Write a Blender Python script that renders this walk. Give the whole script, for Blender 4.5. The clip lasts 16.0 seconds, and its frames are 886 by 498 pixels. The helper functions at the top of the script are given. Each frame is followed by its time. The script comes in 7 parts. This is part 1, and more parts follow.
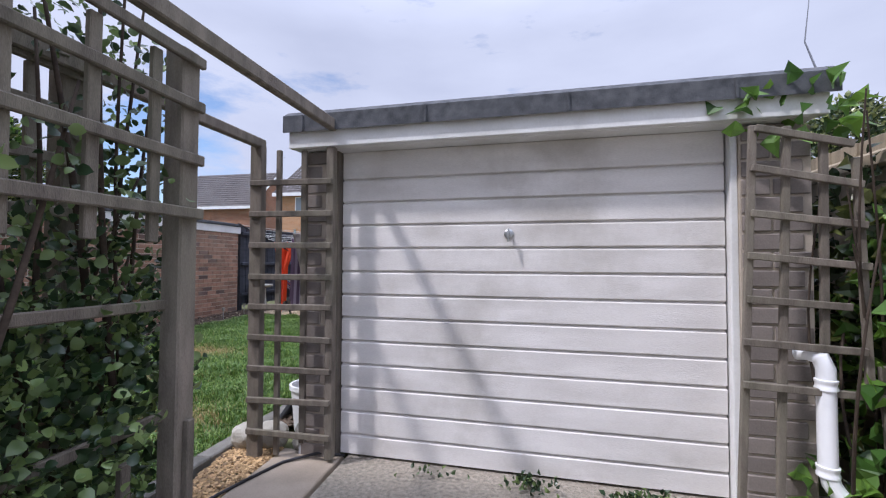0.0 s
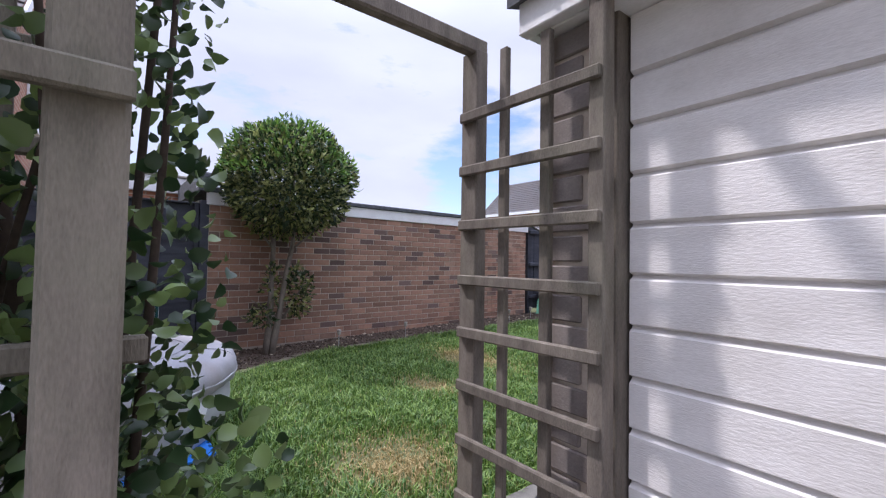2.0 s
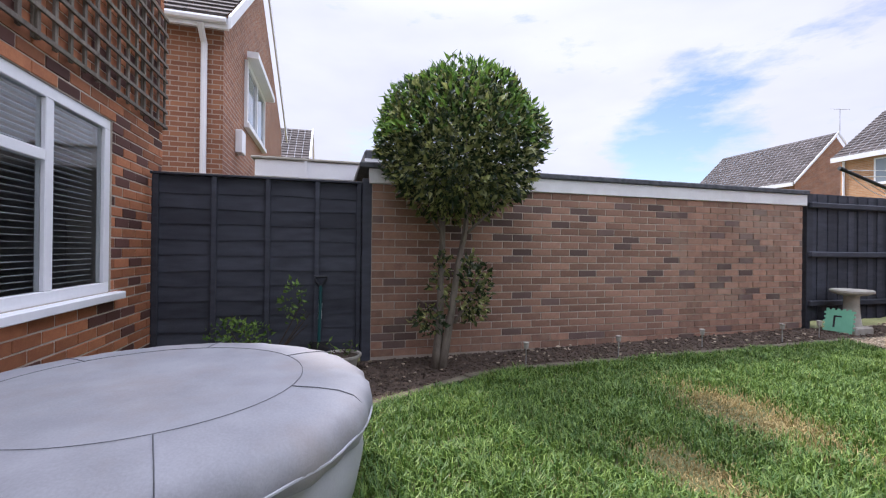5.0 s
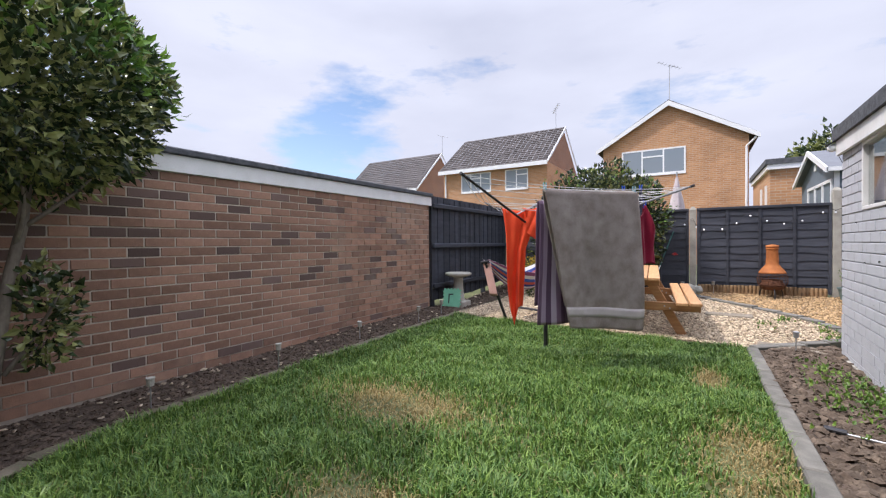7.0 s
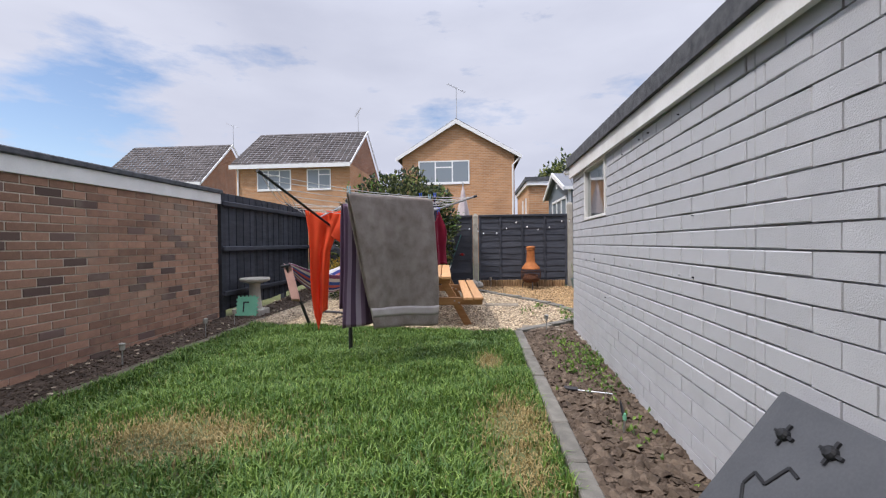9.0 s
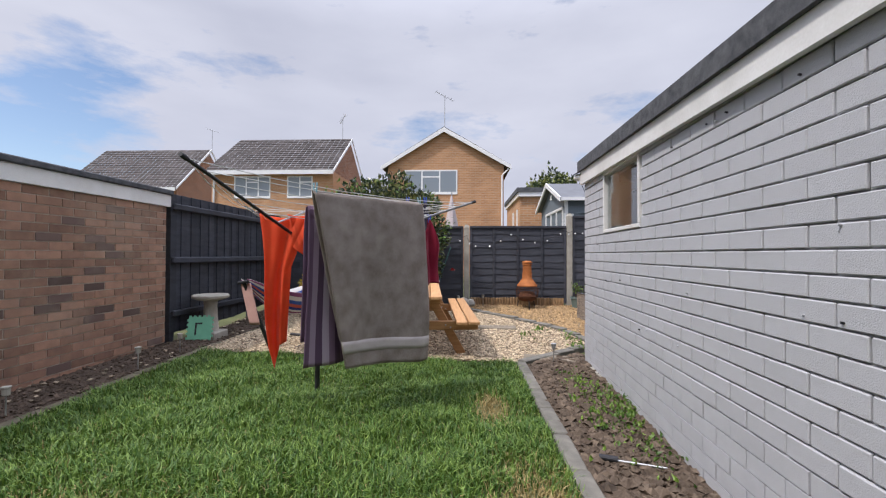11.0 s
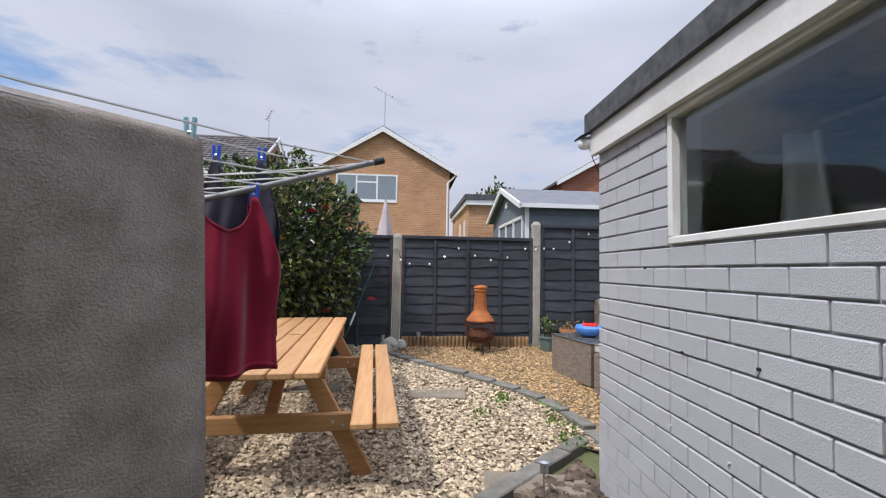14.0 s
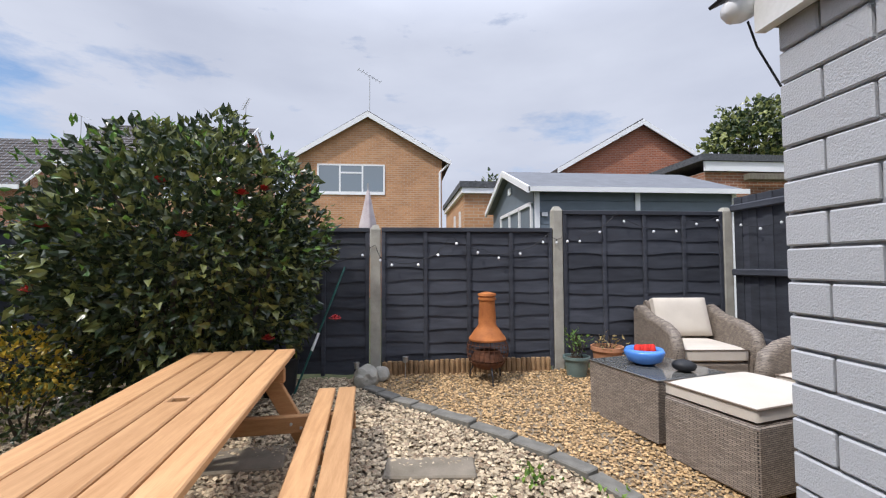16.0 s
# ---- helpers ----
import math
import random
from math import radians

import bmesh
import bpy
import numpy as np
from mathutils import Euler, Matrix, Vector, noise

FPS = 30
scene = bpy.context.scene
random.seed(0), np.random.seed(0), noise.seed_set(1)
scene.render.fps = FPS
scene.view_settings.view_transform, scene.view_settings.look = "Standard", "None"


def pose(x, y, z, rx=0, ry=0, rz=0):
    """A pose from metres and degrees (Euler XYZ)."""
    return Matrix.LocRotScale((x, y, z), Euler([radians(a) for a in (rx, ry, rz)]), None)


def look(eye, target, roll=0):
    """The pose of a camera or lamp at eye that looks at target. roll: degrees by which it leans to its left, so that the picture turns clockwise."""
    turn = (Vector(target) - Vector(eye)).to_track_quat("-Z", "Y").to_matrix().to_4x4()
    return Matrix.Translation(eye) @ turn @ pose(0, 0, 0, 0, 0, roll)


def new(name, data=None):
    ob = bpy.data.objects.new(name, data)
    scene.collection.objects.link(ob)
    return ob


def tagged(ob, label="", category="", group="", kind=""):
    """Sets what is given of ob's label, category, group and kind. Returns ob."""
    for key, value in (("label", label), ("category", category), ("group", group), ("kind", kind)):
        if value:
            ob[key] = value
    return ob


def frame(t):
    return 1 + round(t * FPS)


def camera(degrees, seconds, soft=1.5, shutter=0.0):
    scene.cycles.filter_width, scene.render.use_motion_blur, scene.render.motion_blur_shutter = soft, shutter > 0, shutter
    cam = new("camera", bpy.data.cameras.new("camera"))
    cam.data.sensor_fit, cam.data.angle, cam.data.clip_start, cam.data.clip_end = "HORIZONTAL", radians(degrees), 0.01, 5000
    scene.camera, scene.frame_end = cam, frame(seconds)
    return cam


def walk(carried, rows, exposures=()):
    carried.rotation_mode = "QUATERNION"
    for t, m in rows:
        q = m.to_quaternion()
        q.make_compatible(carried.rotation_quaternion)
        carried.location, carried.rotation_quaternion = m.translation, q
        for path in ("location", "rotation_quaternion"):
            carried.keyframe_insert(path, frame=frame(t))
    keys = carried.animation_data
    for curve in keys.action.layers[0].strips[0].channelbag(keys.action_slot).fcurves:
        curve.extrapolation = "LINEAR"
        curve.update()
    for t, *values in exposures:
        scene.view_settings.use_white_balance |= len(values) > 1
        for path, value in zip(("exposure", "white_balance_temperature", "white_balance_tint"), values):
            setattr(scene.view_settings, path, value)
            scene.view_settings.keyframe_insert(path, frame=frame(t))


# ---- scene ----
cam = camera(93.1, 16.0, soft=1.2)
PATH = [
    (0, (-0.74, 0.968, 1.125), (-1.122, 2.93, 1.185), 0.2),
    (0.5, (-0.795, 1.262, 1.122), (-1.528, 3.123, 1.16), 0.6),
    (1, (-0.936, 1.614, 1.146), (-1.855, 3.39, 1.177), 0.5),
    (1.5, (-1.048, 1.955, 1.121), (-2.355, 3.468, 1.167), 0.7),
    (2, (-1.253, 2.196, 1.096), (-2.794, 3.469, 1.153), 1.0),
    (2.5, (-1.508, 2.413, 1.134), (-3.244, 3.404, 1.187), 0.8),
    (3, (-1.684, 2.555, 1.165), (-3.608, 3.098, 1.195), 1.2),
    (3.2, (-1.756, 2.576, 1.16), (-3.709, 3.008, 1.182), 1.3),
    (5.3, (-2.675, 2.8, 1.05), (-4.589, 3.38, 1.041), 0.3),
    (5.5, (-2.745, 2.814, 1.043), (-4.581, 3.606, 1.032), 0.1),
    (6, (-2.874, 2.896, 1.066), (-4.495, 4.067, 1.042), -0.2),
    (6.5, (-2.91, 3.04, 1.089), (-4.312, 4.457, 1.059), 0.0),
    (7, (-2.98, 3.183, 1.095), (-4.013, 4.886, 1.069), -0.5),
    (7.5, (-2.99, 3.191, 1.105), (-3.649, 5.075, 1.07), -0.7),
    (8, (-2.998, 3.173, 1.115), (-3.393, 5.132, 1.08), -0.9),
    (8.5, (-2.969, 3.151, 1.104), (-3.218, 5.135, 1.073), -0.8),
    (10.8, (-3.115, 3.821, 1.143), (-3.207, 5.819, 1.135), -0.3),
    (11, (-3.115, 3.964, 1.134), (-3.211, 5.962, 1.162), 0.2),
    (11.5, (-3.134, 4.364, 1.174), (-3.164, 6.362, 1.247), 0.1),
    (12, (-3.081, 4.749, 1.173), (-3.09, 6.747, 1.267), 0.6),
    (12.5, (-3.035, 5.126, 1.187), (-2.964, 7.122, 1.285), 0.6),
    (13, (-2.994, 5.49, 1.201), (-2.828, 7.48, 1.309), 0.6),
    (13.5, (-2.933, 5.849, 1.197), (-2.759, 7.838, 1.305), 0.9),
    (14, (-2.905, 6.213, 1.212), (-2.74, 8.203, 1.315), 1.0),
    (14.5, (-2.904, 6.59, 1.239), (-2.731, 8.58, 1.336), 0.7),
    (15, (-2.857, 6.918, 1.229), (-2.688, 8.908, 1.328), 0.6),
    (15.5, (-2.813, 7.244, 1.209), (-2.642, 9.234, 1.307), 0.7),
    (16, (-2.785, 7.563, 1.284), (-2.589, 9.551, 1.365), -0.3),
]
walk(cam, [(t, look(eye, target, roll)) for t, eye, target, roll in PATH],
     [(0, 0.16, 5850, 18), (3, 0.56, 6000, 22), (5.5, 0.54, 6250, 18), (7, 0.38, 6300, 16), (8.5, 0.19, 6350, 15), (11, 0.09, 6400, 15), (12.5, 0.03, 6300, 14), (16, 0.10, 6250, 12)])

# ---- sky and sun ----
SUN_WAY = Vector((0.58, 0.37, -1.0)).normalized()
world = bpy.data.worlds.new("sky")
scene.world = world
world.use_nodes = True
wn, wl = world.node_tree.nodes, world.node_tree.links
wn.clear()
w_out = wn.new("ShaderNodeOutputWorld")
w_bg = wn.new("ShaderNodeBackground")
w_sky = wn.new("ShaderNodeTexSky")
w_sky.sky_type, w_sky.sun_disc = "NISHITA", False
w_sky.sun_elevation = math.asin(-SUN_WAY.z)
w_sky.sun_rotation = math.atan2(-SUN_WAY.x, -SUN_WAY.y)
w_sky.air_density, w_sky.dust_density = 1.0, 0.6
w_co = wn.new("ShaderNodeTexCoord")
w_map = wn.new("ShaderNodeMapping")
w_map.inputs["Scale"].default_value = (1.0, 1.0, 3.0)
w_map.inputs["Location"].default_value = (2.3, 0.4, 0.25)
w_n1 = wn.new("ShaderNodeTexNoise")
w_n1.inputs["Scale"].default_value, w_n1.inputs["Detail"].default_value, w_n1.inputs["Roughness"].default_value = 3.2, 8.0, 0.62
w_r1 = wn.new("ShaderNodeValToRGB")
w_r1.color_ramp.elements[0].position, w_r1.color_ramp.elements[1].position = 0.25, 0.42
w_n2 = wn.new("ShaderNodeTexNoise")
w_n2.inputs["Scale"].default_value, w_n2.inputs["Detail"].default_value = 2.2, 6.0
w_r2 = wn.new("ShaderNodeValToRGB")
w_r2.color_ramp.elements[0].position, w_r2.color_ramp.elements[1].position = 0.3, 0.7
w_r2.color_ramp.elements[0].color = (6.0, 6.4, 7.5, 1)
w_r2.color_ramp.elements[1].color = (7.6, 8.0, 9.0, 1)
w_mix = wn.new("ShaderNodeMix")
w_mix.data_type = "RGBA"
wl.new(w_co.outputs["Generated"], w_map.inputs["Vector"])
wl.new(w_map.outputs[0], w_n1.inputs["Vector"])
wl.new(w_map.outputs[0], w_n2.inputs["Vector"])
# a blue opening in the cloud, low above the brick wall
w_nrm = wn.new("ShaderNodeVectorMath")
w_nrm.operation = "NORMALIZE"
w_dot = wn.new("ShaderNodeVectorMath")
w_dot.operation = "DOT_PRODUCT"
w_dot.inputs[1].default_value = tuple(Vector((-0.75, 0.76, 0.22)).normalized())
w_gap = wn.new("ShaderNodeMapRange")
w_gap.interpolation_type = "SMOOTHSTEP"
w_gap.inputs["From Min"].default_value, w_gap.inputs["From Max"].default_value, w_gap.inputs["To Max"].default_value = 0.983, 1.0, 0.22
w_sub = wn.new("ShaderNodeMath")
w_sub.operation = "SUBTRACT"
wl.new(w_co.outputs["Generated"], w_nrm.inputs[0])
wl.new(w_nrm.outputs[0], w_dot.inputs[0])
wl.new(w_dot.outputs["Value"], w_gap.inputs["Value"])
wl.new(w_n1.outputs["Fac"], w_sub.inputs[0])
wl.new(w_gap.outputs[0], w_sub.inputs[1])
wl.new(w_sub.outputs[0], w_r1.inputs[0])
# thin cloud is brighter towards the zenith
w_sep = wn.new("ShaderNodeSeparateXYZ")
w_zen = wn.new("ShaderNodeMapRange")
w_zen.interpolation_type = "SMOOTHSTEP"
w_zen.inputs["From Min"].default_value, w_zen.inputs["From Max"].default_value = 0.45, 0.95
w_zen.inputs["To Min"].default_value, w_zen.inputs["To Max"].default_value = 1.0, 3.6
w_mul = wn.new("ShaderNodeVectorMath")
w_mul.operation = "SCALE"
wl.new(w_nrm.outputs[0], w_sep.inputs[0])
wl.new(w_sep.outputs[2], w_zen.inputs["Value"])
wl.new(w_n2.outputs["Fac"], w_r2.inputs[0])
wl.new(w_r1.outputs[0], w_mix.inputs["Factor"])
w_blue = wn.new("ShaderNodeVectorMath")
w_blue.operation = "SCALE"
w_blue.inputs["Scale"].default_value = 1.7
wl.new(w_sky.outputs[0], w_blue.inputs[0])
wl.new(w_blue.outputs[0], w_mix.inputs["A"])
wl.new(w_r2.outputs[0], w_mul.inputs[0])
wl.new(w_zen.outputs[0], w_mul.inputs["Scale"])
wl.new(w_mul.outputs[0], w_mix.inputs["B"])
wl.new(w_mix.outputs["Result"], w_bg.inputs["Color"])
wl.new(w_bg.outputs[0], w_out.inputs["Surface"])
w_bg.inputs["Strength"].default_value = 0.085

sun_data = bpy.data.lights.new("sun", "SUN")
sun_data.energy, sun_data.angle, sun_data.color = 3.0, radians(3.0), (1.0, 0.95, 0.87)
sun_lamp = new("sun", sun_data)
sun_lamp.matrix_world = look((0, 0, 20), tuple(Vector((0, 0, 20)) + SUN_WAY))


# ---- materials ----
def make(name):
    m = bpy.data.materials.new(name)
    m.use_nodes = True
    nt = m.node_tree
    return m, nt.nodes, nt.links, nt.nodes["Principled BSDF"]


def surface(name, color, color2=None, rough=0.7, scale=8.0, fine=60.0, bump=0.2, depth=0.004, metal=0.0, pieces=0.0, joined=False,
            stretch=(1, 1, 1), dirt=None, dirt_amount=0.0, spec=0.3, sheen=0.0, dark=None, dark_share=0.0):
    """A surface with grain at two scales. pieces: how much single pieces differ in brightness; dark: another colour for a share of them."""
    m, n, l, b = make(name)
    color2 = color2 or tuple(c * 0.72 for c in color)
    co = n.new("ShaderNodeTexCoord")
    mp = n.new("ShaderNodeMapping")
    mp.inputs["Scale"].default_value = stretch
    l.new(co.outputs["Object"], mp.inputs["Vector"])
    big, small = n.new("ShaderNodeTexNoise"), n.new("ShaderNodeTexNoise")
    big.inputs["Scale"].default_value, big.inputs["Detail"].default_value = scale, 5.0
    small.inputs["Scale"].default_value, small.inputs["Detail"].default_value = fine, 3.0
    l.new(mp.outputs[0], big.inputs["Vector"])
    l.new(mp.outputs[0], small.inputs["Vector"])
    add = n.new("ShaderNodeMath")
    add.operation = "MULTIPLY_ADD"
    l.new(small.outputs["Fac"], add.inputs[0])
    add.inputs[1].default_value = 0.5
    l.new(big.outputs["Fac"], add.inputs[2])
    ramp = n.new("ShaderNodeValToRGB")
    ramp.color_ramp.elements[0].position, ramp.color_ramp.elements[1].position = 0.5, 0.98
    ramp.color_ramp.elements[0].color, ramp.color_ramp.elements[1].color = (*color2, 1), (*color, 1)
    l.new(add.outputs[0], ramp.inputs[0])
    col = ramp.outputs[0]
    if pieces or dark:
        if joined:
            src = n.new("ShaderNodeNewGeometry").outputs["Random Per Island"]
        else:
            src = n.new("ShaderNodeObjectInfo").outputs["Random"]
        if dark:
            r = n.new("ShaderNodeValToRGB")
            r.color_ramp.interpolation = "CONSTANT"
            r.color_ramp.elements[0].color, r.color_ramp.elements[1].color = (1, 1, 1, 1), (0, 0, 0, 1)
            r.color_ramp.elements[1].position = dark_share
            l.new(src, r.inputs[0])
            mx = n.new("ShaderNodeMix")
            mx.data_type = "RGBA"
            mx.inputs["B"].default_value = (*dark, 1)
            l.new(r.outputs[0], mx.inputs["Factor"])
            l.new(col, mx.inputs["A"])
            col = mx.outputs["Result"]
        mul = n.new("ShaderNodeMath")
        mul.operation = "MULTIPLY"
        mul.inputs[1].default_value = 7.31
        l.new(src, mul.inputs[0])
        fr = n.new("ShaderNodeMath")
        fr.operation = "FRACT"
        l.new(mul.outputs[0], fr.inputs[0])
        mr = n.new("ShaderNodeMapRange")
        mr.inputs["To Min"].default_value, mr.inputs["To Max"].default_value = 1 - pieces, 1 + pieces
        l.new(fr.outputs[0], mr.inputs["Value"])
        hv = n.new("ShaderNodeHueSaturation")
        l.new(mr.outputs[0], hv.inputs["Value"])
        l.new(col, hv.inputs["Color"])
        col = hv.outputs[0]
    if dirt:
        dn = n.new("ShaderNodeTexNoise")
        dn.inputs["Scale"].default_value, dn.inputs["Detail"].default_value, dn.inputs["Roughness"].default_value = 1.7, 8.0, 0.65
        l.new(co.outputs["Object"], dn.inputs["Vector"])
        dr = n.new("ShaderNodeMapRange")
        dr.inputs["From Min"].default_value, dr.inputs["From Max"].default_value = 0.48, 0.75
        dr.inputs["To Max"].default_value = dirt_amount
        l.new(dn.outputs["Fac"], dr.inputs["Value"])
        dm = n.new("ShaderNodeMix")
        dm.data_type = "RGBA"
        dm.inputs["B"].default_value = (*dirt, 1)
        l.new(dr.outputs[0], dm.inputs["Factor"])
        l.new(col, dm.inputs["A"])
        col = dm.outputs["Result"]
    l.new(col, b.inputs["Base Color"])
    b.inputs["Roughness"].default_value, b.inputs["Metallic"].default_value = rough, metal
    b.inputs["Specular IOR Level"].default_value = spec
    b.inputs["Sheen Weight"].default_value = sheen
    if bump:
        bp = n.new("ShaderNodeBump")
        bp.inputs["Strength"].default_value, bp.inputs["Distance"].default_value = bump, depth
        l.new(add.outputs[0], bp.inputs["Height"])
        l.new(bp.outputs[0], b.inputs["Normal"])
    return m


def far_brick(name, c1, c2, mortar):
    """Brickwork of houses that stay far off."""
    m, n, l, b = make(name)
    co = n.new("ShaderNodeTexCoord")
    sep, comb, add = n.new("ShaderNodeSeparateXYZ"), n.new("ShaderNodeCombineXYZ"), n.new("ShaderNodeMath")
    l.new(co.outputs["Object"], sep.inputs[0])
    l.new(sep.outputs[0], add.inputs[0])
    l.new(sep.outputs[1], add.inputs[1])
    l.new(add.outputs[0], comb.inputs[0])
    l.new(sep.outputs[2], comb.inputs[1])
    t = n.new("ShaderNodeTexBrick")
    t.inputs["Scale"].default_value = 1.0
    t.inputs["Brick Width"].default_value, t.inputs["Row Height"].default_value = 0.225, 0.075
    t.inputs["Mortar Size"].default_value = 0.008
    t.inputs["Color1"].default_value, t.inputs["Color2"].default_value, t.inputs["Mortar"].default_value = (*c1, 1), (*c2, 1), (*mortar, 1)
    l.new(comb.outputs[0], t.inputs["Vector"])
    no = n.new("ShaderNodeTexNoise")
    no.inputs["Scale"].default_value, no.inputs["Detail"].default_value = 1.3, 6.0
    l.new(co.outputs["Object"], no.inputs["Vector"])
    mr = n.new("ShaderNodeMapRange")
    mr.inputs["To Min"].default_value, mr.inputs["To Max"].default_value = 0.65, 1.3
    l.new(no.outputs["Fac"], mr.inputs["Value"])
    hv = n.new("ShaderNodeHueSaturation")
    l.new(t.outputs["Color"], hv.inputs["Color"])
    l.new(mr.outputs[0], hv.inputs["Value"])
    l.new(hv.outputs[0], b.inputs["Base Color"])
    bp = n.new("ShaderNodeBump")
    bp.inputs["Distance"].default_value, bp.inputs["Strength"].default_value, bp.invert = 0.01, 0.6, True
    l.new(t.outputs["Fac"], bp.inputs["Height"])
    l.new(bp.outputs[0], b.inputs["Normal"])
    b.inputs["Roughness"].default_value = 0.9
    return m


def thin_cloth(m, share):
    """Lets part of the light through a thin weave."""
    n, l = m.node_tree.nodes, m.node_tree.links
    b = n["Principled BSDF"]
    tr, mx = n.new("ShaderNodeBsdfTranslucent"), n.new("ShaderNodeMixShader")
    l.new(b.inputs["Base Color"].links[0].from_socket, tr.inputs["Color"])
    mx.inputs[0].default_value = share
    l.new(b.outputs[0], mx.inputs[1])
    l.new(tr.outputs[0], mx.inputs[2])
    l.new(mx.outputs[0], n["Material Output"].inputs["Surface"])


def leaf_mat(name, c_dark, c_light, rough=0.35, share=0.5):
    m, n, l, b = make(name)
    g = n.new("ShaderNodeNewGeometry")
    r = n.new("ShaderNodeValToRGB")
    r.color_ramp.elements[0].color, r.color_ramp.elements[1].color = (*c_dark, 1), (*c_light, 1)
    r.color_ramp.elements[0].position, r.color_ramp.elements[1].position = share, 1.0
    l.new(g.outputs["Random Per Island"], r.inputs[0])
    l.new(r.outputs[0], b.inputs["Base Color"])
    b.inputs["Roughness"].default_value = rough
    tr = n.new("ShaderNodeBsdfTranslucent")
    l.new(r.outputs[0], tr.inputs["Color"])
    mx = n.new("ShaderNodeMixShader")
    mx.inputs[0].default_value = 0.25
    out = n["Material Output"]
    l.new(b.outputs[0], mx.inputs[1])
    l.new(tr.outputs[0], mx.inputs[2])
    l.new(mx.outputs[0], out.inputs["Surface"])
    return m


def glass_mat(name, tint=(0.9, 0.95, 0.95)):
    m, n, l, b = make(name)
    b.inputs["Base Color"].default_value = (*tint, 1)
    b.inputs["Transmission Weight"].default_value = 1.0
    b.inputs["Roughness"].default_value = 0.02
    b.inputs["IOR"].default_value = 1.45
    return m


WHITE = surface("white_paint", (0.78, 0.78, 0.77), (0.66, 0.66, 0.64), 0.5, 5, 90, 0.12, 0.002, dirt=(0.42, 0.40, 0.35), dirt_amount=0.35)
UPVC = surface("white_plastic_frame", (0.82, 0.83, 0.84), (0.74, 0.75, 0.77), 0.35, 3, 40, 0.03, 0.001, spec=0.5)
DOOR_WHITE = surface("worn_white_door_paint", (0.78, 0.75, 0.72), (0.62, 0.59, 0.56), 0.5, 5, 140, 0.6, 0.004, stretch=(0.5, 1, 2.0), dirt=(0.33, 0.30, 0.25), dirt_amount=0.6)
FELT = surface("roof_felt", (0.125, 0.13, 0.14), (0.05, 0.053, 0.06), 0.95, 18, 350, 0.8, 0.006)
GREY_BRICK = surface("grey_painted_brick", (0.475, 0.485, 0.51), (0.42, 0.43, 0.455), 0.65, 6, 210, 0.8, 0.005, pieces=0.03, dirt=(0.36, 0.35, 0.34), dirt_amount=0.22)
GREY_BRICK_J = surface("grey_painted_brick_joined", (0.475, 0.485, 0.51), (0.42, 0.43, 0.455), 0.65, 6, 210, 0.8, 0.005, pieces=0.03, joined=True, dirt=(0.36, 0.35, 0.34), dirt_amount=0.22)
GREY_JOINT = surface("grey_painted_joint", (0.49, 0.50, 0.525), (0.43, 0.44, 0.465), 0.75, 6, 120, 0.4, 0.003)
RED = ((0.345, 0.20, 0.135), (0.225, 0.13, 0.092))
BRICK = surface("wall_brick", *RED, 0.9, 14, 150, 0.9, 0.006, pieces=0.30, dark=(0.135, 0.09, 0.075), dark_share=0.14, dirt=(0.40, 0.33, 0.25), dirt_amount=0.42)
BRICK_J = surface("wall_brick_joined", *RED, 0.9, 14, 150, 0.9, 0.006, pieces=0.30, dark=(0.135, 0.09, 0.075), dark_share=0.14, joined=True, dirt=(0.40, 0.33, 0.25), dirt_amount=0.42)
ORANGE_B = ((0.40, 0.165, 0.075), (0.27, 0.10, 0.05))
HBRICK = surface("house_brick", *ORANGE_B, 0.88, 14, 150, 0.6, 0.004, pieces=0.32, dark=(0.10, 0.045, 0.035), dark_share=0.22)
HBRICK_J = surface("house_brick_joined", *ORANGE_B, 0.88, 14, 150, 0.6, 0.004, pieces=0.32, dark=(0.10, 0.045, 0.035), dark_share=0.22, joined=True)
DULL_BRICK = surface("grey_brown_block", (0.27, 0.235, 0.21), (0.18, 0.155, 0.14), 0.9, 10, 140, 0.6, 0.004, pieces=0.12)
MORTAR = surface("mortar", (0.52, 0.45, 0.37), (0.38, 0.33, 0.27), 0.95, 10, 130, 0.5, 0.003)
FAR_YELLOW = far_brick("far_buff_brick", (0.52, 0.275, 0.135), (0.42, 0.21, 0.10), (0.48, 0.37, 0.27))
FAR_RED = far_brick("far_red_brick", (0.36, 0.12, 0.06), (0.27, 0.085, 0.045), (0.34, 0.25, 0.2))
FAR_BROWN = far_brick("far_brown_brick", (0.33, 0.145, 0.075), (0.22, 0.09, 0.05), (0.38, 0.30, 0.24))
ROOF_TILE = surface("concrete_roof_tile", (0.105, 0.093, 0.09), (0.062, 0.055, 0.054), 0.9, 3, 60, 0.5, 0.01, pieces=0.22, joined=True)
DARK_FENCE = surface("charcoal_fence_paint", (0.060, 0.065, 0.080), (0.032, 0.035, 0.045), 0.65, 4, 80, 0.5, 0.004, stretch=(1, 1, 5), pieces=0.25)
CONC = surface("concrete_post", (0.42, 0.40, 0.345), (0.29, 0.275, 0.235), 0.95, 9, 160, 0.7, 0.005)
KERB_OLD = surface("mossy_brown_kerb", (0.17, 0.145, 0.105), (0.085, 0.075, 0.05), 0.95, 9, 120, 0.8, 0.006, pieces=0.15, dirt=(0.09, 0.10, 0.04), dirt_amount=0.5)
KERB = surface("grey_concrete_kerb", (0.20, 0.19, 0.165), (0.115, 0.11, 0.098), 0.92, 12, 150, 0.6, 0.004, pieces=0.12)
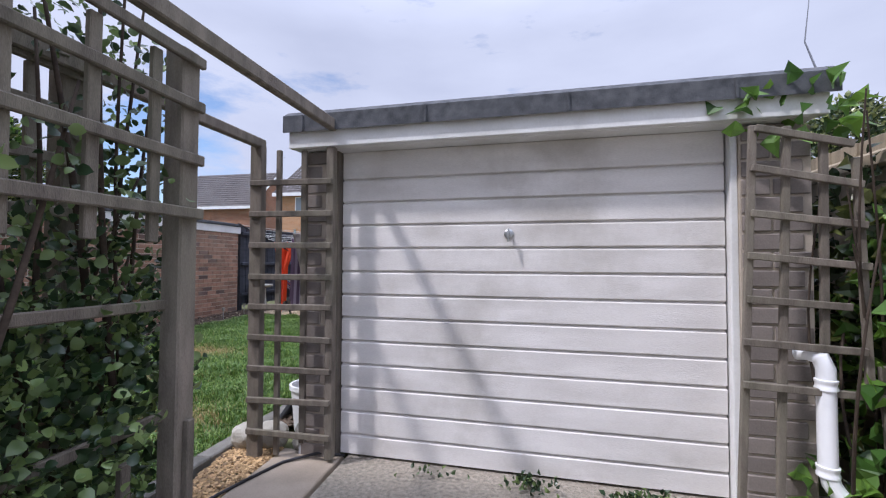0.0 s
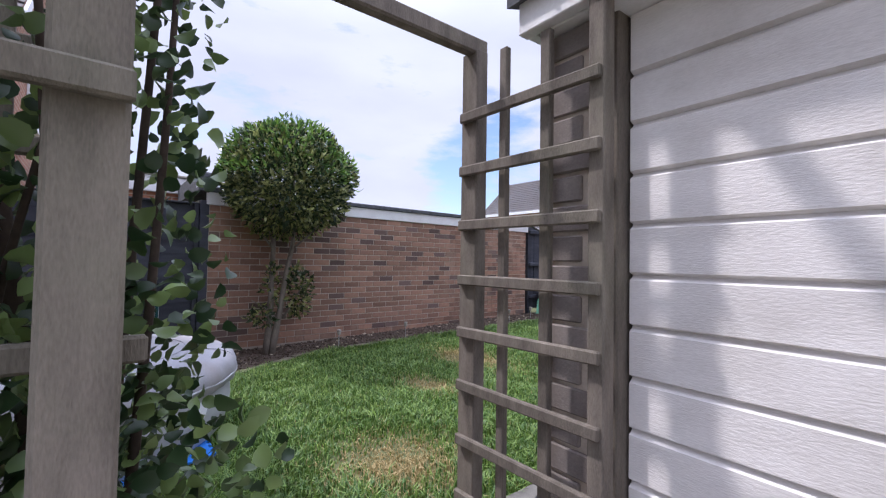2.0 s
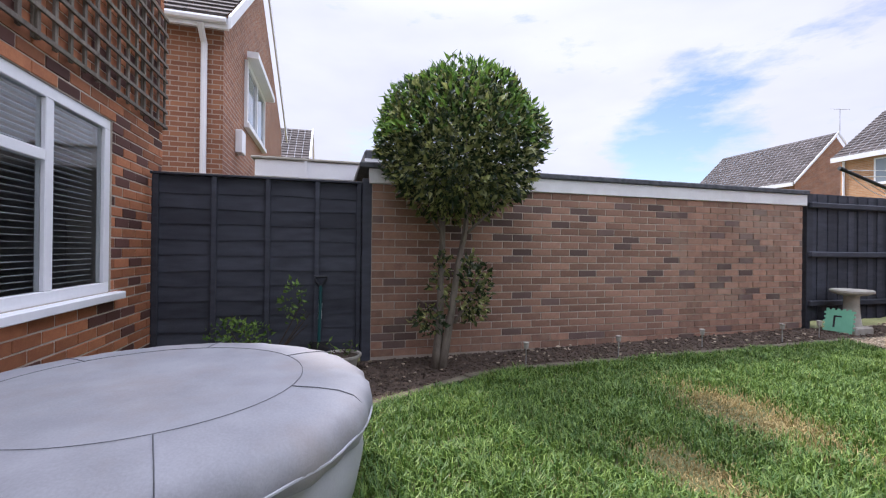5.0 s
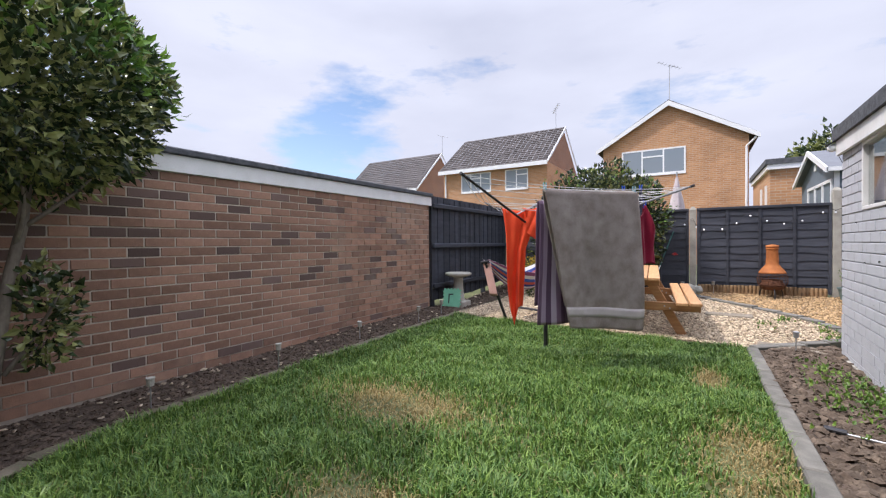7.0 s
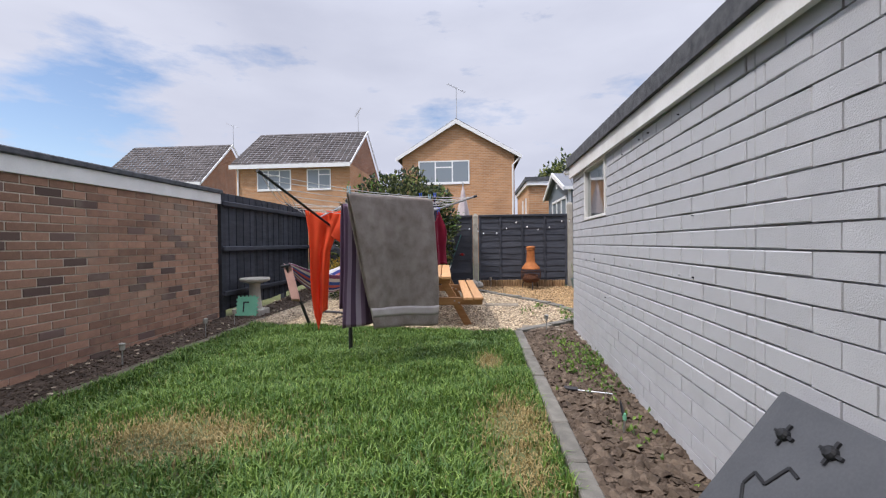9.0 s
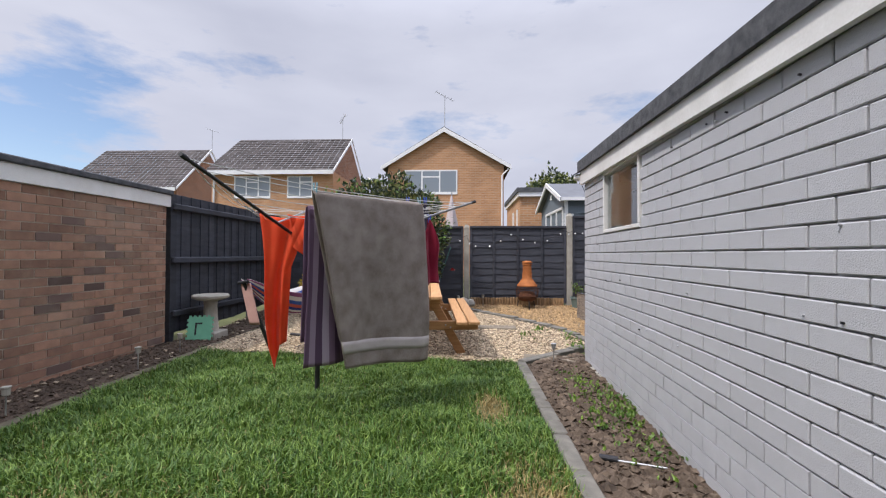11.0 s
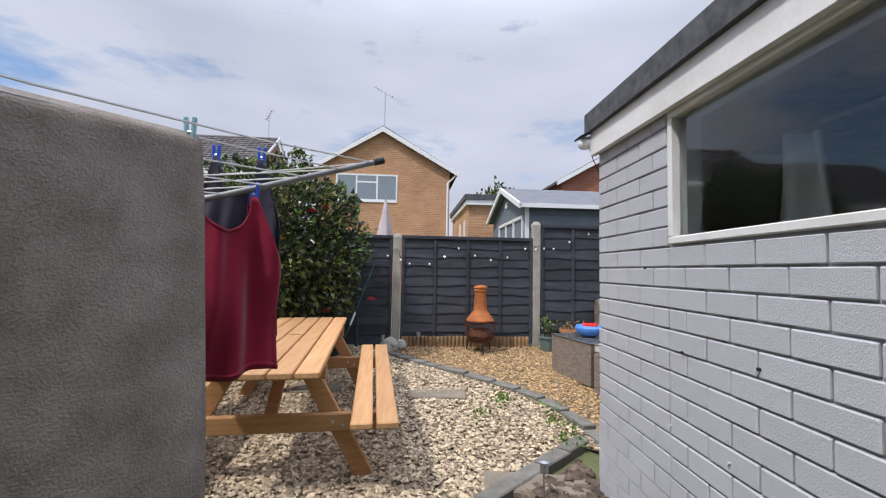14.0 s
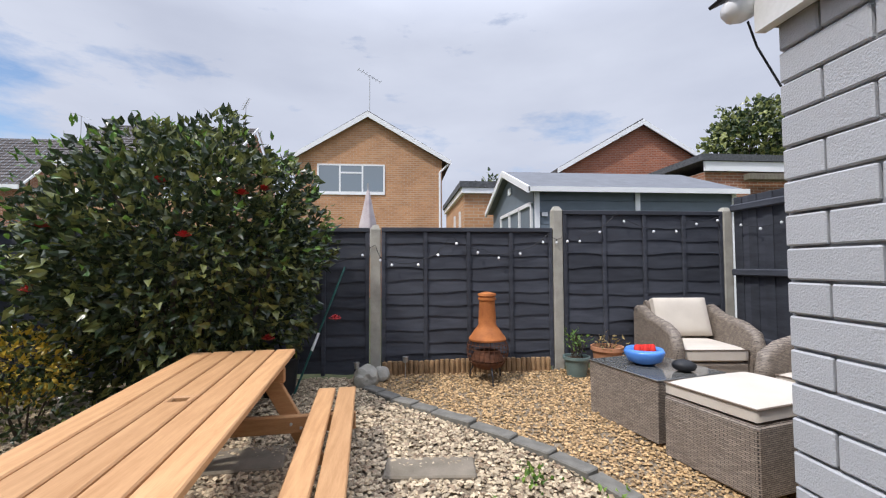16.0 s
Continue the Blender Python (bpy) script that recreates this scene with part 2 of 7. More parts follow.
SLAB = surface("paving_slab", (0.36, 0.30, 0.235), (0.25, 0.21, 0.165), 0.9, 5, 140, 0.5, 0.004, pieces=0.08)
SLAB_DIRTY = surface("dirty_slab", (0.24, 0.205, 0.16), (0.14, 0.12, 0.09), 0.95, 7, 120, 0.6, 0.005)
PEBBLEDASH = surface("exposed_aggregate_drive", (0.40, 0.355, 0.29), (0.18, 0.16, 0.13), 0.9, 45, 160, 1.0, 0.012)
SOIL = surface("dark_soil", (0.105, 0.078, 0.058), (0.045, 0.032, 0.024), 1.0, 9, 70, 1.0, 0.03)
SOIL_DRY = surface("dry_soil", (0.15, 0.11, 0.082), (0.07, 0.05, 0.037), 1.0, 9, 70, 1.0, 0.03)
EARTH = surface("earth_under_grass", (0.13, 0.14, 0.06), (0.075, 0.085, 0.035), 1.0, 3, 50, 0.8, 0.02)
GRAVEL_BASE = surface("gravel_bed", (0.32, 0.26, 0.185), (0.17, 0.135, 0.095), 0.95, 60, 200, 1.0, 0.01)
PEBBLE_PALE = surface("pale_pebbles", (0.52, 0.43, 0.30), (0.38, 0.30, 0.20), 0.75, 20, 120, 0.2, 0.002, pieces=0.42, joined=True, dark=(0.27, 0.20, 0.135), dark_share=0.25)
PEBBLE_GOLD = surface("golden_pebbles", (0.52, 0.36, 0.185), (0.37, 0.24, 0.12), 0.75, 20, 120, 0.2, 0.002, pieces=0.45, joined=True, dark=(0.24, 0.16, 0.09), dark_share=0.15)
OLD_WOOD = surface("weathered_trellis_wood", (0.215, 0.185, 0.15), (0.10, 0.085, 0.07), 0.9, 6, 90, 0.8, 0.004, stretch=(4, 4, 1), pieces=0.18, dirt=(0.17, 0.19, 0.11), dirt_amount=0.35)
PALE_WOOD = surface("weathered_fence_wood", (0.36, 0.30, 0.215), (0.22, 0.18, 0.125), 0.9, 6, 90, 0.8, 0.004, stretch=(4, 4, 1), pieces=0.2)
PINE = surface("new_pine", (0.52, 0.30, 0.145), (0.39, 0.205, 0.09), 0.55, 5, 40, 0.25, 0.002, stretch=(9, 0.6, 9), pieces=0.17)
PINE_X = surface("new_pine_crosswise", (0.45, 0.24, 0.105), (0.33, 0.165, 0.07), 0.6, 5, 40, 0.25, 0.002, stretch=(0.6, 9, 9), pieces=0.10)
LOG = surface("log_edging", (0.34, 0.22, 0.115), (0.19, 0.115, 0.06), 0.85, 9, 90, 0.5, 0.004, pieces=0.2)
STEEL = surface("galvanised_metal", (0.55, 0.56, 0.57), (0.42, 0.43, 0.44), 0.4, 9, 90, 0.05, 0.001, metal=0.9)
DARK_METAL = surface("dark_metal", (0.06, 0.06, 0.065), (0.03, 0.03, 0.033), 0.45, 9, 90, 0.1, 0.001, metal=0.6)
BLACK = surface("black_plastic", (0.022, 0.023, 0.026), (0.014, 0.015, 0.017), 0.5, 9, 90, 0.1, 0.001)
GREY_PLASTIC = surface("grey_plastic", (0.085, 0.09, 0.10), (0.06, 0.064, 0.072), 0.5, 5, 120, 0.1, 0.001)
WASH_LINE = surface("clothes_line", (0.72, 0.72, 0.70), (0.60, 0.60, 0.58), 0.5, 9, 90, 0.0)
GREEN_LEAF = leaf_mat("glossy_evergreen_leaves", (0.032, 0.055, 0.022), (0.40, 0.43, 0.15), 0.25, 0.42)
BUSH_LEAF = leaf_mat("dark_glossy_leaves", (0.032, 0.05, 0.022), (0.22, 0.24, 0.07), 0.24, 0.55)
ROSE_LEAF = leaf_mat("rose_leaves", (0.026, 0.054, 0.021), (0.22, 0.31, 0.10), 0.34, 0.36)
YELLOW_LEAF = leaf_mat("yellow_orange_leaves", (0.20, 0.17, 0.02), (0.55, 0.36, 0.03), 0.5, 0.2)
VINE_LEAF = leaf_mat("vine_leaves", (0.05, 0.12, 0.02), (0.20, 0.36, 0.05), 0.45, 0.2)
GRASS = leaf_mat("grass_blades", (0.050, 0.125, 0.018), (0.22, 0.33, 0.065), 0.5, 0.2)
STRAW = leaf_mat("dry_grass_blades", (0.30, 0.23, 0.09), (0.46, 0.36, 0.17), 0.7, 0.1)
WEED = leaf_mat("weed_leaves", (0.06, 0.13, 0.02), (0.20, 0.32, 0.05), 0.5, 0.2)
BARK = surface("pale_bark", (0.24, 0.205, 0.165), (0.12, 0.10, 0.08), 0.95, 14, 90, 0.8, 0.006, stretch=(1, 1, 0.4))
STEM = surface("dark_stems", (0.075, 0.055, 0.04), (0.035, 0.026, 0.02), 0.9, 14, 90, 0.6, 0.004)
PANE = glass_mat("window_glass")


# ---- mesh tools ----
class Geo:
    """Collects vertices and faces for one mesh."""

    def __init__(self):
        self.v, self.f, self.m = [], [], Matrix.Identity(4)

    def add(self, verts, faces):
        o = len(self.v)
        self.v += [tuple(self.m @ Vector(p)) for p in verts]
        self.f += [tuple(i + o for i in f) for f in faces]
        return self

    def box(self, x0, x1, y0, y1, z0, z1, bevel=0.0, m=None):
        """A block; bevel rounds off its edges by a chamfer."""
        b = min(bevel, (x1 - x0) * 0.45, (y1 - y0) * 0.45, (z1 - z0) * 0.45)
        lo, hi = (x0, y0, z0), (x1, y1, z1)
        if b <= 0:
            vs = [(x, y, z) for x in (x0, x1) for y in (y0, y1) for z in (z0, z1)]
            fs = [(0, 1, 3, 2), (4, 6, 7, 5), (0, 4, 5, 1), (2, 3, 7, 6), (0, 2, 6, 4), (1, 5, 7, 3)]
        else:
            vs, key = [], {}
            for i in range(8):
                s = [(i >> k) & 1 for k in (2, 1, 0)]
                for a in range(3):
                    key[i, a] = len(vs)
                    vs.append(tuple((hi[k] if s[k] else lo[k]) + (0 if k == a else (-b if s[k] else b)) for k in range(3)))
            quads = {0: (0, 1, 3, 2), 4: (4, 6, 7, 5)}
            fs = [tuple(key[i, 0] for i in (0, 1, 3, 2)), tuple(key[i, 0] for i in (4, 6, 7, 5)),
                  tuple(key[i, 1] for i in (0, 4, 5, 1)), tuple(key[i, 1] for i in (2, 3, 7, 6)),
                  tuple(key[i, 2] for i in (0, 2, 6, 4)), tuple(key[i, 2] for i in (1, 5, 7, 3))]
            for i in range(8):
                for k, bit in ((0, 4), (1, 2), (2, 1)):
                    if not i & bit:
                        j, (p, q) = i | bit, [a for a in range(3) if a != k]
                        fs.append((key[i, p], key[i, q], key[j, q], key[j, p]))
                fs.append((key[i, 0], key[i, 1], key[i, 2]))
        if m is not None:
            vs = [tuple(m @ Vector(p)) for p in vs]
        return self.add(vs, fs)

    def bar(self, p, q, w, h, bevel=0.002, up=(0, 0, 1)):
        """A squared bar from p to q, w wide across and h along up."""
        p, q, up = Vector(p), Vector(q), Vector(up)
        d = (q - p).normalized()
        s = d.cross(up)
        s = s.normalized() if s.length > 1e-4 else Vector((1, 0, 0))
        u = s.cross(d)
        m = Matrix((s, d, u)).transposed().to_4x4()
        m.translation = p
        return self.box(-w / 2, w / 2, 0, (q - p).length, -h / 2, h / 2, bevel, m)

    def tube(self, pts, r, n=8, caps=True):
        """A round tube along points; r is one radius or one for each point."""
        pts = [Vector(p) for p in pts]
        rs = r if isinstance(r, (list, tuple)) else [r] * len(pts)
        vs, fs, side = [], [], None
        for i, p in enumerate(pts):
            d = (pts[min(i + 1, len(pts) - 1)] - pts[max(i - 1, 0)]).normalized()
            if side is None:
                side = d.orthogonal().normalized()
            side = (side - d * side.dot(d)).normalized()
            other = d.cross(side)
            vs += [tuple(p + rs[i] * (math.cos(a) * side + math.sin(a) * other)) for a in (2 * math.pi * k / n for k in range(n))]
        for i in range(len(pts) - 1):
            fs += [(i * n + k, i * n + (k + 1) % n, (i + 1) * n + (k + 1) % n, (i + 1) * n + k) for k in range(n)]
        if caps:
            fs += [tuple(range(n))[::-1], tuple((len(pts) - 1) * n + k for k in range(n))]
        return self.add(vs, fs)

    def lathe(self, profile, centre=(0, 0, 0), n=32, m=None, wobble=None):
        """A turned shape: profile rows of (radius, height)."""
        vs, fs = [], []
        for r, z in profile:
            for k in range(n):
                a = 2 * math.pi * k / n
                rr = max(r, 1e-4) * (wobble(a, z) if wobble else 1)
                p = Vector((rr * math.cos(a), rr * math.sin(a), z))
                vs.append(tuple((m @ p if m is not None else p) + Vector(centre)))
        for i in range(len(profile) - 1):
            fs += [(i * n + k, i * n + (k + 1) % n, (i + 1) * n + (k + 1) % n, (i + 1) * n + k) for k in range(n)]
        return self.add(vs, fs)

    def sheet(self, fn, nu, nv):
        """A surface fn(u, v) over the unit square."""
        vs = [tuple(fn(i / nu, j / nv)) for j in range(nv + 1) for i in range(nu + 1)]
        fs = [(j * (nu + 1) + i, j * (nu + 1) + i + 1, (j + 1) * (nu + 1) + i + 1, (j + 1) * (nu + 1) + i) for j in range(nv) for i in range(nu)]
        return self.add(vs, fs)

    def prism(self, outline, axis, a, b):
        """An outline of 2D points, pushed along an axis from a to b."""
        put = {"x": lambda p, t: (t, p[0], p[1]), "y": lambda p, t: (p[0], t, p[1]), "z": lambda p, t: (p[0], p[1], t)}[axis]
        n = len(outline)
        vs = [put(p, a) for p in outline] + [put(p, b) for p in outline]
        fs = [tuple(range(n)), tuple(range(n, 2 * n))[::-1]] + [(i, (i + 1) % n, n + (i + 1) % n, n + i) for i in range(n)]
        return self.add(vs, fs)

    def data(self, name, material, smooth=False, fix=True):
        me = bpy.data.meshes.new(name)
        me.from_pydata(self.v, [], self.f)
        me.materials.append(material)
        if fix:
            bm = bmesh.new()
            bm.from_mesh(me)
            bmesh.ops.recalc_face_normals(bm, faces=bm.faces)
            bm.to_mesh(me)
            bm.free()
        if smooth:
            me.polygons.foreach_set("use_smooth", [True] * len(me.polygons))
            if smooth == "edges":
                me.set_sharp_from_angle(angle=radians(40))
        me.update()
        return me


def thing(name, label, category, at=(0, 0, 0), group="", kind=""):
    """An Empty at a thing's base, which its parts hang on."""
    e = new(name)
    e.empty_display_size = 0.1
    e.location = at
    return tagged(e, label, category, group, kind)


def part(name, geo, material, parent, label="", smooth=False, fix=True):
    ob = new(name, geo.data(name, material, smooth, fix))
    ob.parent = parent
    if parent.type == "EMPTY":
        ob.matrix_parent_inverse = Matrix.Translation(parent.location).inverted()
    return tagged(ob, label)


def solid(name, geo, material, label="", category="", kind="", smooth=False, group="", fix=True):
    """A thing, or a piece of the setting, that is one mesh."""
    return tagged(new(name, geo.data(name, material, smooth, fix)), label, category, group, kind)


def thicken(ob, depth, offset=0.0):
    m = ob.modifiers.new("thickness", "SOLIDIFY")
    m.thickness, m.offset = depth, offset
    return ob


def ground_z(x, y):
    """The ground rises gently to the brick wall and, past the lawn, to the back fence."""
    side = 0.085 * min(1.0, max(0.0, (-2.6 - x) / 3.6)) * min(1.0, max(0.0, (y - 3.8) / 4.5))
    return max(side, 0.0 if y < 9.0 else min(0.21, (y - 9.0) * 0.075))


def leaves_mesh(name, places, material, size, curl=0.25, slim=0.5, jitter=0.35, rounded=False):
    """Many small pointed leaves, each two folded halves. places: rows of (point, outward way)."""
    n = len(places)
    rng = np.random.default_rng(len(name) * 7 + n)
    P = np.array([p for p, _ in places], dtype=float)
    D = np.array([d for _, d in places], dtype=float) + rng.normal(0, jitter, (n, 3))
    D /= np.linalg.norm(D, axis=1)[:, None] + 1e-9
    R = rng.normal(0, 1, (n, 3))
    S = np.cross(D, R)
    S /= np.linalg.norm(S, axis=1)[:, None] + 1e-9
    N = np.cross(S, D)
    L = (size * rng.uniform(0.65, 1.25, n))[:, None]
    W = L * slim * 0.5
    base, tip = P, P + D * L - N * L * curl
    if rounded:
        rows = [base]
        for f, w, lift in ((0.18, 0.72, 0.03), (0.45, 1.0, 0.06), (0.74, 0.80, 0.02)):
            spine = P + D * L * f + N * L * (lift - curl * f * f)
            rows += [spine + S * W * w + N * W * w * 0.3, spine, spine - S * W * w + N * W * w * 0.3]
        V = np.stack(rows + [tip], 1).reshape(-1, 3)
        shape = ((0, 1, 2), (0, 2, 3), (1, 4, 5, 2), (2, 5, 6, 3), (4, 7, 8, 5), (5, 8, 9, 6), (7, 10, 8), (8, 10, 9))
        me = bpy.data.meshes.new(name)
        me.from_pydata(V.tolist(), [], [tuple(11 * i + k for k in f) for i in range(n) for f in shape])
        me.materials.append(material)
        me.shade_smooth()
        me.update()
        return me
    mid = P + D * L * 0.5 + N * L * 0.06
    a, b = mid + S * W + N * W * 0.4, mid - S * W + N * W * 0.4
    a2, b2 = P + D * L * 0.22 + S * W * 0.7 + N * W * 0.3, P + D * L * 0.22 - S * W * 0.7 + N * W * 0.3
    V = np.stack([base, a2, a, tip, b, b2, mid], 1).reshape(-1, 3)
    faces = []
    for i in range(n):
        o = 7 * i
        faces += [(o, o + 1, o + 2, o + 6), (o + 6, o + 2, o + 3), (o, o + 6, o + 4, o + 5), (o + 6, o + 3, o + 4)]
    me = bpy.data.meshes.new(name)
    me.from_pydata(V.tolist(), [], faces)
    me.materials.append(material)
    me.update()
    return me


def leaf_part(name, places, material, parent, size, label="", **kw):
    ob = new(name, leaves_mesh(name, places, material, size, **kw))
    ob.parent = parent
    if parent.type == "EMPTY":
        ob.matrix_parent_inverse = Matrix.Translation(parent.location).inverted()
    return tagged(ob, label, kind="stuff")


# ---- ground ----
g = Geo()
xs = [-400, -60, -20, -10, -6.6, -5, -3, -1.5, 0, 2, 6, 20, 60, 400]
ys = [-400, -40, -10, -4, 0, 2, 4, 6, 8, 9, 10, 11, 11.8, 14, 20, 30, 60, 400]
g.add([(x, y, ground_z(x, y) - 0.035) for y in ys for x in xs],
      [(j * len(xs) + i, j * len(xs) + i + 1, (j + 1) * len(xs) + i + 1, (j + 1) * len(xs) + i) for j in range(len(ys) - 1) for i in range(len(xs) - 1)])
solid("ground", g, EARTH, "bare earth ground reaching beyond the garden", "ground", "structure")


def patch(name, outline, z, material, label, category):
    """A flat sheet of ground inside an outline, cut into cells that follow the slope."""
    me = bpy.data.meshes.new(name)
    bm = bmesh.new()
    f = bm.faces.new([bm.verts.new((x, y, 0)) for x, y in outline])
    for y in (3.8, 4.6, 5.4, 6.2, 7.0, 7.8, 8.4, 9.0, 9.6, 10.2, 10.8, 11.4):
        bmesh.ops.bisect_plane(bm, geom=bm.verts[:] + bm.edges[:] + bm.faces[:], plane_co=(0, y, 0), plane_no=(0, 1, 0))
    for x in (-6.2, -5.6, -5.0, -4.4, -3.8, -3.2, -2.6):
        bmesh.ops.bisect_plane(bm, geom=bm.verts[:] + bm.edges[:] + bm.faces[:], plane_co=(x, 0, 0), plane_no=(1, 0, 0))
    bmesh.ops.triangulate(bm, faces=bm.faces[:])
    for v in bm.verts:
        v.co.z = ground_z(v.co.x, v.co.y) + z
    bmesh.ops.recalc_face_normals(bm, faces=bm.faces[:])
    bm.to_mesh(me)
    bm.free()
    me.materials.append(material)
    return tagged(new(name, me), label, category, "", "structure")


LAWN = [(-2.56, 2.45), (-2.56, 8.38), (-5.9, 8.38), (-5.95, 7.8), (-5.95, 4.3), (-5.85, 3.9), (-5.6, 3.4), (-5.35, 2.95), (-4.75, 2.95), (-4.1, 2.78), (-3.72, 2.45)]
BED_L = [(-6.6, 2.9), (-5.45, 2.95), (-5.7, 3.4), (-5.95, 3.9), (-6.05, 4.3), (-6.05, 9.6), (-6.0, 11.9), (-6.6, 11.9)]
BED_R = [(-2.46, 3.6), (-1.9, 3.6), (-1.78, 8.9), (-2.46, 8.32)]
CURVE = [(-3.10, 11.45), (-2.83, 11.14), (-2.53, 10.86), (-2.27, 10.62), (-2.03, 10.38), (-1.84, 10.16), (-1.69, 9.92), (-1.58, 9.65), (-1.51, 9.33), (-1.48, 8.97), (-1.48, 8.6)]
PALE = [(-6.0, 8.48), (-2.5, 8.48), (-1.75, 9.2), (-1.48, 8.97)] + CURVE[-3::-1] + [(-3.2, 11.75), (-6.0, 11.75)]
GOLD = [(-3.10, 11.80)] + CURVE + [(0.85, 8.6), (0.85, 11.8)]
patch("lawn_soil", LAWN, -0.02, EARTH, "earth under the lawn grass", "soil")
patch("flower_bed", BED_L, 0.0, SOIL, "dark damp flower bed soil along the brick wall", "flower bed")
patch("soil_bed", BED_R, 0.005, SOIL_DRY, "dry crumbly soil bed beside the grey garage wall", "flower bed")
patch("gravel_bed_pale", PALE, -0.012, GRAVEL_BASE, "base of the pale gravel round the picnic table", "gravel")
patch("gravel_bed_gold", GOLD, -0.008, GRAVEL_BASE, "base of the golden gravel seating area", "gravel")


def kerb_row(points, length, w, h, top, parent=None, material=None):
    """Kerb stones laid end to end along points."""
    acc = []
    for a, b in zip(points, points[1:]):
        a, b = Vector((*a, 0)), Vector((*b, 0))
        n = max(1, round((b - a).length / length))
        acc += [(a.lerp(b, i / n), a.lerp(b, (i + 1) / n)) for i in range(n)]
    for a, b in acc:
        d = b - a
        mid = (a + b) / 2
        gg = Geo().box(-d.length / 2 + 0.003, d.length / 2 - 0.003, -w / 2, w / 2, -h, 0, 0.008)
        ob = new("kerb_stone", gg.data("kerb_stone", material or KERB))
        ob.parent = parent
        ob.matrix_basis = pose(mid.x, mid.y, ground_z(mid.x, mid.y) + top + random.uniform(-0.004, 0.004), random.uniform(-1.5, 1.5), random.uniform(-1, 1), math.degrees(math.atan2(d.y, d.x)) + random.uniform(-0.8, 0.8))


edge = thing("lawn_edging", "grey concrete kerb stones edging the lawn and gravel", "edging", (0, 0, 0), kind="structure")
kerb_row([(-2.51, 2.6), (-2.51, 8.40)], 0.45, 0.10, 0.12, 0.03, edge)
kerb_row([(-2.50, 8.44), (-1.62, 9.20)], 0.28, 0.11, 0.12, 0.03, edge)
kerb_row([(-5.40, 2.95), (-5.62, 3.38), (-5.9, 3.9), (-6.0, 4.3), (-6.0, 9.6)], 0.40, 0.09, 0.12, 0.008, edge, KERB_OLD)
kerb_row(CURVE[:-1], 0.26, 0.115, 0.12, 0.035, edge)

# drive, slabs and the strip of pebbles before the garage
solid("drive", Geo().box(-1.75, 2.6, -6, 3.34, -0.10, 0.0), PEBBLEDASH, "pale exposed aggregate concrete drive", "drive", "structure")
g = Geo()
slabs = thing("garden_path", "buff paving slabs laid beside the drive", "path", (0, 0, 0), kind="structure")
for x0, x1, y0, y1 in ((-2.15, -1.77, 2.62, 3.28), (-2.3, -1.77, 1.99, 2.6), (-2.9, -2.32, 1.4, 2.42), (-2.3, -1.77, 1.3, 1.97), (-3.55, -2.92, 1.4, 2.42)):
    part("slab", Geo().box(x0, x1, y0, y1, -0.05, 0.012, 0.006), SLAB, slabs)


# ---- brickwork ----
def brick_face(owner, material, joined, mortar, m, length, height, bl, bh, depth, keep, joint=0.010, holes=(), proud=0.006, lap=1, z_start=0.0, breaks=()):
    """Bricks on a wall face. m: local x runs along the wall, z up, -y outwards. keep(x, z): bricks that are single objects."""
    base = {}
    rest = Geo()
    rows = int(height / bh + 0.5)
    for r in range(rows):
        x = -(bl / 2 if r % 2 == lap else 0.0)
        z0 = z_start + r * bh + joint / 2
        stops = [x + bl * k for k in range(int(length / bl) + 3)] + [c for c in breaks]
        stops = sorted(min(max(c, 0.0), length) for c in stops)
        for a, b in zip(stops, stops[1:]):
            a, b = a + joint / 2, b - joint / 2
            if b - a < 0.03:
                continue
            if any(h[0] < b - 0.02 and a + 0.02 < h[1] and h[2] < z0 + bh - 0.02 and z0 + 0.02 < h[3] for h in holes):
                lo, hi = a, b
                for h in holes:
                    if h[2] < z0 + bh - 0.02 and z0 + 0.02 < h[3]:
                        if a < h[0] < b:
                            hi = h[0] - 0.004
                        elif a < h[1] < b:
                            lo = h[1] + 0.004
                        else:
                            lo = hi
                if hi - lo < 0.03:
                    continue
                a, b = lo, hi
            out = random.uniform(-0.002, 0.002)
            if keep((a + b) / 2, z0):
                k = round(b - a, 3)
                if k not in base:
                    base[k] = Geo().box(-k / 2, k / 2, -proud, depth, 0, bh - joint, 0.004).data("brick", material)
                ob = new("brick", base[k])
                ob.parent = owner
                ob.matrix_basis = m @ pose((a + b) / 2, out, z0)
            else:
                rest.m = m
                rest.box(a, b, -proud + out, depth, z0, z0 + bh - joint)
    if rest.v:
        ob = new("brickwork", rest.data("brickwork", joined, fix=False))
        ob.parent = owner
        tagged(ob, kind="stuff")


# ---- garage ----
GAR = pose(-2.02, 3.22, 0, 0, 0, -2.3)
GW, GL = 2.55, 5.33
garage_wall = tagged(new("wall_garage", None), "grey painted textured brick garage wall", "wall", "", "structure")
g = Geo()
g.m = GAR
WIN_Y0, WIN_Y1, WIN_Z0, WIN_Z1 = 3.76, 4.63, 1.335, 1.872
for y0, y1, z0, z1 in ((0.02, WIN_Y0, -0.1, 1.90), (WIN_Y1, GL, -0.1, 1.90), (WIN_Y0, WIN_Y1, -0.1, WIN_Z0), (WIN_Y0, WIN_Y1, WIN_Z1, 1.90)):
    g.box(0.012, 0.14, y0, y1, z0, z1)
g.box(0.012, GW, GL - 0.12, GL - 0.012, -0.1, 1.90).box(GW - 0.14, GW, 0.14, GL - 0.14, -0.1, 1.90)
inner = part("wall_core", g, GREY_JOINT, garage_wall)
g = Geo()
g.m = GAR
g.box(0.012, 0.162, 0.012, 0.14, -0.1, 1.75).box(GW - 0.285, GW, 0.012, 0.14, -0.1, 1.75)
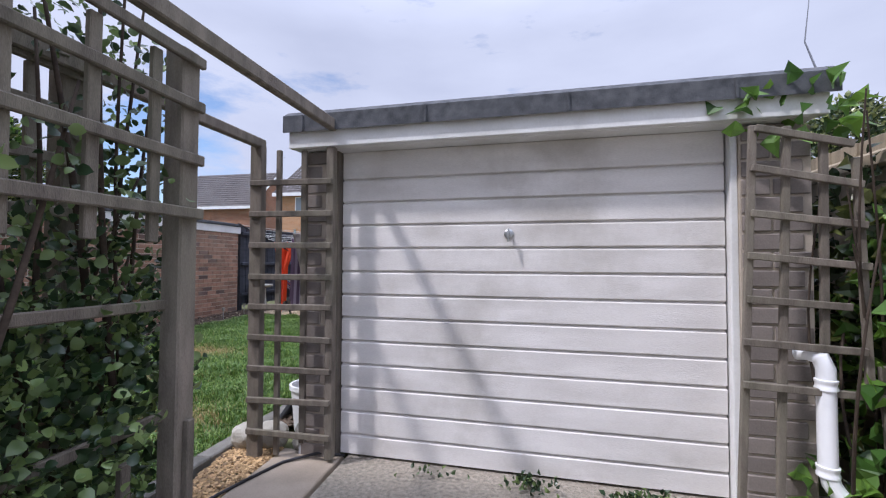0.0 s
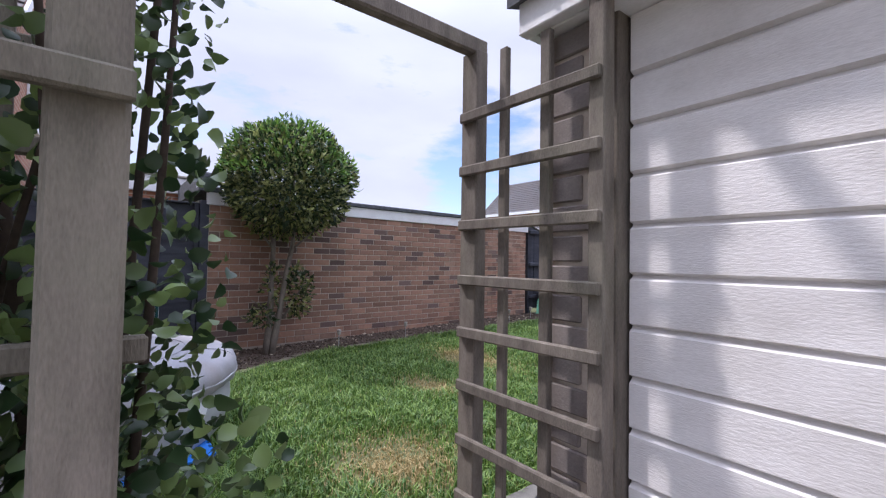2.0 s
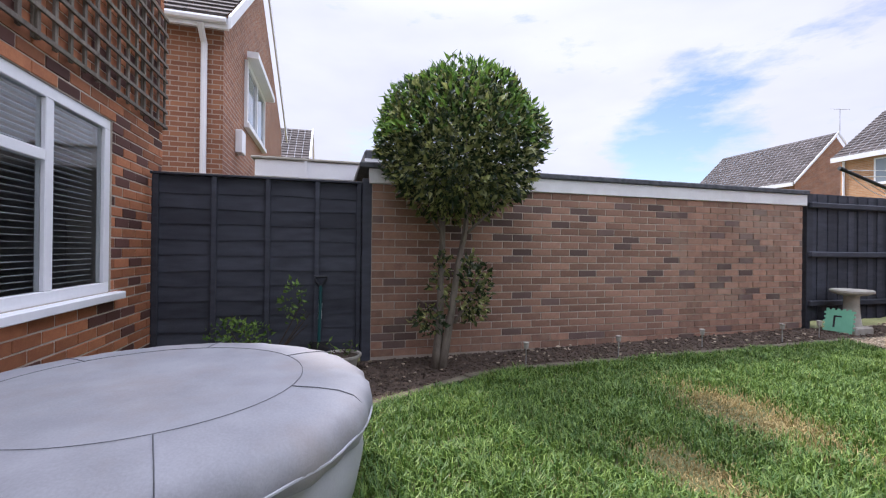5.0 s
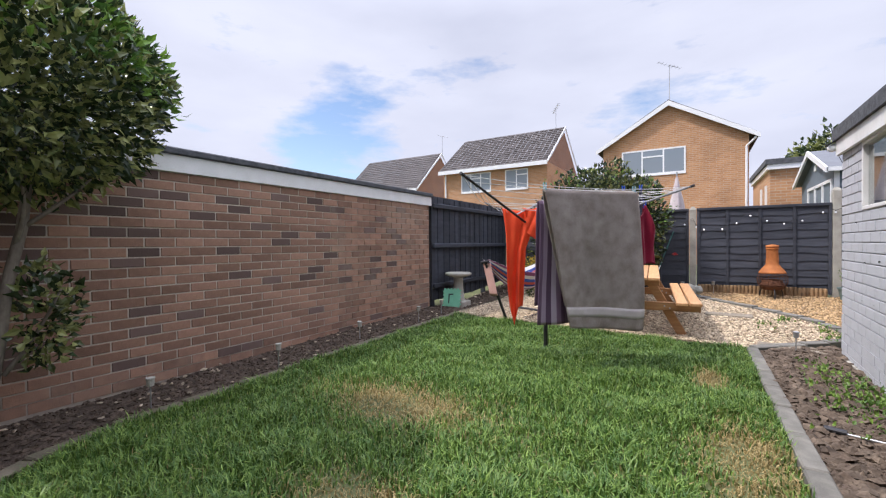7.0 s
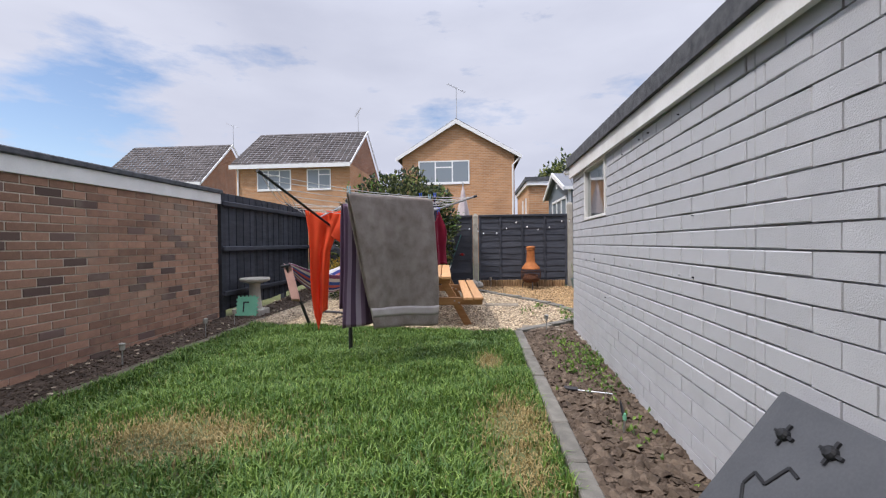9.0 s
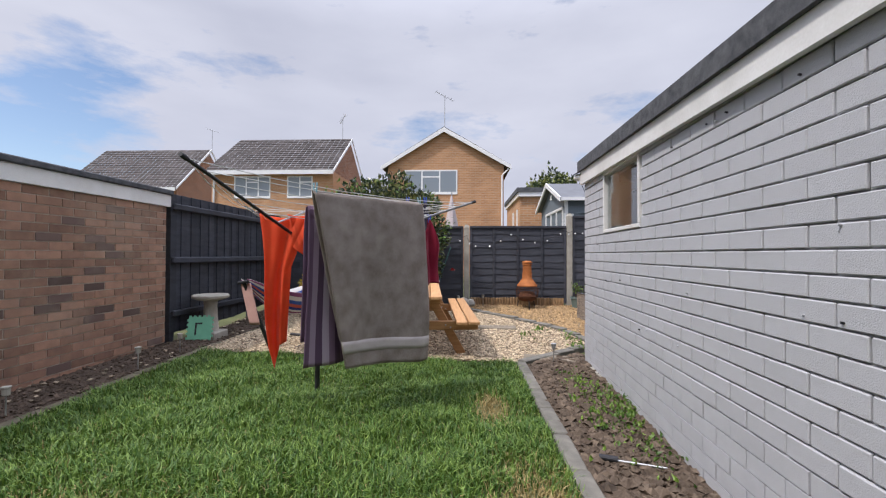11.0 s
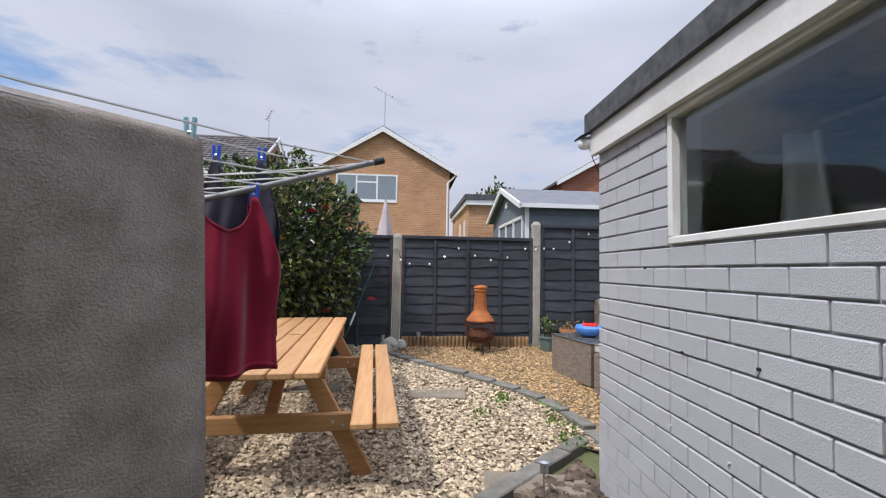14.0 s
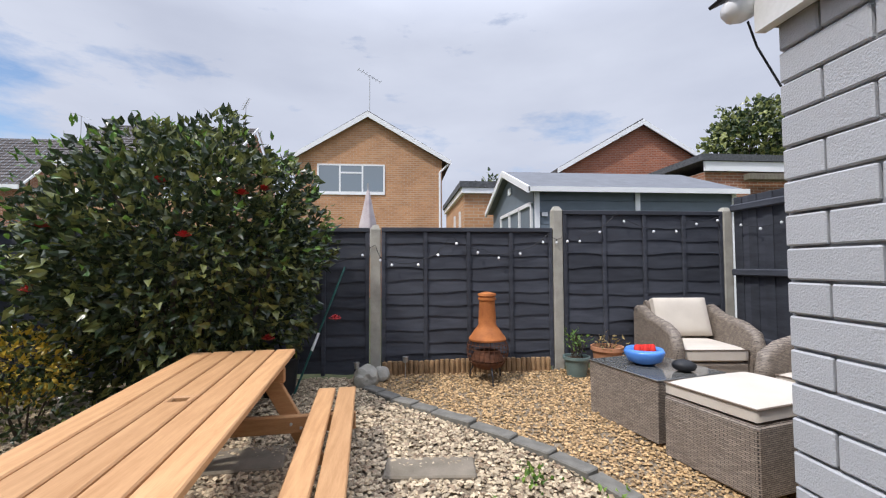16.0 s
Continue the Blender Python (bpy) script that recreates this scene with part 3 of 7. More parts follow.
part("front_pillar", g, MORTAR, garage_wall, "grey brown block pillars beside the garage door")
# front fascia, side fascia, felt roof
g = Geo()
g.m = GAR
g.prism([(-0.03, 1.775), (GL + 0.02, 1.898), (GL + 0.02, 2.033), (-0.03, 1.88)], "x", -0.045, -0.015)
part("side_fascia", g, WHITE, garage_wall, "white painted fascia board")
g = Geo()
g.m = GAR
g.box(-0.045, GW + 0.03, -0.075, -0.035, 1.77, 1.875, 0.003)
part("front_fascia", g, WHITE, garage_wall, "white painted fascia board")
g = Geo()
g.m = GAR
g.prism([(-0.10, 1.855), (-0.02, 1.882), (GL + 0.05, 2.036), (GL + 0.05, 2.15), (-0.05, 1.985), (-0.10, 1.95)], "x", -0.07, GW + 0.06)
for k in range(4):
    g.box(0.72 * k + 0.05, 0.72 * k + 0.06, -0.108, -0.10, 1.86, 1.948)
part("felt_roof", g, FELT, garage_wall, "grey mineral felt roof edge")
g = Geo()
g.m = GAR
g.box(-0.01, GW, 0.9, GL, 1.902, 1.92)
g.prism([(0.08, 1.80), (0.9, 1.902), (0.9, 1.92), (0.08, 1.82)], "x", -0.01, GW)
part("roof_deck", g, OLD_WOOD, garage_wall)

g = Geo()
g.m = GAR
g.box(0.0, GW, -0.034, 0.118, 1.768, 1.80, 0.003)
part("lintel", g, WHITE, garage_wall, "white painted lintel board")

# up-and-over door with pressed horizontal boards
garage_door = thing("garage_door", "worn white painted up-and-over garage door with horizontal ribs", "garage door", (-0.8, 3.3, 0))
DX0, DX1 = 0.222, 2.225
g = Geo()
g.m = GAR
prof = []
dz0, dz1 = 0.015, 1.765
ribs = [dz0] + [0.134 + 0.1345 * k for k in range(12)]
for z, top in zip(ribs, ribs[1:]):
    prof += [(0.075, z), (0.075, top - 0.022), (0.088, top - 0.014), (0.092, top - 0.007), (0.078, top - 0.002)]
prof += [(0.075, ribs[-1])]
prof += [(0.075, dz1), (0.115, dz1), (0.115, dz0)]
g.prism(prof, "x", DX0, DX1)
part("door_panel", g, DOOR_WHITE, garage_door, smooth="edges")
g = Geo()
g.m = GAR
g.box(DX0 - 0.055, DX0 - 0.008, 0.03, 0.13, 0.0, 1.80, 0.004)
part("door_frame", g, OLD_WOOD, garage_door, "weathered timber door post")
g = Geo()
g.m = GAR
g.box(DX1 + 0.008, DX1 + 0.04, 0.03, 0.13, 0.0, 1.80, 0.004)
part("door_frame", g, WHITE, garage_door, "white painted door post")
g = Geo()
g.m = GAR
hx, hz = 1.195, 1.275
g.lathe([(0.026, 0.0), (0.026, 0.006), (0.018, 0.010), (0.0, 0.011)], (hx, 0.076, hz), 20, Matrix.Rotation(radians(90), 3, "X"))
part("handle_plate", g, STEEL, garage_door, "chrome lock plate")
g = Geo()
g.m = GAR
g.tube([(hx, 0.07, hz), (hx, 0.03, hz)], 0.009, 12).bar((hx, 0.028, hz + 0.028), (hx, 0.028, hz - 0.045), 0.012, 0.010, 0.004, (0, 1, 0))
part("handle", g, STEEL, garage_door, "chrome T handle", smooth="edges")

# garage window
gwin = thing("window_garage", "garage window in a flaking white wooden frame", "window", (-1.83, 7.4, 1.4), kind="structure")
g = Geo()
g.m = GAR
fw = 0.03
for y0, y1, z0, z1 in ((WIN_Y0, WIN_Y1, WIN_Z0, WIN_Z0 + fw), (WIN_Y0, WIN_Y1, WIN_Z1 - 0.02, WIN_Z1 + 0.02), (WIN_Y0, WIN_Y0 + fw, WIN_Z0 + fw, WIN_Z1 - 0.02), (WIN_Y1 - fw, WIN_Y1, WIN_Z0 + fw, WIN_Z1 - 0.02)):
    g.box(-0.012, 0.06, y0, y1, z0, z1, 0.004)
part("window_frame", g, WHITE, gwin, "flaking white painted frame")
g = Geo()
g.m = GAR
g.box(0.022, 0.028, WIN_Y0 + fw - 0.01, WIN_Y1 - fw + 0.01, WIN_Z0 + fw - 0.01, WIN_Z1 - 0.01)
part("pane", g, PANE, gwin, "dusty reflecting glass")

# ---- brick wall of the neighbour's garage, with its fascia ----
WX = -6.6
wall_left = tagged(new("wall_brick", None), "red brown stretcher bond brick wall with pale mortar", "wall", "", "structure")
part("wall_core", Geo().box(WX - 0.22, WX - 0.006, 3.14, 8.73, -0.15, 1.688), MORTAR, wall_left)
part("fascia", Geo().box(WX - 0.03, WX + 0.02, 3.14, 8.78, 1.69, 1.83, 0.003), WHITE, wall_left, "white fascia board")
part("felt_edge", Geo().box(WX - 2.6, WX + 0.045, 3.05, 8.80, 1.83, 1.888, 0.01), FELT, wall_left, "dark felt roof edge")
part("back_wall", Geo().box(WX - 2.5, WX - 0.23, 8.5, 8.72, 0, 1.74).box(WX - 2.5, WX - 2.3, 3.1, 8.5, 0, 1.74), FAR_BROWN, wall_left)

# ---- fences ----
def panel_fence(x0, x1, y, z, h, gravel=0.0):
    """A waney lap panel between concrete posts, facing -y."""
    e = thing("lap_fence", "charcoal painted overlapping timber fence panel", "fence", ((x0 + x1) / 2, y, z), "back fence panels")
    n = 11
    for k in range(n):
        zz = z + 0.02 + k * (h - 0.06) / n
        gg = Geo()
        hb = (h - 0.06) / n + 0.03
        gg.sheet(lambda u, v: (x0 + u * (x1 - x0), y - 0.008 - 0.014 * (1 - v) , zz + v * hb - (0.012 * math.sin(u * 9 + k * 2.1) + 0.006 * math.sin(u * 23 + k)) * (1 - v)), 16, 1)
        ob = part("slat", gg, DARK_FENCE, e, fix=False)
        thicken(ob, 0.008, 1.0)
    for xx in (x0 + 0.02, x0 + (x1 - x0) * 0.25, x0 + (x1 - x0) * 0.5, x0 + (x1 - x0) * 0.75, x1 - 0.02):
        part("batten", Geo().box(xx - 0.02, xx + 0.02, y - 0.045, y - 0.024, z, z + h, 0.003), DARK_FENCE, e)
    part("top_rail", Geo().box(x0, x1, y - 0.05, y + 0.02, z + h - 0.045, z + h, 0.004), DARK_FENCE, e)
    return e


def concrete_post(x, y, z, h):
    gg = Geo()
    s = 0.052
    gg.box(x - s, x + s, y - s, y + s, z - 0.3, z + h - 0.05, 0.008)
    gg.add([(x - s, y - s, z + h - 0.05), (x + s, y - s, z + h - 0.05), (x + s, y + s, z + h - 0.05), (x - s, y + s, z + h - 0.05), (x - s * .5, y - s * .5, z + h), (x + s * .5, y - s * .5, z + h), (x + s * .5, y + s * .5, z + h), (x - s * .5, y + s * .5, z + h)],
           [(0, 1, 5, 4), (1, 2, 6, 5), (2, 3, 7, 6), (3, 0, 4, 7), (4, 5, 6, 7)])
    return solid("fence_post", gg, CONC, "rough pale concrete fence post", "fence post", group="concrete posts")


BY = 11.9
for xx, zt in ((-4.98, 1.70), (-3.05, 1.706), (-1.14, 1.913), (0.80, 1.917)):
    concrete_post(xx, BY, 0.15, zt - 0.15)
panel_fence(-6.6, -5.04, BY, 0.20, 1.48)
panel_fence(-4.92, -3.11, BY, 0.20, 1.475)
panel_fence(-2.99, -1.20, BY, 0.24, 1.44)
panel_fence(-1.08, 0.74, BY, 0.24, 1.63)


def closeboard(name, p, q, z, h, inside, label, rails, material=None):
    """A closeboard fence from p to q; inside: the side (+1 left of the way, -1 right) that shows the rails."""
    p, q = Vector((*p, 0)), Vector((*q, 0))
    d = (q - p).normalized()
    s = Vector((-d.y, d.x, 0)) * inside
    e = thing(name, label, "fence", (p.x, p.y, z))
    n = int((q - p).length / 0.095)
    for k in range(n):
        a = p + d * (k * 0.095)
        gz = ground_z(a.x, a.y)
        part("board", Geo().bar(a + d * 0.05 + Vector((0, 0, gz + z)) - s * (0.012 if k % 2 else 0.0), a + d * 0.05 + Vector((0, 0, z + h)) - s * (0.012 if k % 2 else 0.0), 0.104, 0.012, 0.002, s), material or DARK_FENCE, e)
    for rz in rails:
        part("rail", Geo().bar(p + s * 0.035 + Vector((0, 0, rz)), q + s * 0.035 + Vector((0, 0, rz)), 0.05, 0.075, 0.012), material or DARK_FENCE, e)
    for k in range(int((q - p).length / 1.9) + 1):
        a = p + d * (0.06 + k * 1.9) - s * 0.05
        part("post", Geo().bar(a + Vector((0, 0, -0.2)), a + Vector((0, 0, z + h)), 0.075, 0.075, 0.004, d), material or DARK_FENCE, e)
    return e


closeboard("side_fence", (-6.6, 8.80), (-6.6, 11.85), 0.10, 1.755, -1, "charcoal painted closeboard timber fence", (0.42, 1.06, 1.70))
closeboard("boundary_fence", (0.88, 11.85), (0.88, 7.2), 0.10, 1.92, -1, "charcoal painted closeboard boundary fence", (0.5, 1.2, 1.9))
closeboard("drive_fence", (0.88, 7.1), (0.88, 1.2), 0.0, 1.72, -1, "weathered pale brown closeboard fence beside the drive", (0.45, 1.05, 1.6), PALE_WOOD)

# gate beside the house
gate = thing("garden_gate", "black painted solid timber gate", "gate", (-6.7, 2.2, 0))
for k in range(12):
    z0 = 0.04 + k * 0.136
    gl = Geo()
    gl.sheet(lambda u, v: (-6.672 + 0.004 * (1 - v) - 0.007 * v, 1.31 + u * 1.77, z0 + v * 0.158 - (0.006 * math.sin(u * 8 + k * 2.3) + 0.003 * math.sin(u * 21 + k)) * (1 - v)), 12, 1)
    thicken(part("board", gl, DARK_FENCE, gate, fix=False), 0.010, -1.0)
for y0 in (1.33, 1.78, 2.22, 2.65, 3.03):
    part("batten", Geo().box(-6.662, -6.632, y0, y0 + 0.042, 0.04, 1.685, 0.003), DARK_FENCE, gate)
part("top_rail", Geo().box(-6.70, -6.625, 1.31, 3.08, 1.685, 1.705, 0.003), DARK_FENCE, gate)
part("end_post", Geo().box(-6.70, -6.60, 3.08, 3.17, -0.05, 1.735, 0.006), DARK_FENCE, gate)

# ---- the house with the window, beside the hot tub ----
HY = 1.29
house = thing("house_wall", "orange brown brick house wall", "house", (0, 0, 0), kind="structure")
WX0, WX1, WZ0, WZ1 = -6.05, -4.15, 0.74, 1.95
g = Geo()
g.box(-6.97, WX0, HY - 0.28, HY - 0.006, -0.1, 4.6).box(WX1, -2.95, HY - 0.28, HY - 0.006, -0.1, 4.6)
g.box(WX0, WX1, HY - 0.28, HY - 0.006, -0.1, WZ0).box(WX0, WX1, HY - 0.28, HY - 0.006, WZ1, 4.6)
g.box(-6.97, -6.7, -6, HY - 0.28, -0.1, 4.6).box(-3.2, -2.95, -6, HY - 0.28, -0.1, 4.6).box(-6.97, -2.95, -6.25, -6, -0.1, 4.6)
part("wall_core", g, MORTAR, house)
part("ceiling", Geo().box(-6.97, -2.95, -6.25, HY, 4.6, 4.72), WHITE, house)

# ---- neighbours' houses ----
def window_far(parent, x0, x1, z0, z1, y, cols, depth=0.12):
    """A white window in a far front that faces -y."""
    w = part("window", Geo().box(x0, x1, y - 0.03, y - 0.004, z0 - 0.06, z0, 0.004), UPVC, parent, "white plastic window")
    f = Geo()
    t = 0.06
    f.box(x0, x1, y - 0.02, y + 0.03, z1 - t, z1).box(x0, x1, y - 0.02, y + 0.03, z0, z0 + t)
    for k in range(cols + 1):
        xx = x0 + k * (x1 - x0) / cols
        f.box(max(x0, xx - t / 2 - (t / 2 if k == cols else 0)), min(x1, xx + t / 2 + (t / 2 if k == 0 else 0)), y - 0.02, y + 0.03, z0 + t, z1 - t)
    mid = x0 + (x1 - x0) / cols
    f.box(mid + t / 2, mid + (x1 - x0) / cols - t / 2, y - 0.02, y + 0.03, z1 - 0.34, z1 - 0.28)
    part("window_frame", f, UPVC, w)
    for k in range(cols):
        a = x0 + k * (x1 - x0) / cols
        part("pane", Geo().box(a + t / 2, a + (x1 - x0) / cols - t / 2, y - 0.012, y - 0.006, z0 + t, z1 - t), FAR_GLASS, w)
    return w


# opaque panes: the pale blue base colour paints in reflected sky and net curtains
FAR_GLASS, _n, _l, _b = make("far_glass_sky_tint")
_b.inputs["Base Color"].default_value, _b.inputs["Roughness"].default_value, _b.inputs["Specular IOR Level"].default_value = (0.22, 0.26, 0.30, 1), 0.05, 0.8
CURTAIN = surface("net_curtain", (0.62, 0.64, 0.63), (0.5, 0.52, 0.52), 0.9, 4, 60, 0.2, 0.01)


def tile_roof(name, parent, p0, p1, q0, q1, rows, cols):
    """Courses of roof tiles on a slope: p0-p1 the eaves, q0-q1 the ridge."""
    p0, p1, q0, q1 = map(Vector, (p0, p1, q0, q1))
    nrm = (p1 - p0).cross(q0 - p0).normalized()
    if nrm.z < 0:
        nrm = -nrm
    gg = Geo()
    for r in range(rows):
        a0, a1 = p0.lerp(q0, r / rows), p1.lerp(q1, r / rows)
        b0, b1 = p0.lerp(q0, min(1, (r + 1.15) / rows)), p1.lerp(q1, min(1, (r + 1.15) / rows))
        for c in range(cols):
            u0, u1 = c / cols + 0.02 / cols, (c + 1) / cols - 0.02 / cols
            w0, w1, w2, w3 = a0.lerp(a1, u0) + nrm * 0.045, a0.lerp(a1, u1) + nrm * 0.045, b0.lerp(b1, u1) + nrm * 0.012, b0.lerp(b1, u0) + nrm * 0.012
            gg.add([w0, w1, w2, w3, w0 - nrm * 0.03, w1 - nrm * 0.03], [(0, 1, 2, 3), (0, 4, 5, 1)])
    ob = part(name, gg, ROOF_TILE, parent, "brown grey concrete roof tiles", fix=False)
    return ob


def aerial(x, y, z0, z1, turn):
    e = thing("tv_aerial", "thin metal television aerial on a pole", "aerial", (x, y, z0), "roof aerials")
    part("pole", Geo().tube([(x, y, z0), (x, y, z1)], 0.02, 6), STEEL, e)
    c, s = math.cos(turn), math.sin(turn)
    a, b = Vector((x - 0.45 * c, y - 0.45 * s, z1 + 0.12)), Vector((x + 0.45 * c, y + 0.45 * s, z1 - 0.15))
    gg = Geo().tube([a, b], 0.015, 5)
    for k in range(7):
        p = a.lerp(b, k / 6)
        gg.tube([p + Vector((-s, c, 0)) * 0.13, p + Vector((s, -c, 0)) * 0.13], 0.008, 4)
    part("boom", gg, STEEL, e)


# gable house straight behind
A = thing("gable_house", "buff brick house with a white edged gable", "house", (-4, 22.4, 0))
ax0, ax1, ay, aex, arx, arz = -6.5, -1.33, 22.6, 5.10, -3.98, 6.80
part("wall", Geo().prism([(ax0, 0), (ax1, 0), (ax1, aex), (arx, arz - 0.12), (ax0, aex)], "y", ay, ay + 9), FAR_YELLOW, A)
part("roof", Geo().prism([(ax0 - 0.25, aex - 0.12), (ax0 - 0.25, aex), (arx, arz + 0.02), (ax1 + 0.3, aex), (ax1 + 0.3, aex - 0.12), (arx, arz - 0.1)], "y", ay - 0.16, ay + 9.1), ROOF_TILE, A)
part("bargeboard", Geo().prism([(ax0 - 0.28, aex - 0.2), (ax0 - 0.28, aex - 0.03), (arx, arz - 0.02), (arx, arz - 0.22)], "y", ay - 0.2, ay - 0.165), UPVC, A)
part("bargeboard", Geo().prism([(ax1 + 0.33, aex - 0.2), (ax1 + 0.33, aex - 0.03), (arx, arz - 0.02), (arx, arz - 0.22)], "y", ay - 0.2, ay - 0.165), UPVC, A)
part("downpipe", Geo().tube([(ax1 + 0.22, ay - 0.1, aex - 0.15), (ax1 - 0.08, ay - 0.06, aex - 0.45), (ax1 - 0.08, ay - 0.06, 0)], 0.04, 8), UPVC, A)
window_far(A, -5.75, -3.38, 3.88, 4.92, ay, 3)
aerial(-4.0, 23.6, 6.5, 8.62, 0.5)

# house with the roof ridge along x
B = thing("ridge_house", "buff brick house with a tiled roof and two upstairs windows", "house", (-13, 25, 0))
bx0, bx1, by = -16.1, -9.75, 25.0
part("wall", Geo().box(bx0, bx1, by, by + 6.5, 0, 5.38), FAR_YELLOW, B)
part("gable", Geo().prism([(by, 5.38), (by + 6.5, 5.38), (by + 3.2, 7.75)], "x", bx1 - 0.3, bx1), FAR_BROWN, B)
tile_roof("roof", B, (bx0 - 0.2, by - 0.3, 5.36), (bx1 + 0.1, by - 0.3, 5.36), (bx0 - 0.2, by + 3.2, 7.90), (bx1 + 0.1, by + 3.2, 7.90), 16, 22)
part("verge", Geo().prism([(by - 0.3, 5.28), (by - 0.3, 5.41), (by + 3.2, 7.93), (by + 6.8, 5.41), (by + 6.8, 5.26), (by + 3.2, 7.77)], "x", bx1 + 0.1, bx1 + 0.14), UPVC, B)
part("fascia", Geo().box(bx0 - 0.2, bx1 + 0.1, by - 0.34, by - 0.28, 5.18, 5.39), UPVC, B)
part("downpipe", Geo().tube([(bx0 + 0.15, by - 0.06, 5.2), (bx0 + 0.15, by - 0.06, 0)], 0.05, 6), UPVC, B)
window_far(B, -14.9, -13.0, 4.06, 5.14, by, 3)
window_far(B, -12.12, -10.8, 4.06, 5.14, by, 2)
aerial(-10.2, 28.2, 7.8, 9.1, 2.2)

C = thing("far_house", "brown brick house with a tiled roof", "house", (-25, 31, 0))
cx0, cx1, cy = -30.0, -22.2, 31.0
part("wall", Geo().box(cx0, cx1, cy, cy + 7, 0, 5.5), FAR_BROWN, C)
part("gable", Geo().prism([(cy, 5.5), (cy + 7, 5.5), (cy + 3.5, 8.75)], "x", cx1 - 0.3, cx1), FAR_BROWN, C)
tile_roof("roof", C, (cx0 - 0.2, cy - 0.3, 5.5), (cx1 + 0.15, cy - 0.3, 5.5), (cx0 - 0.2, cy + 3.5, 8.95), (cx1 + 0.15, cy + 3.5, 8.95), 16, 24)
part("verge", Geo().prism([(cy - 0.3, 5.4), (cy - 0.3, 5.55), (cy + 3.5, 8.98), (cy + 7.2, 5.55), (cy + 7.2, 5.4), (cy + 3.5, 8.8)], "x", cx1 + 0.15, cx1 + 0.2), UPVC, C)
part("fascia", Geo().box(cx0 - 0.2, cx1 + 0.1, cy - 0.34, cy - 0.28, 5.3, 5.53), UPVC, C)
aerial(-21.9, 34.4, 8.8, 10.4, 0.3)

D = thing("red_gable_house", "red brick house with a white edged gable", "house", (6, 24, 0))
dy = 24.0
dx0, dx1, dez, drx, drz = 3.75, 10.55, 5.22, 7.15, 7.30
part("wall", Geo().prism([(dx0, 0), (dx1, 0), (dx1, dez), (drx, drz - 0.1), (dx0, dez)], "y", dy, dy + 8), FAR_RED, D)
part("roof", Geo().prism([(dx0 - 0.25, dez - 0.12), (dx0 - 0.25, dez), (drx, drz + 0.05), (dx1 + 0.25, dez), (dx1 + 0.25, dez - 0.12), (drx, drz - 0.08)], "y", dy - 0.2, dy + 8), ROOF_TILE, D)
part("bargeboard", Geo().prism([(dx0 - 0.28, dez - 0.22), (dx0 - 0.28, dez - 0.03), (drx, drz), (dx1 + 0.28, dez - 0.03), (dx1 + 0.28, dez - 0.22), (drx, drz - 0.22)], "y", dy - 0.26, dy - 0.21), UPVC, D)
window_far(D, 4.5, 6.1, 4.1, 4.75, dy, 2)


# ---- trellis arch between drive and lawn ----
def jitter(v, a):
    return v + random.uniform(-a, a)


arch = thing("trellis_arch", "weathered grey timber trellis arch against the garage", "trellis", (-2.1, 3.2, 0))
for x, w, zb, zt in ((-2.272, 0.075, -0.02, 1.80), (-2.135, 0.032, 0.02, 1.77), (-1.975, 0.036, 0.10, 1.76), (-1.808, 0.045, 0.03, 1.85)):
    part("upright", Geo().bar((x, 3.17, zb), (x - 0.005, 3.17, zt), w, 0.05 if w > 0.04 else 0.022, 0.004, (0, 1, 0)), OLD_WOOD, arch)
for k in range(9):
    z = 0.157 + 0.1767 * k
    part("slat", Geo().bar((-2.305, 3.135, jitter(z, 0.006)), (-1.793, 3.135, jitter(z, 0.010)), 0.018, 0.034, 0.004), OLD_WOOD, arch)
part("beam", Geo().bar((-1.88, 0.9, 1.91), (-1.79, 3.17, 1.885), 0.045, 0.062, 0.006), OLD_WOOD, arch, "long weathered top beam")
part("beam", Geo().bar((-2.36, 1.0, 1.83), (-2.266, 3.2, 1.815), 0.045, 0.055, 0.006), OLD_WOOD, arch, "long weathered top beam")

side = thing("rose_trellis", "weathered grey timber trellis panels held by posts", "trellis", (-2.1, 1.6, 0))
for x in (-1.882, -2.37):
    for y, w in ((2.185, 0.075), (1.40, 0.075), (0.75, 0.06)):
        part("post", Geo().bar((x, y, -0.1), (x, y, 1.84), w, w, 0.006, (1, 0, 0)), OLD_WOOD, side)
    for y in (2.05, 1.86, 1.66, 1.22, 1.02):
        part("upright", Geo().bar((x + 0.03, jitter(y, 0.01), 1.18), (x + 0.03, y, 1.78), 0.034, 0.02, 0.003, (1, 0, 0)), OLD_WOOD, side)
    for z in (1.285, 1.472, 1.65, 1.80):
        part("slat", Geo().bar((x + 0.05, 0.7, jitter(z, 0.008)), (x + 0.05, 2.225, jitter(z, 0.008)), 0.02, 0.036, 0.004), OLD_WOOD, side)
    for z in (0.98, 0.62, 0.3):
        part("slat", Geo().bar((x - 0.02, 0.7, jitter(z, 0.02)), (x - 0.02, 2.25, jitter(z, 0.02)), 0.018, 0.034, 0.004), OLD_WOOD, side)
for y, zt in ((2.18, 0.60), (1.95, 0.56), (1.72, 0.53)):
    part("picket", Geo().bar((-1.83, y, -0.02), (-1.835, y + 0.01, zt), 0.03, 0.022, 0.003, (1, 0, 0)), OLD_WOOD, side, "short broken picket")

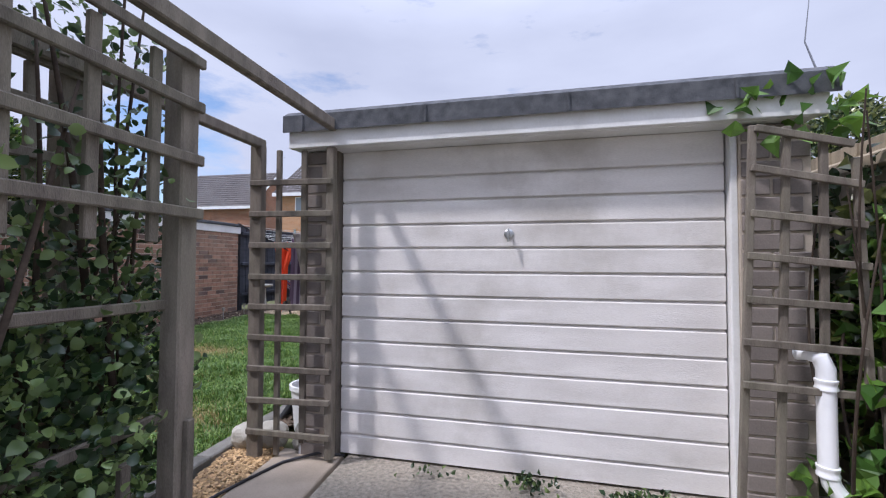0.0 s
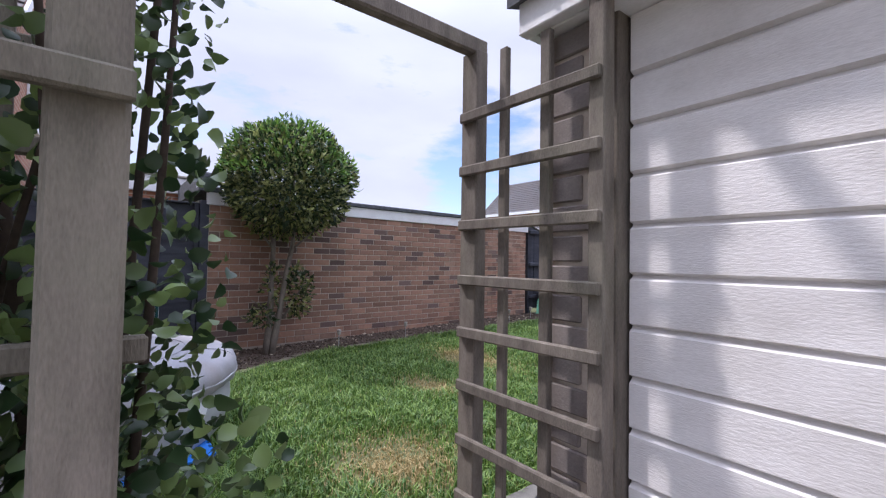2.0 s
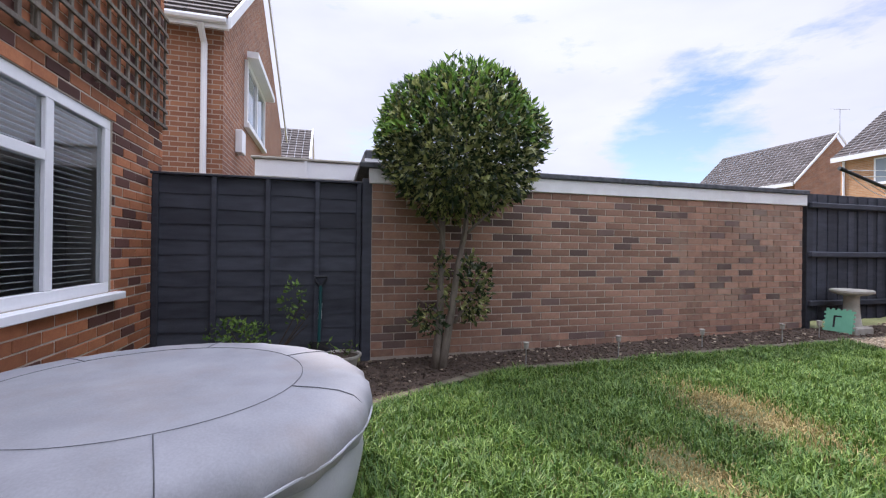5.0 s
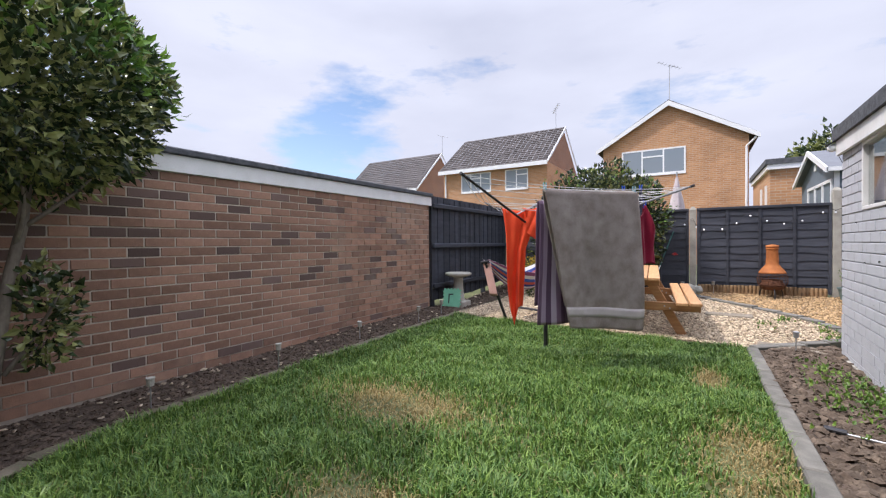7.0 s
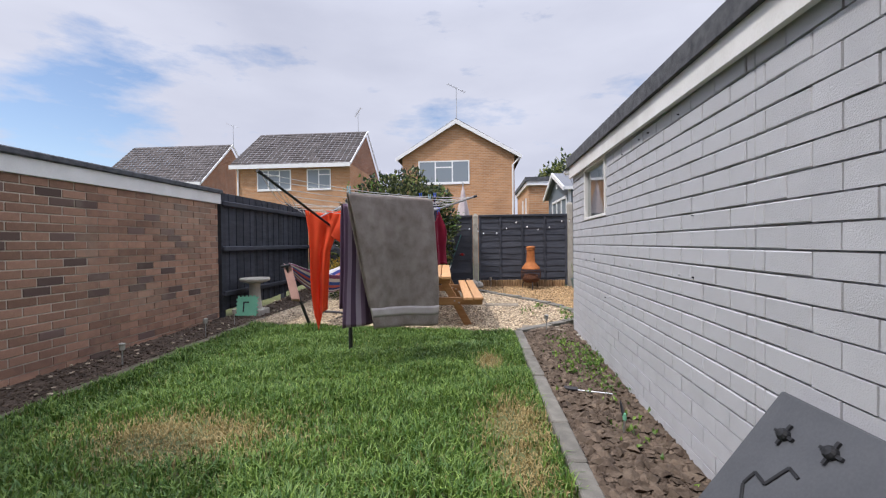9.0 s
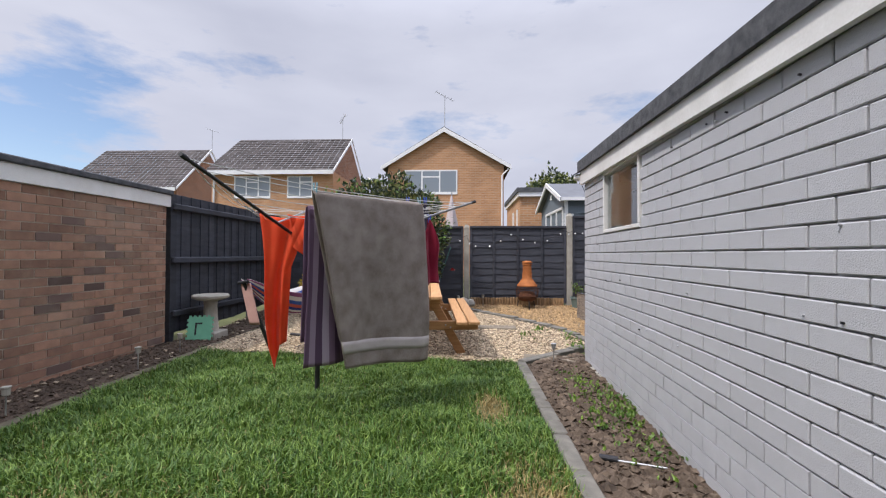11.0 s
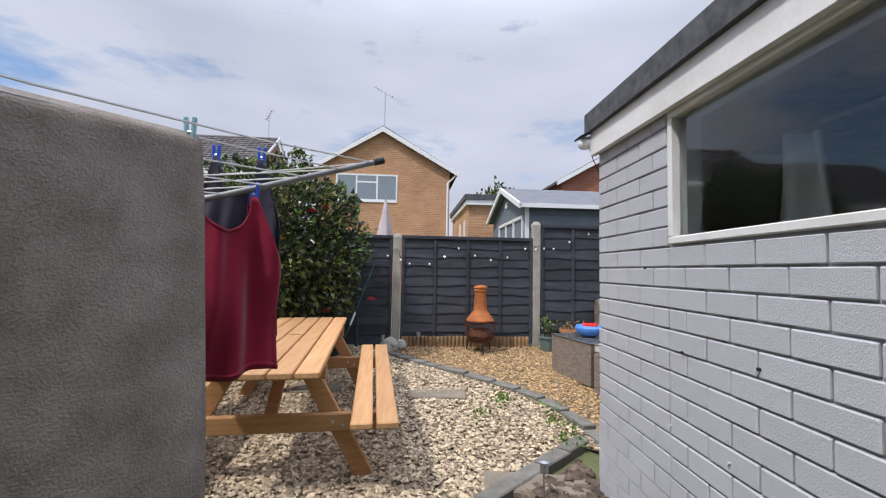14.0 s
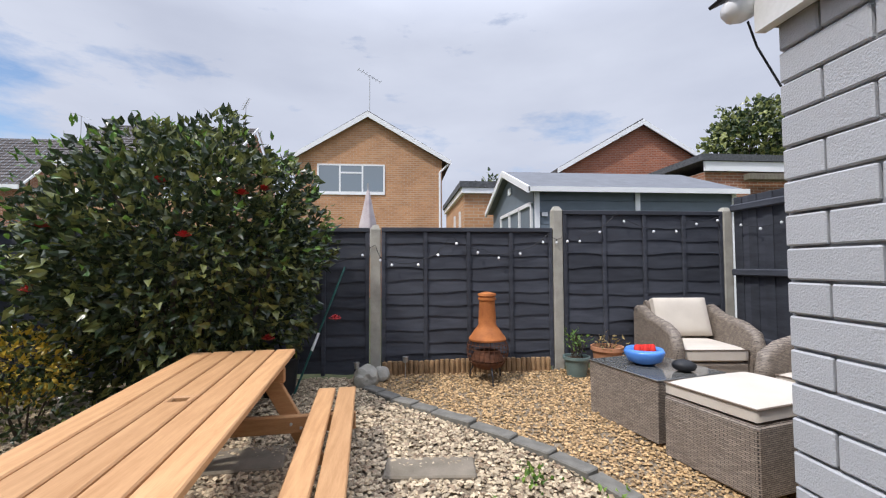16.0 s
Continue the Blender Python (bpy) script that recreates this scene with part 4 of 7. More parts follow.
right_trellis = thing("small_trellis", "leaning grey timber trellis beside the garage door", "trellis", (0.45, 3.02, 0))
for x0, x1, zb, zt in ((0.130, 0.200, 0.0, 1.70), (0.272, 0.325, 0.0, 1.69), (0.445, 0.455, 0.78, 1.62), (0.600, 0.568, 0.55, 1.55), (0.68, 0.64, 0.0, 0.72)):
    part("upright", Geo().bar((x0, 2.93, zb), (x1, 2.93, zt), 0.03, 0.02, 0.003, (0, 1, 0)), OLD_WOOD, right_trellis)
for xa, xb, za, zb in ((0.14, 0.63, 0.625, 0.60), (0.14, 0.58, 0.80, 0.775), (0.16, 0.53, 0.975, 0.95), (0.165, 0.60, 1.155, 1.11), (0.18, 0.59, 1.33, 1.275), (0.185, 0.58, 1.52, 1.435), (0.20, 0.55, 1.685, 1.60)):
    part("slat", Geo().bar((xa, 2.91, za), (xb, 2.91, zb), 0.018, 0.03, 0.003), OLD_WOOD, right_trellis)

pipe = thing("drainpipe", "white plastic drainpipe with an elbow at both ends", "drainpipe", (0.44, 2.92, 0))
PX, PY = 0.44, 2.92
part("pipe", Geo().tube([(PX - 0.07, PY + 0.06, 0.755), (PX - 0.045, PY + 0.03, 0.76), (PX - 0.015, PY + 0.005, 0.745), (PX, PY, 0.70), (PX, PY, 0.62), (PX, PY, 0.30), (PX + 0.008, PY - 0.005, 0.25), (PX + 0.035, PY - 0.015, 0.205), (PX + 0.10, PY - 0.04, 0.16), (PX + 0.16, PY - 0.06, 0.03)], 0.033, 14), UPVC, pipe, smooth="edges")
for z in (0.64, 0.30):
    part("collar", Geo().lathe([(0.033, -0.022), (0.039, -0.02), (0.039, -0.012), (0.036, -0.006), (0.036, 0.006), (0.039, 0.012), (0.039, 0.02), (0.033, 0.022)], (PX, PY, z), 16), UPVC, pipe, smooth="edges")


# ---- plants ----
def blob_places(n, centre, radii, inner=0.72, squash=0.0, lumps=0.12, seed=1, upper=-1.0):
    """Points and outward ways on a lumpy egg, leaf bases lying in its outer shell."""
    rng = random.Random(seed)
    out = []
    while len(out) < n:
        d = Vector((rng.gauss(0, 1), rng.gauss(0, 1), rng.gauss(0, 1))).normalized()
        if d.z < upper:
            continue
        lump = 1 + lumps * noise.noise(d * 2.3 + Vector((seed, 0, 0))) * 2 + lumps * 0.5 * noise.noise(d * 6 + Vector((0, seed, 0)))
        r = lump * (inner + (1 - inner) * math.sqrt(rng.random()))
        p = Vector((d.x * radii[0], d.y * radii[1], d.z * radii[2])) * r
        out.append((tuple(Vector(centre) + p), tuple((d + Vector((0, 0, 0.25))).normalized())))
    return out


def branch(geo, a, b, r0, r1, bend, rng, n=6):
    a, b = Vector(a), Vector(b)
    pts = []
    off = Vector((rng.uniform(-1, 1), rng.uniform(-1, 1), rng.uniform(-0.4, 0.4))) * bend
    for k in range(n + 1):
        t = k / n
        pts.append(a.lerp(b, t) + off * math.sin(math.pi * t))
    geo.tube(pts, [r0 + (r1 - r0) * k / n for k in range(n + 1)], 7)


rng = random.Random(5)
tree = thing("clipped_tree", "clipped round evergreen tree with bare twin stems", "tree", (-6.22, 3.75, 0))
g = Geo()
g.tube([(-6.23, 3.72, -0.05), (-6.22, 3.73, 0.15), (-6.24, 3.76, 0.45), (-6.27, 3.77, 0.8), (-6.27, 3.78, 1.1), (-6.25, 3.78, 1.5)], [0.05, 0.042, 0.034, 0.030, 0.028, 0.02], 9)
g.tube([(-6.20, 3.76, -0.05), (-6.19, 3.80, 0.2), (-6.19, 3.86, 0.55), (-6.18, 3.90, 0.9), (-6.17, 3.96, 1.2), (-6.17, 4.0, 1.55)], [0.045, 0.040, 0.032, 0.028, 0.026, 0.018], 9)
part("trunk", g, BARK, tree, "pale brown twin trunk", smooth=True)
g = Geo()
for a, b in (((-6.25, 3.78, 1.0), (-6.2, 3.68, 1.5)), ((-6.17, 3.96, 1.2), (-6.1, 4.25, 1.5)), ((-6.26, 3.78, 1.2), (-6.35, 3.5, 1.6)), ((-6.17, 3.93, 1.1), (-6.0, 3.9, 1.6)), ((-6.2, 4.0, 1.5), (-6.2, 4.0, 2.3)), ((-6.25, 3.8, 1.5), (-6.3, 3.8, 2.2)), ((-6.2, 3.85, 0.35), (-6.25, 3.55, 0.62)), ((-6.19, 3.88, 0.4), (-6.1, 4.1, 0.85))):
    branch(g, a, b, 0.014, 0.006, 0.04, rng)
part("limb", g, BARK, tree, smooth=True)
crown = blob_places(6200, (-6.15, 3.90, 1.99), (0.68, 0.72, 0.62), 0.72, lumps=0.09, seed=3) + blob_places(3200, (-6.15, 3.90, 1.99), (0.56, 0.60, 0.52), 0.1, lumps=0.05, seed=8)
leaf_part("crown", crown, GREEN_LEAF, tree, 0.072, "dark glossy clipped foliage with yellow green tips", slim=0.45, jitter=0.5)
shoots = blob_places(1700, (-6.15, 3.90, 2.01), (0.70, 0.74, 0.65), 0.9, lumps=0.09, seed=4, upper=-0.1)
leaf_part("new_growth", shoots, VINE_LEAF, tree, 0.075, "pale yellow green shoots", slim=0.35, jitter=0.4)
low = blob_places(110, (-6.2, 3.64, 0.42), (0.11, 0.13, 0.12), 0.3, seed=5) + blob_places(330, (-6.18, 4.05, 0.72), (0.12, 0.16, 0.32), 0.3, seed=6) + blob_places(90, (-6.2, 3.76, 0.8), (0.08, 0.09, 0.26), 0.3, seed=7)
leaf_part("lower_foliage", low, GREEN_LEAF, tree, 0.07, slim=0.5, jitter=0.5)

bush = thing("camellia_bush", "large dark glossy bush with a few red flowers", "bush", (-4.45, 11.1, 0.1))
g = Geo()
for k in range(9):
    a = 2 * math.pi * k / 9
    branch(g, (-4.45 + 0.12 * math.cos(a), 11.15 + 0.1 * math.sin(a), 0.05), (-4.45 + 0.6 * math.cos(a), 11.15 + 0.4 * math.sin(a), 1.3 + 0.3 * (k % 3)), 0.028, 0.01, 0.1, rng)
part("stem", g, STEM, bush, smooth=True)
cam_leaves = blob_places(2500, (-4.5, 11.12, 1.36), (0.9, 0.6, 0.8), 0.2, lumps=0.1, seed=10) + blob_places(8200, (-4.5, 11.1, 1.42), (1.10, 0.78, 1.0), 0.65, lumps=0.13, seed=11) + blob_places(1400, (-5.0, 11.2, 0.85), (0.75, 0.55, 0.7), 0.5, lumps=0.12, seed=12)
leaf_part("crown", cam_leaves, BUSH_LEAF, bush, 0.088, "dark glossy leaves", slim=0.52, jitter=0.55)
tips = blob_places(420, (-4.5, 11.08, 1.45), (1.16, 0.80, 1.0), 0.95, lumps=0.13, seed=13, upper=-0.2)
leaf_part("new_growth", tips, VINE_LEAF, bush, 0.07, "yellow green shoots", slim=0.4, jitter=0.5)
RED_FLOWER = surface("red_petals", (0.48, 0.03, 0.03), (0.30, 0.015, 0.015), 0.5, 20, 90, 0.1, 0.001)
for k, ((px, py, pz), _) in enumerate(blob_places(400, (-4.5, 11.05, 1.2), (1.15, 0.80, 0.9), 0.97, lumps=0.13, seed=15)):
    if k % 20 == 0 and py < 11.0:
        gg = Geo()
        for r, z in ((0.045, 0.0), (0.032, 0.014), (0.018, 0.024)):
            for j in range(6):
                a = j * math.pi / 3 + r * 40
                c, s = math.cos(a), math.sin(a)
                gg.add([(px, py, pz + z), (px + r * math.cos(a - 0.5), py + r * math.sin(a - 0.5), pz + z + 0.012), (px + r * 1.15 * c, py + r * 1.15 * s, pz + z + 0.02), (px + r * math.cos(a + 0.5), py + r * math.sin(a + 0.5), pz + z + 0.012)], [(0, 1, 2, 3)])
        part("flower", gg, RED_FLOWER, bush, "red flower", fix=False)

yellow = thing("golden_shrub", "low golden orange shrub", "shrub", (-5.35, 10.7, 0.1))
g = Geo()
for k in range(6):
    branch(g, (-5.35, 10.75, 0.05), (-5.35 + 0.25 * math.cos(k), 10.75 + 0.2 * math.sin(k), 0.6), 0.008, 0.004, 0.04, rng)
part("stem", g, STEM, yellow)
leaf_part("crown", blob_places(900, (-5.4, 10.75, 0.62), (0.42, 0.32, 0.26), 0.4, seed=21), YELLOW_LEAF, yellow, 0.05, jitter=0.5)
leaf_part("lower_leaves", blob_places(900, (-5.35, 10.7, 0.3), (0.45, 0.36, 0.28), 0.4, seed=22), BUSH_LEAF, yellow, 0.055, jitter=0.5)

rose = thing("rose_bush", "dense climbing rose on the trellis", "climbing plant", (-2.15, 1.6, 0))
g = Geo()
for k in range(26):
    y0 = rng.uniform(0.8, 2.25)
    x0 = rng.uniform(-2.3, -2.0)
    branch(g, (x0, y0, -0.03), (x0 + rng.uniform(-0.25, 0.2), min(2.3, y0 + rng.uniform(-0.4, 0.4)), rng.uniform(1.0, 2.3)), rng.uniform(0.008, 0.022), 0.004, 0.12, rng, 9)
part("stem", g, STEM, rose, "dark twining stems", smooth=True)
pl = []
for seed, n, c, r in ((31, 5600, (-2.12, 1.75, 0.62), (0.34, 0.62, 0.52)), (32, 2300, (-2.1, 1.15, 0.75), (0.34, 0.5, 0.55)), (33, 1900, (-2.15, 1.2, 1.9), (0.3, 0.62, 0.30)), (34, 560, (-2.14, 2.06, 0.95), (0.22, 0.2, 0.42)), (35, 300, (-2.1, 1.75, 1.35), (0.3, 0.5, 0.25)), (36, 260, (-2.25, 1.95, 1.95), (0.2, 0.4, 0.14)), (37, 420, (-2.1, 0.75, 1.4), (0.3, 0.35, 0.6)), (38, 900, (-2.22, 2.25, 1.0), (0.26, 0.14, 0.8)), (39, 260, (-2.45, 2.22, 0.5), (0.2, 0.16, 0.4)), (40, 140, (-2.2, 2.28, 1.75), (0.24, 0.12, 0.3))):
    pl += blob_places(n, c, r, 0.35, lumps=0.2, seed=seed)
leaf_part("leaves", pl, ROSE_LEAF, rose, 0.035, "mid green rounded leaves", slim=0.8, jitter=0.8, curl=0.2, rounded=True)

ivy = thing("variegated_ivy", "ivy with large glossy green leaves on the fence", "climbing plant", (0.72, 3.0, 0))
g = Geo()
for k in range(12):
    branch(g, (rng.uniform(0.5, 0.85), rng.uniform(2.6, 3.2), 0), (rng.uniform(0.45, 0.85), rng.uniform(2.6, 3.2), rng.uniform(0.9, 1.85)), 0.008, 0.003, 0.12, rng, 8)
part("stem", g, STEM, ivy)
pl = blob_places(240, (0.76, 2.95, 0.8), (0.14, 0.35, 0.55), 0.3, seed=41) + blob_places(60, (0.6, 2.98, 0.2), (0.2, 0.2, 0.25), 0.3, seed=42) + blob_places(34, (0.42, 3.02, 1.78), (0.34, 0.1, 0.12), 0.3, seed=43)
leaf_part("leaves", pl, VINE_LEAF, ivy, 0.10, "bright green variegated leaves", slim=0.85, jitter=0.9)
# rear ivy leaves take the dark bush green, so their shade is painted in
shade_toned_ivy = blob_places(420, (0.75, 3.2, 0.85), (0.12, 0.35, 0.8), 0.2, seed=44)
leaf_part("shaded_leaves", shade_toned_ivy, BUSH_LEAF, ivy, 0.085, slim=0.8, jitter=0.9)


def far_tree(x, y, z, r, seed, label):
    e = thing("tree", label, "tree", (x, y, 0), "far trees")
    gg = Geo()
    gg.tube([(x, y, 0), (x + 0.1, y, z * 0.6), (x, y, z)], [0.3, 0.2, 0.08], 8)
    for k in range(5):
        branch(gg, (x, y, z * 0.6), (x + r * 0.6 * math.cos(k * 1.3), y + r * 0.6 * math.sin(k * 1.3), z + r * 0.3), 0.1, 0.03, 0.3, rng)
    part("trunk", gg, BARK, e)
    leaf_part("crown", blob_places(2600, (x, y, z), (r, r, r * 0.8), 0.4, lumps=0.3, seed=seed), GREEN_LEAF, e, r * 0.16, slim=0.6, jitter=0.8)


far_tree(19.5, 32, 9.3, 2.6, 51, "leafy green tree behind the houses")
far_tree(5.7, 46, 7.0, 2.7, 52, "leafy green tree far behind the houses")
far_tree(3.0, 4.6, 1.5, 1.15, 53, "leafy shrub tree beyond the boundary fence")


# ---- lawn, gravel, soil ----
def inside(x, y, poly):
    n, ok = len(poly), False
    for i in range(n):
        (x1, y1), (x2, y2) = poly[i], poly[(i + 1) % n]
        if (y1 > y) != (y2 > y) and x < (x2 - x1) * (y - y1) / (y2 - y1) + x1:
            ok = not ok
    return ok


def poly_points(n, poly, rng):
    xs, ys = [p[0] for p in poly], [p[1] for p in poly]
    P = np.stack([rng.uniform(min(xs), max(xs), n), rng.uniform(min(ys), max(ys), n)], 1)
    return np.array([p for p in P if inside(p[0], p[1], poly)])


def blades(name, P, heights, material, label, lean=0.5, width=0.006):
    n = len(P)
    rng = np.random.default_rng(n)
    a = rng.uniform(0, 2 * np.pi, n)
    d = np.stack([np.cos(a), np.sin(a), 0 * a], 1)
    s = np.stack([-np.sin(a), np.cos(a), 0 * a], 1)
    base = np.stack([P[:, 0], P[:, 1], np.array([ground_z(x, y) - 0.02 for x, y in P])], 1)
    h = heights[:, None]
    l = h * rng.uniform(0.1, 1.0, n)[:, None] * lean
    up = np.array([[0, 0, 1.0]])
    w = width * rng.uniform(0.6, 1.3, n)[:, None]
    mid = base + up * h * 0.6 + d * l * 0.35
    tip = base + up * h * (1 - 0.25 * (l / h)) + d * l * 1.2
    V = np.stack([base + s * w, base - s * w, mid + s * w * 0.8, mid - s * w * 0.8, tip], 1).reshape(-1, 3)
    k = np.arange(n) * 5
    F = np.stack([k, k + 1, k + 3, k + 2], 1).tolist() + np.stack([k + 2, k + 3, k + 4], 1).tolist()
    me = bpy.data.meshes.new(name)
    me.from_pydata(V.tolist(), [], F)
    me.materials.append(material)
    return tagged(new(name, me), label, "grass", "", "stuff")


rng_n = np.random.default_rng(4)
P = poly_points(150000, LAWN, rng_n)
dry_spots = ((-4.7, 5.45, 0.55, 0.28), (-2.76, 5.75, 0.19, 0.42), (-3.2, 3.5, 0.3, 0.3), (-2.9, 7.1, 0.12, 0.25), (-4.2, 4.5, 0.3, 0.15), (-2.78, 5.3, 0.14, 0.3))
clump = np.array([noise.noise(Vector((x * 2.2, y * 2.2, 0))) + 0.6 * noise.noise(Vector((x * 7, y * 7, 3))) for x, y in P])
dry = np.zeros(len(P))
for cx, cy, rx, ry in dry_spots:
    dry = np.maximum(dry, np.exp(-((P[:, 0] - cx) / rx) ** 2 - ((P[:, 1] - cy) / ry) ** 2))
H = 0.062 + 0.045 * clump + rng_n.uniform(-0.015, 0.02, len(P)) - 0.035 * dry
H = np.clip(H, 0.018, 0.13)
is_dry = rng_n.random(len(P)) < np.clip(dry * 1.1, 0, 0.95) + 0.03
thin = rng_n.random(len(P)) < 0.75 * dry
blades("grass", P[~is_dry & ~thin], H[~is_dry & ~thin], GRASS, "long green lawn grass with uneven tufts", 0.9, 0.0042)
blades("dry_grass", P[is_dry], H[is_dry] * 0.75, STRAW, "straw coloured dry patches in the lawn", 1.1, 0.0035)


def pebbles(name, P, size, material, label, zoff=0.0):
    """Small uneven stones, strewn."""
    n = len(P)
    rng = np.random.default_rng(n + 1)
    base = np.array([(0.5, 0, -0.1), (-0.5, 0.05, 0.05), (0.05, 0.5, 0), (0, -0.5, 0.08), (0.1, 0.05, 0.42), (-0.05, 0, -0.4), (0.32, 0.33, 0.22), (-0.33, -0.3, 0.25)])
    tris = [(0, 2, 6), (2, 4, 6), (4, 0, 6), (2, 1, 4), (1, 3, 7), (3, 4, 7), (4, 1, 7), (3, 0, 4), (2, 0, 5), (1, 2, 5), (3, 1, 5), (0, 3, 5)]
    S = size * rng.uniform(0.55, 1.35, (n, 1)) * rng.uniform(0.7, 1.3, (n, 3))
    S[:, 2] *= 0.7
    a = rng.uniform(0, 2 * np.pi, n)
    c, s = np.cos(a), np.sin(a)
    V = base[None] * S[:, None, :] + rng.normal(0, size * 0.06, (n, 8, 3))
    X = V[:, :, 0] * c[:, None] - V[:, :, 1] * s[:, None] + P[:, 0:1]
    Y = V[:, :, 0] * s[:, None] + V[:, :, 1] * c[:, None] + P[:, 1:2]
    gz = np.array([ground_z(x, y) for x, y in P]) + zoff + rng.uniform(-0.004, 0.008, n)
    Z = V[:, :, 2] + gz[:, None]
    V = np.stack([X, Y, Z], 2).reshape(-1, 3)
    F = (np.arange(n)[:, None, None] * 8 + np.array(tris)[None]).reshape(-1, 3)
    me = bpy.data.meshes.new(name)
    me.from_pydata(V.tolist(), [], F.tolist())
    me.materials.append(material)
    return tagged(new(name, me), label, "gravel", "", "stuff")


pebbles("pale_gravel", poly_points(44000, PALE, rng_n), 0.030, PEBBLE_PALE, "pale cream and brown gravel round the picnic table")
pebbles("golden_gravel", poly_points(46000, GOLD, rng_n), 0.022, PEBBLE_GOLD, "golden brown pea gravel of the seating area")
strip = [(-2.35, 2.62), (-2.16, 2.62), (-2.16, 3.3), (-2.5, 3.3)]
pebbles("pebble_strip", poly_points(2500, strip, rng_n), 0.022, PEBBLE_GOLD, "brown pebbles in the strip beside the path", 0.0)
CLOD = surface("soil_clods", (0.115, 0.085, 0.062), (0.05, 0.036, 0.027), 1.0, 15, 80, 0.8, 0.01, pieces=0.3, joined=True)
CLOD_DRY = surface("dry_soil_clods", (0.15, 0.115, 0.085), (0.06, 0.043, 0.032), 1.0, 15, 80, 0.8, 0.01, pieces=0.3, joined=True)
pebbles("soil_clods", poly_points(9000, BED_L, rng_n), 0.035, CLOD, "dark crumbs of soil and bark in the flower bed")
pebbles("large_clods", poly_points(1500, BED_R, rng_n), 0.065, CLOD_DRY, "large uneven clods of dug soil", 0.01)
pebbles("dry_soil_clods", poly_points(9000, BED_R, rng_n), 0.038, CLOD_DRY, "dry crumbs of dug soil")
CHIP = surface("bark_chips", (0.42, 0.36, 0.27), (0.2, 0.15, 0.1), 0.9, 15, 80, 0.2, 0.002, pieces=0.5, joined=True)
pebbles("wood_chips", poly_points(380, BED_L, rng_n), 0.034, CHIP, "pale dry leaves and chips on the soil", 0.015)
wp = []
for cx, cy, r, n in ((-2.05, 6.5, 0.3, 150), (-2.0, 7.3, 0.3, 260), (-2.0, 7.0, 0.12, 90), (-2.12, 5.6, 0.1, 30), (-2.0, 4.9, 0.12, 26), (-2.2, 6.9, 0.1, 36), (-1.9, 5.2, 0.05, 16), (-1.7, 9.55, 0.12, 50), (-2.05, 9.9, 0.1, 40), (-1.72, 9.2, 0.09, 36), (-2.15, 7.85, 0.12, 30), (-2.3, 9.6, 0.08, 24)):
    for _ in range(n):
        x, y = cx + random.gauss(0, r * 0.5), cy + random.gauss(0, r)
        wp.append(((x, y, ground_z(x, y) + random.uniform(0.0, 0.05)), (random.uniform(-0.6, 0.6), random.uniform(-0.6, 0.6), 0.8)))
weeds = new("weeds", leaves_mesh("weeds", wp, WEED, 0.04, slim=0.5, jitter=0.4))
tagged(weeds, "small green weeds in the soil and gravel", "weeds", "", "stuff")
wp = []
for cx, cy, n in ((-0.72, 3.1, 70), (-0.2, 3.05, 130), (0.1, 3.0, 40), (-1.2, 3.12, 18)):
    for _ in range(n):
        wp.append(((cx + random.gauss(0, 0.07), cy + random.gauss(0, 0.03), random.uniform(0.0, 0.06)), (random.uniform(-0.6, 0.6), random.uniform(-0.6, 0.6), 0.8)))
tagged(new("drive_weeds", leaves_mesh("drive_weeds", wp, ROSE_LEAF, 0.035, slim=0.6, jitter=0.4)), "dark green weeds at the foot of the garage door", "weeds", "", "stuff")


# ---- picnic table ----
picnic = thing("picnic_table", "new orange brown pine picnic table with fixed benches", "picnic table", (-3.71, 9.4, 0.03))
TM = pose(-3.74, 9.44, 0.03, 0.9, 0, 4.6)


def wood(name, x0, x1, y0, y1, z0, z1, material=PINE, label=""):
    gg = Geo()
    gg.m = TM
    gg.box(x0, x1, y0, y1, z0, z1, 0.006)
    return part(name, gg, material, picnic, label)


for k in range(5):
    x0 = -0.325 + k * 0.131
    if k == 2:
        wood("tabletop_plank", x0, x0 + 0.121, -1.07, 0.06, 0.645, 0.68)
        wood("tabletop_plank", x0, x0 + 0.121, 0.125, 1.08, 0.645, 0.68)
        wood("tabletop_plank", x0, x0 + 0.028, 0.06, 0.125, 0.645, 0.68)
        wood("tabletop_plank", x0 + 0.093, x0 + 0.121, 0.06, 0.125, 0.645, 0.68)
    else:
        wood("tabletop_plank", x0, x0 + 0.121, -1.07, 1.08, 0.645, 0.68)
for s in (-1, 1):
    for k in range(2):
        a = 0.475 + k * 0.135
        x0, x1 = (a, a + 0.115) if s > 0 else (-a - 0.115, -a)
        wood("bench_plank", x0, x1, -1.05, 1.06, 0.375, 0.41)
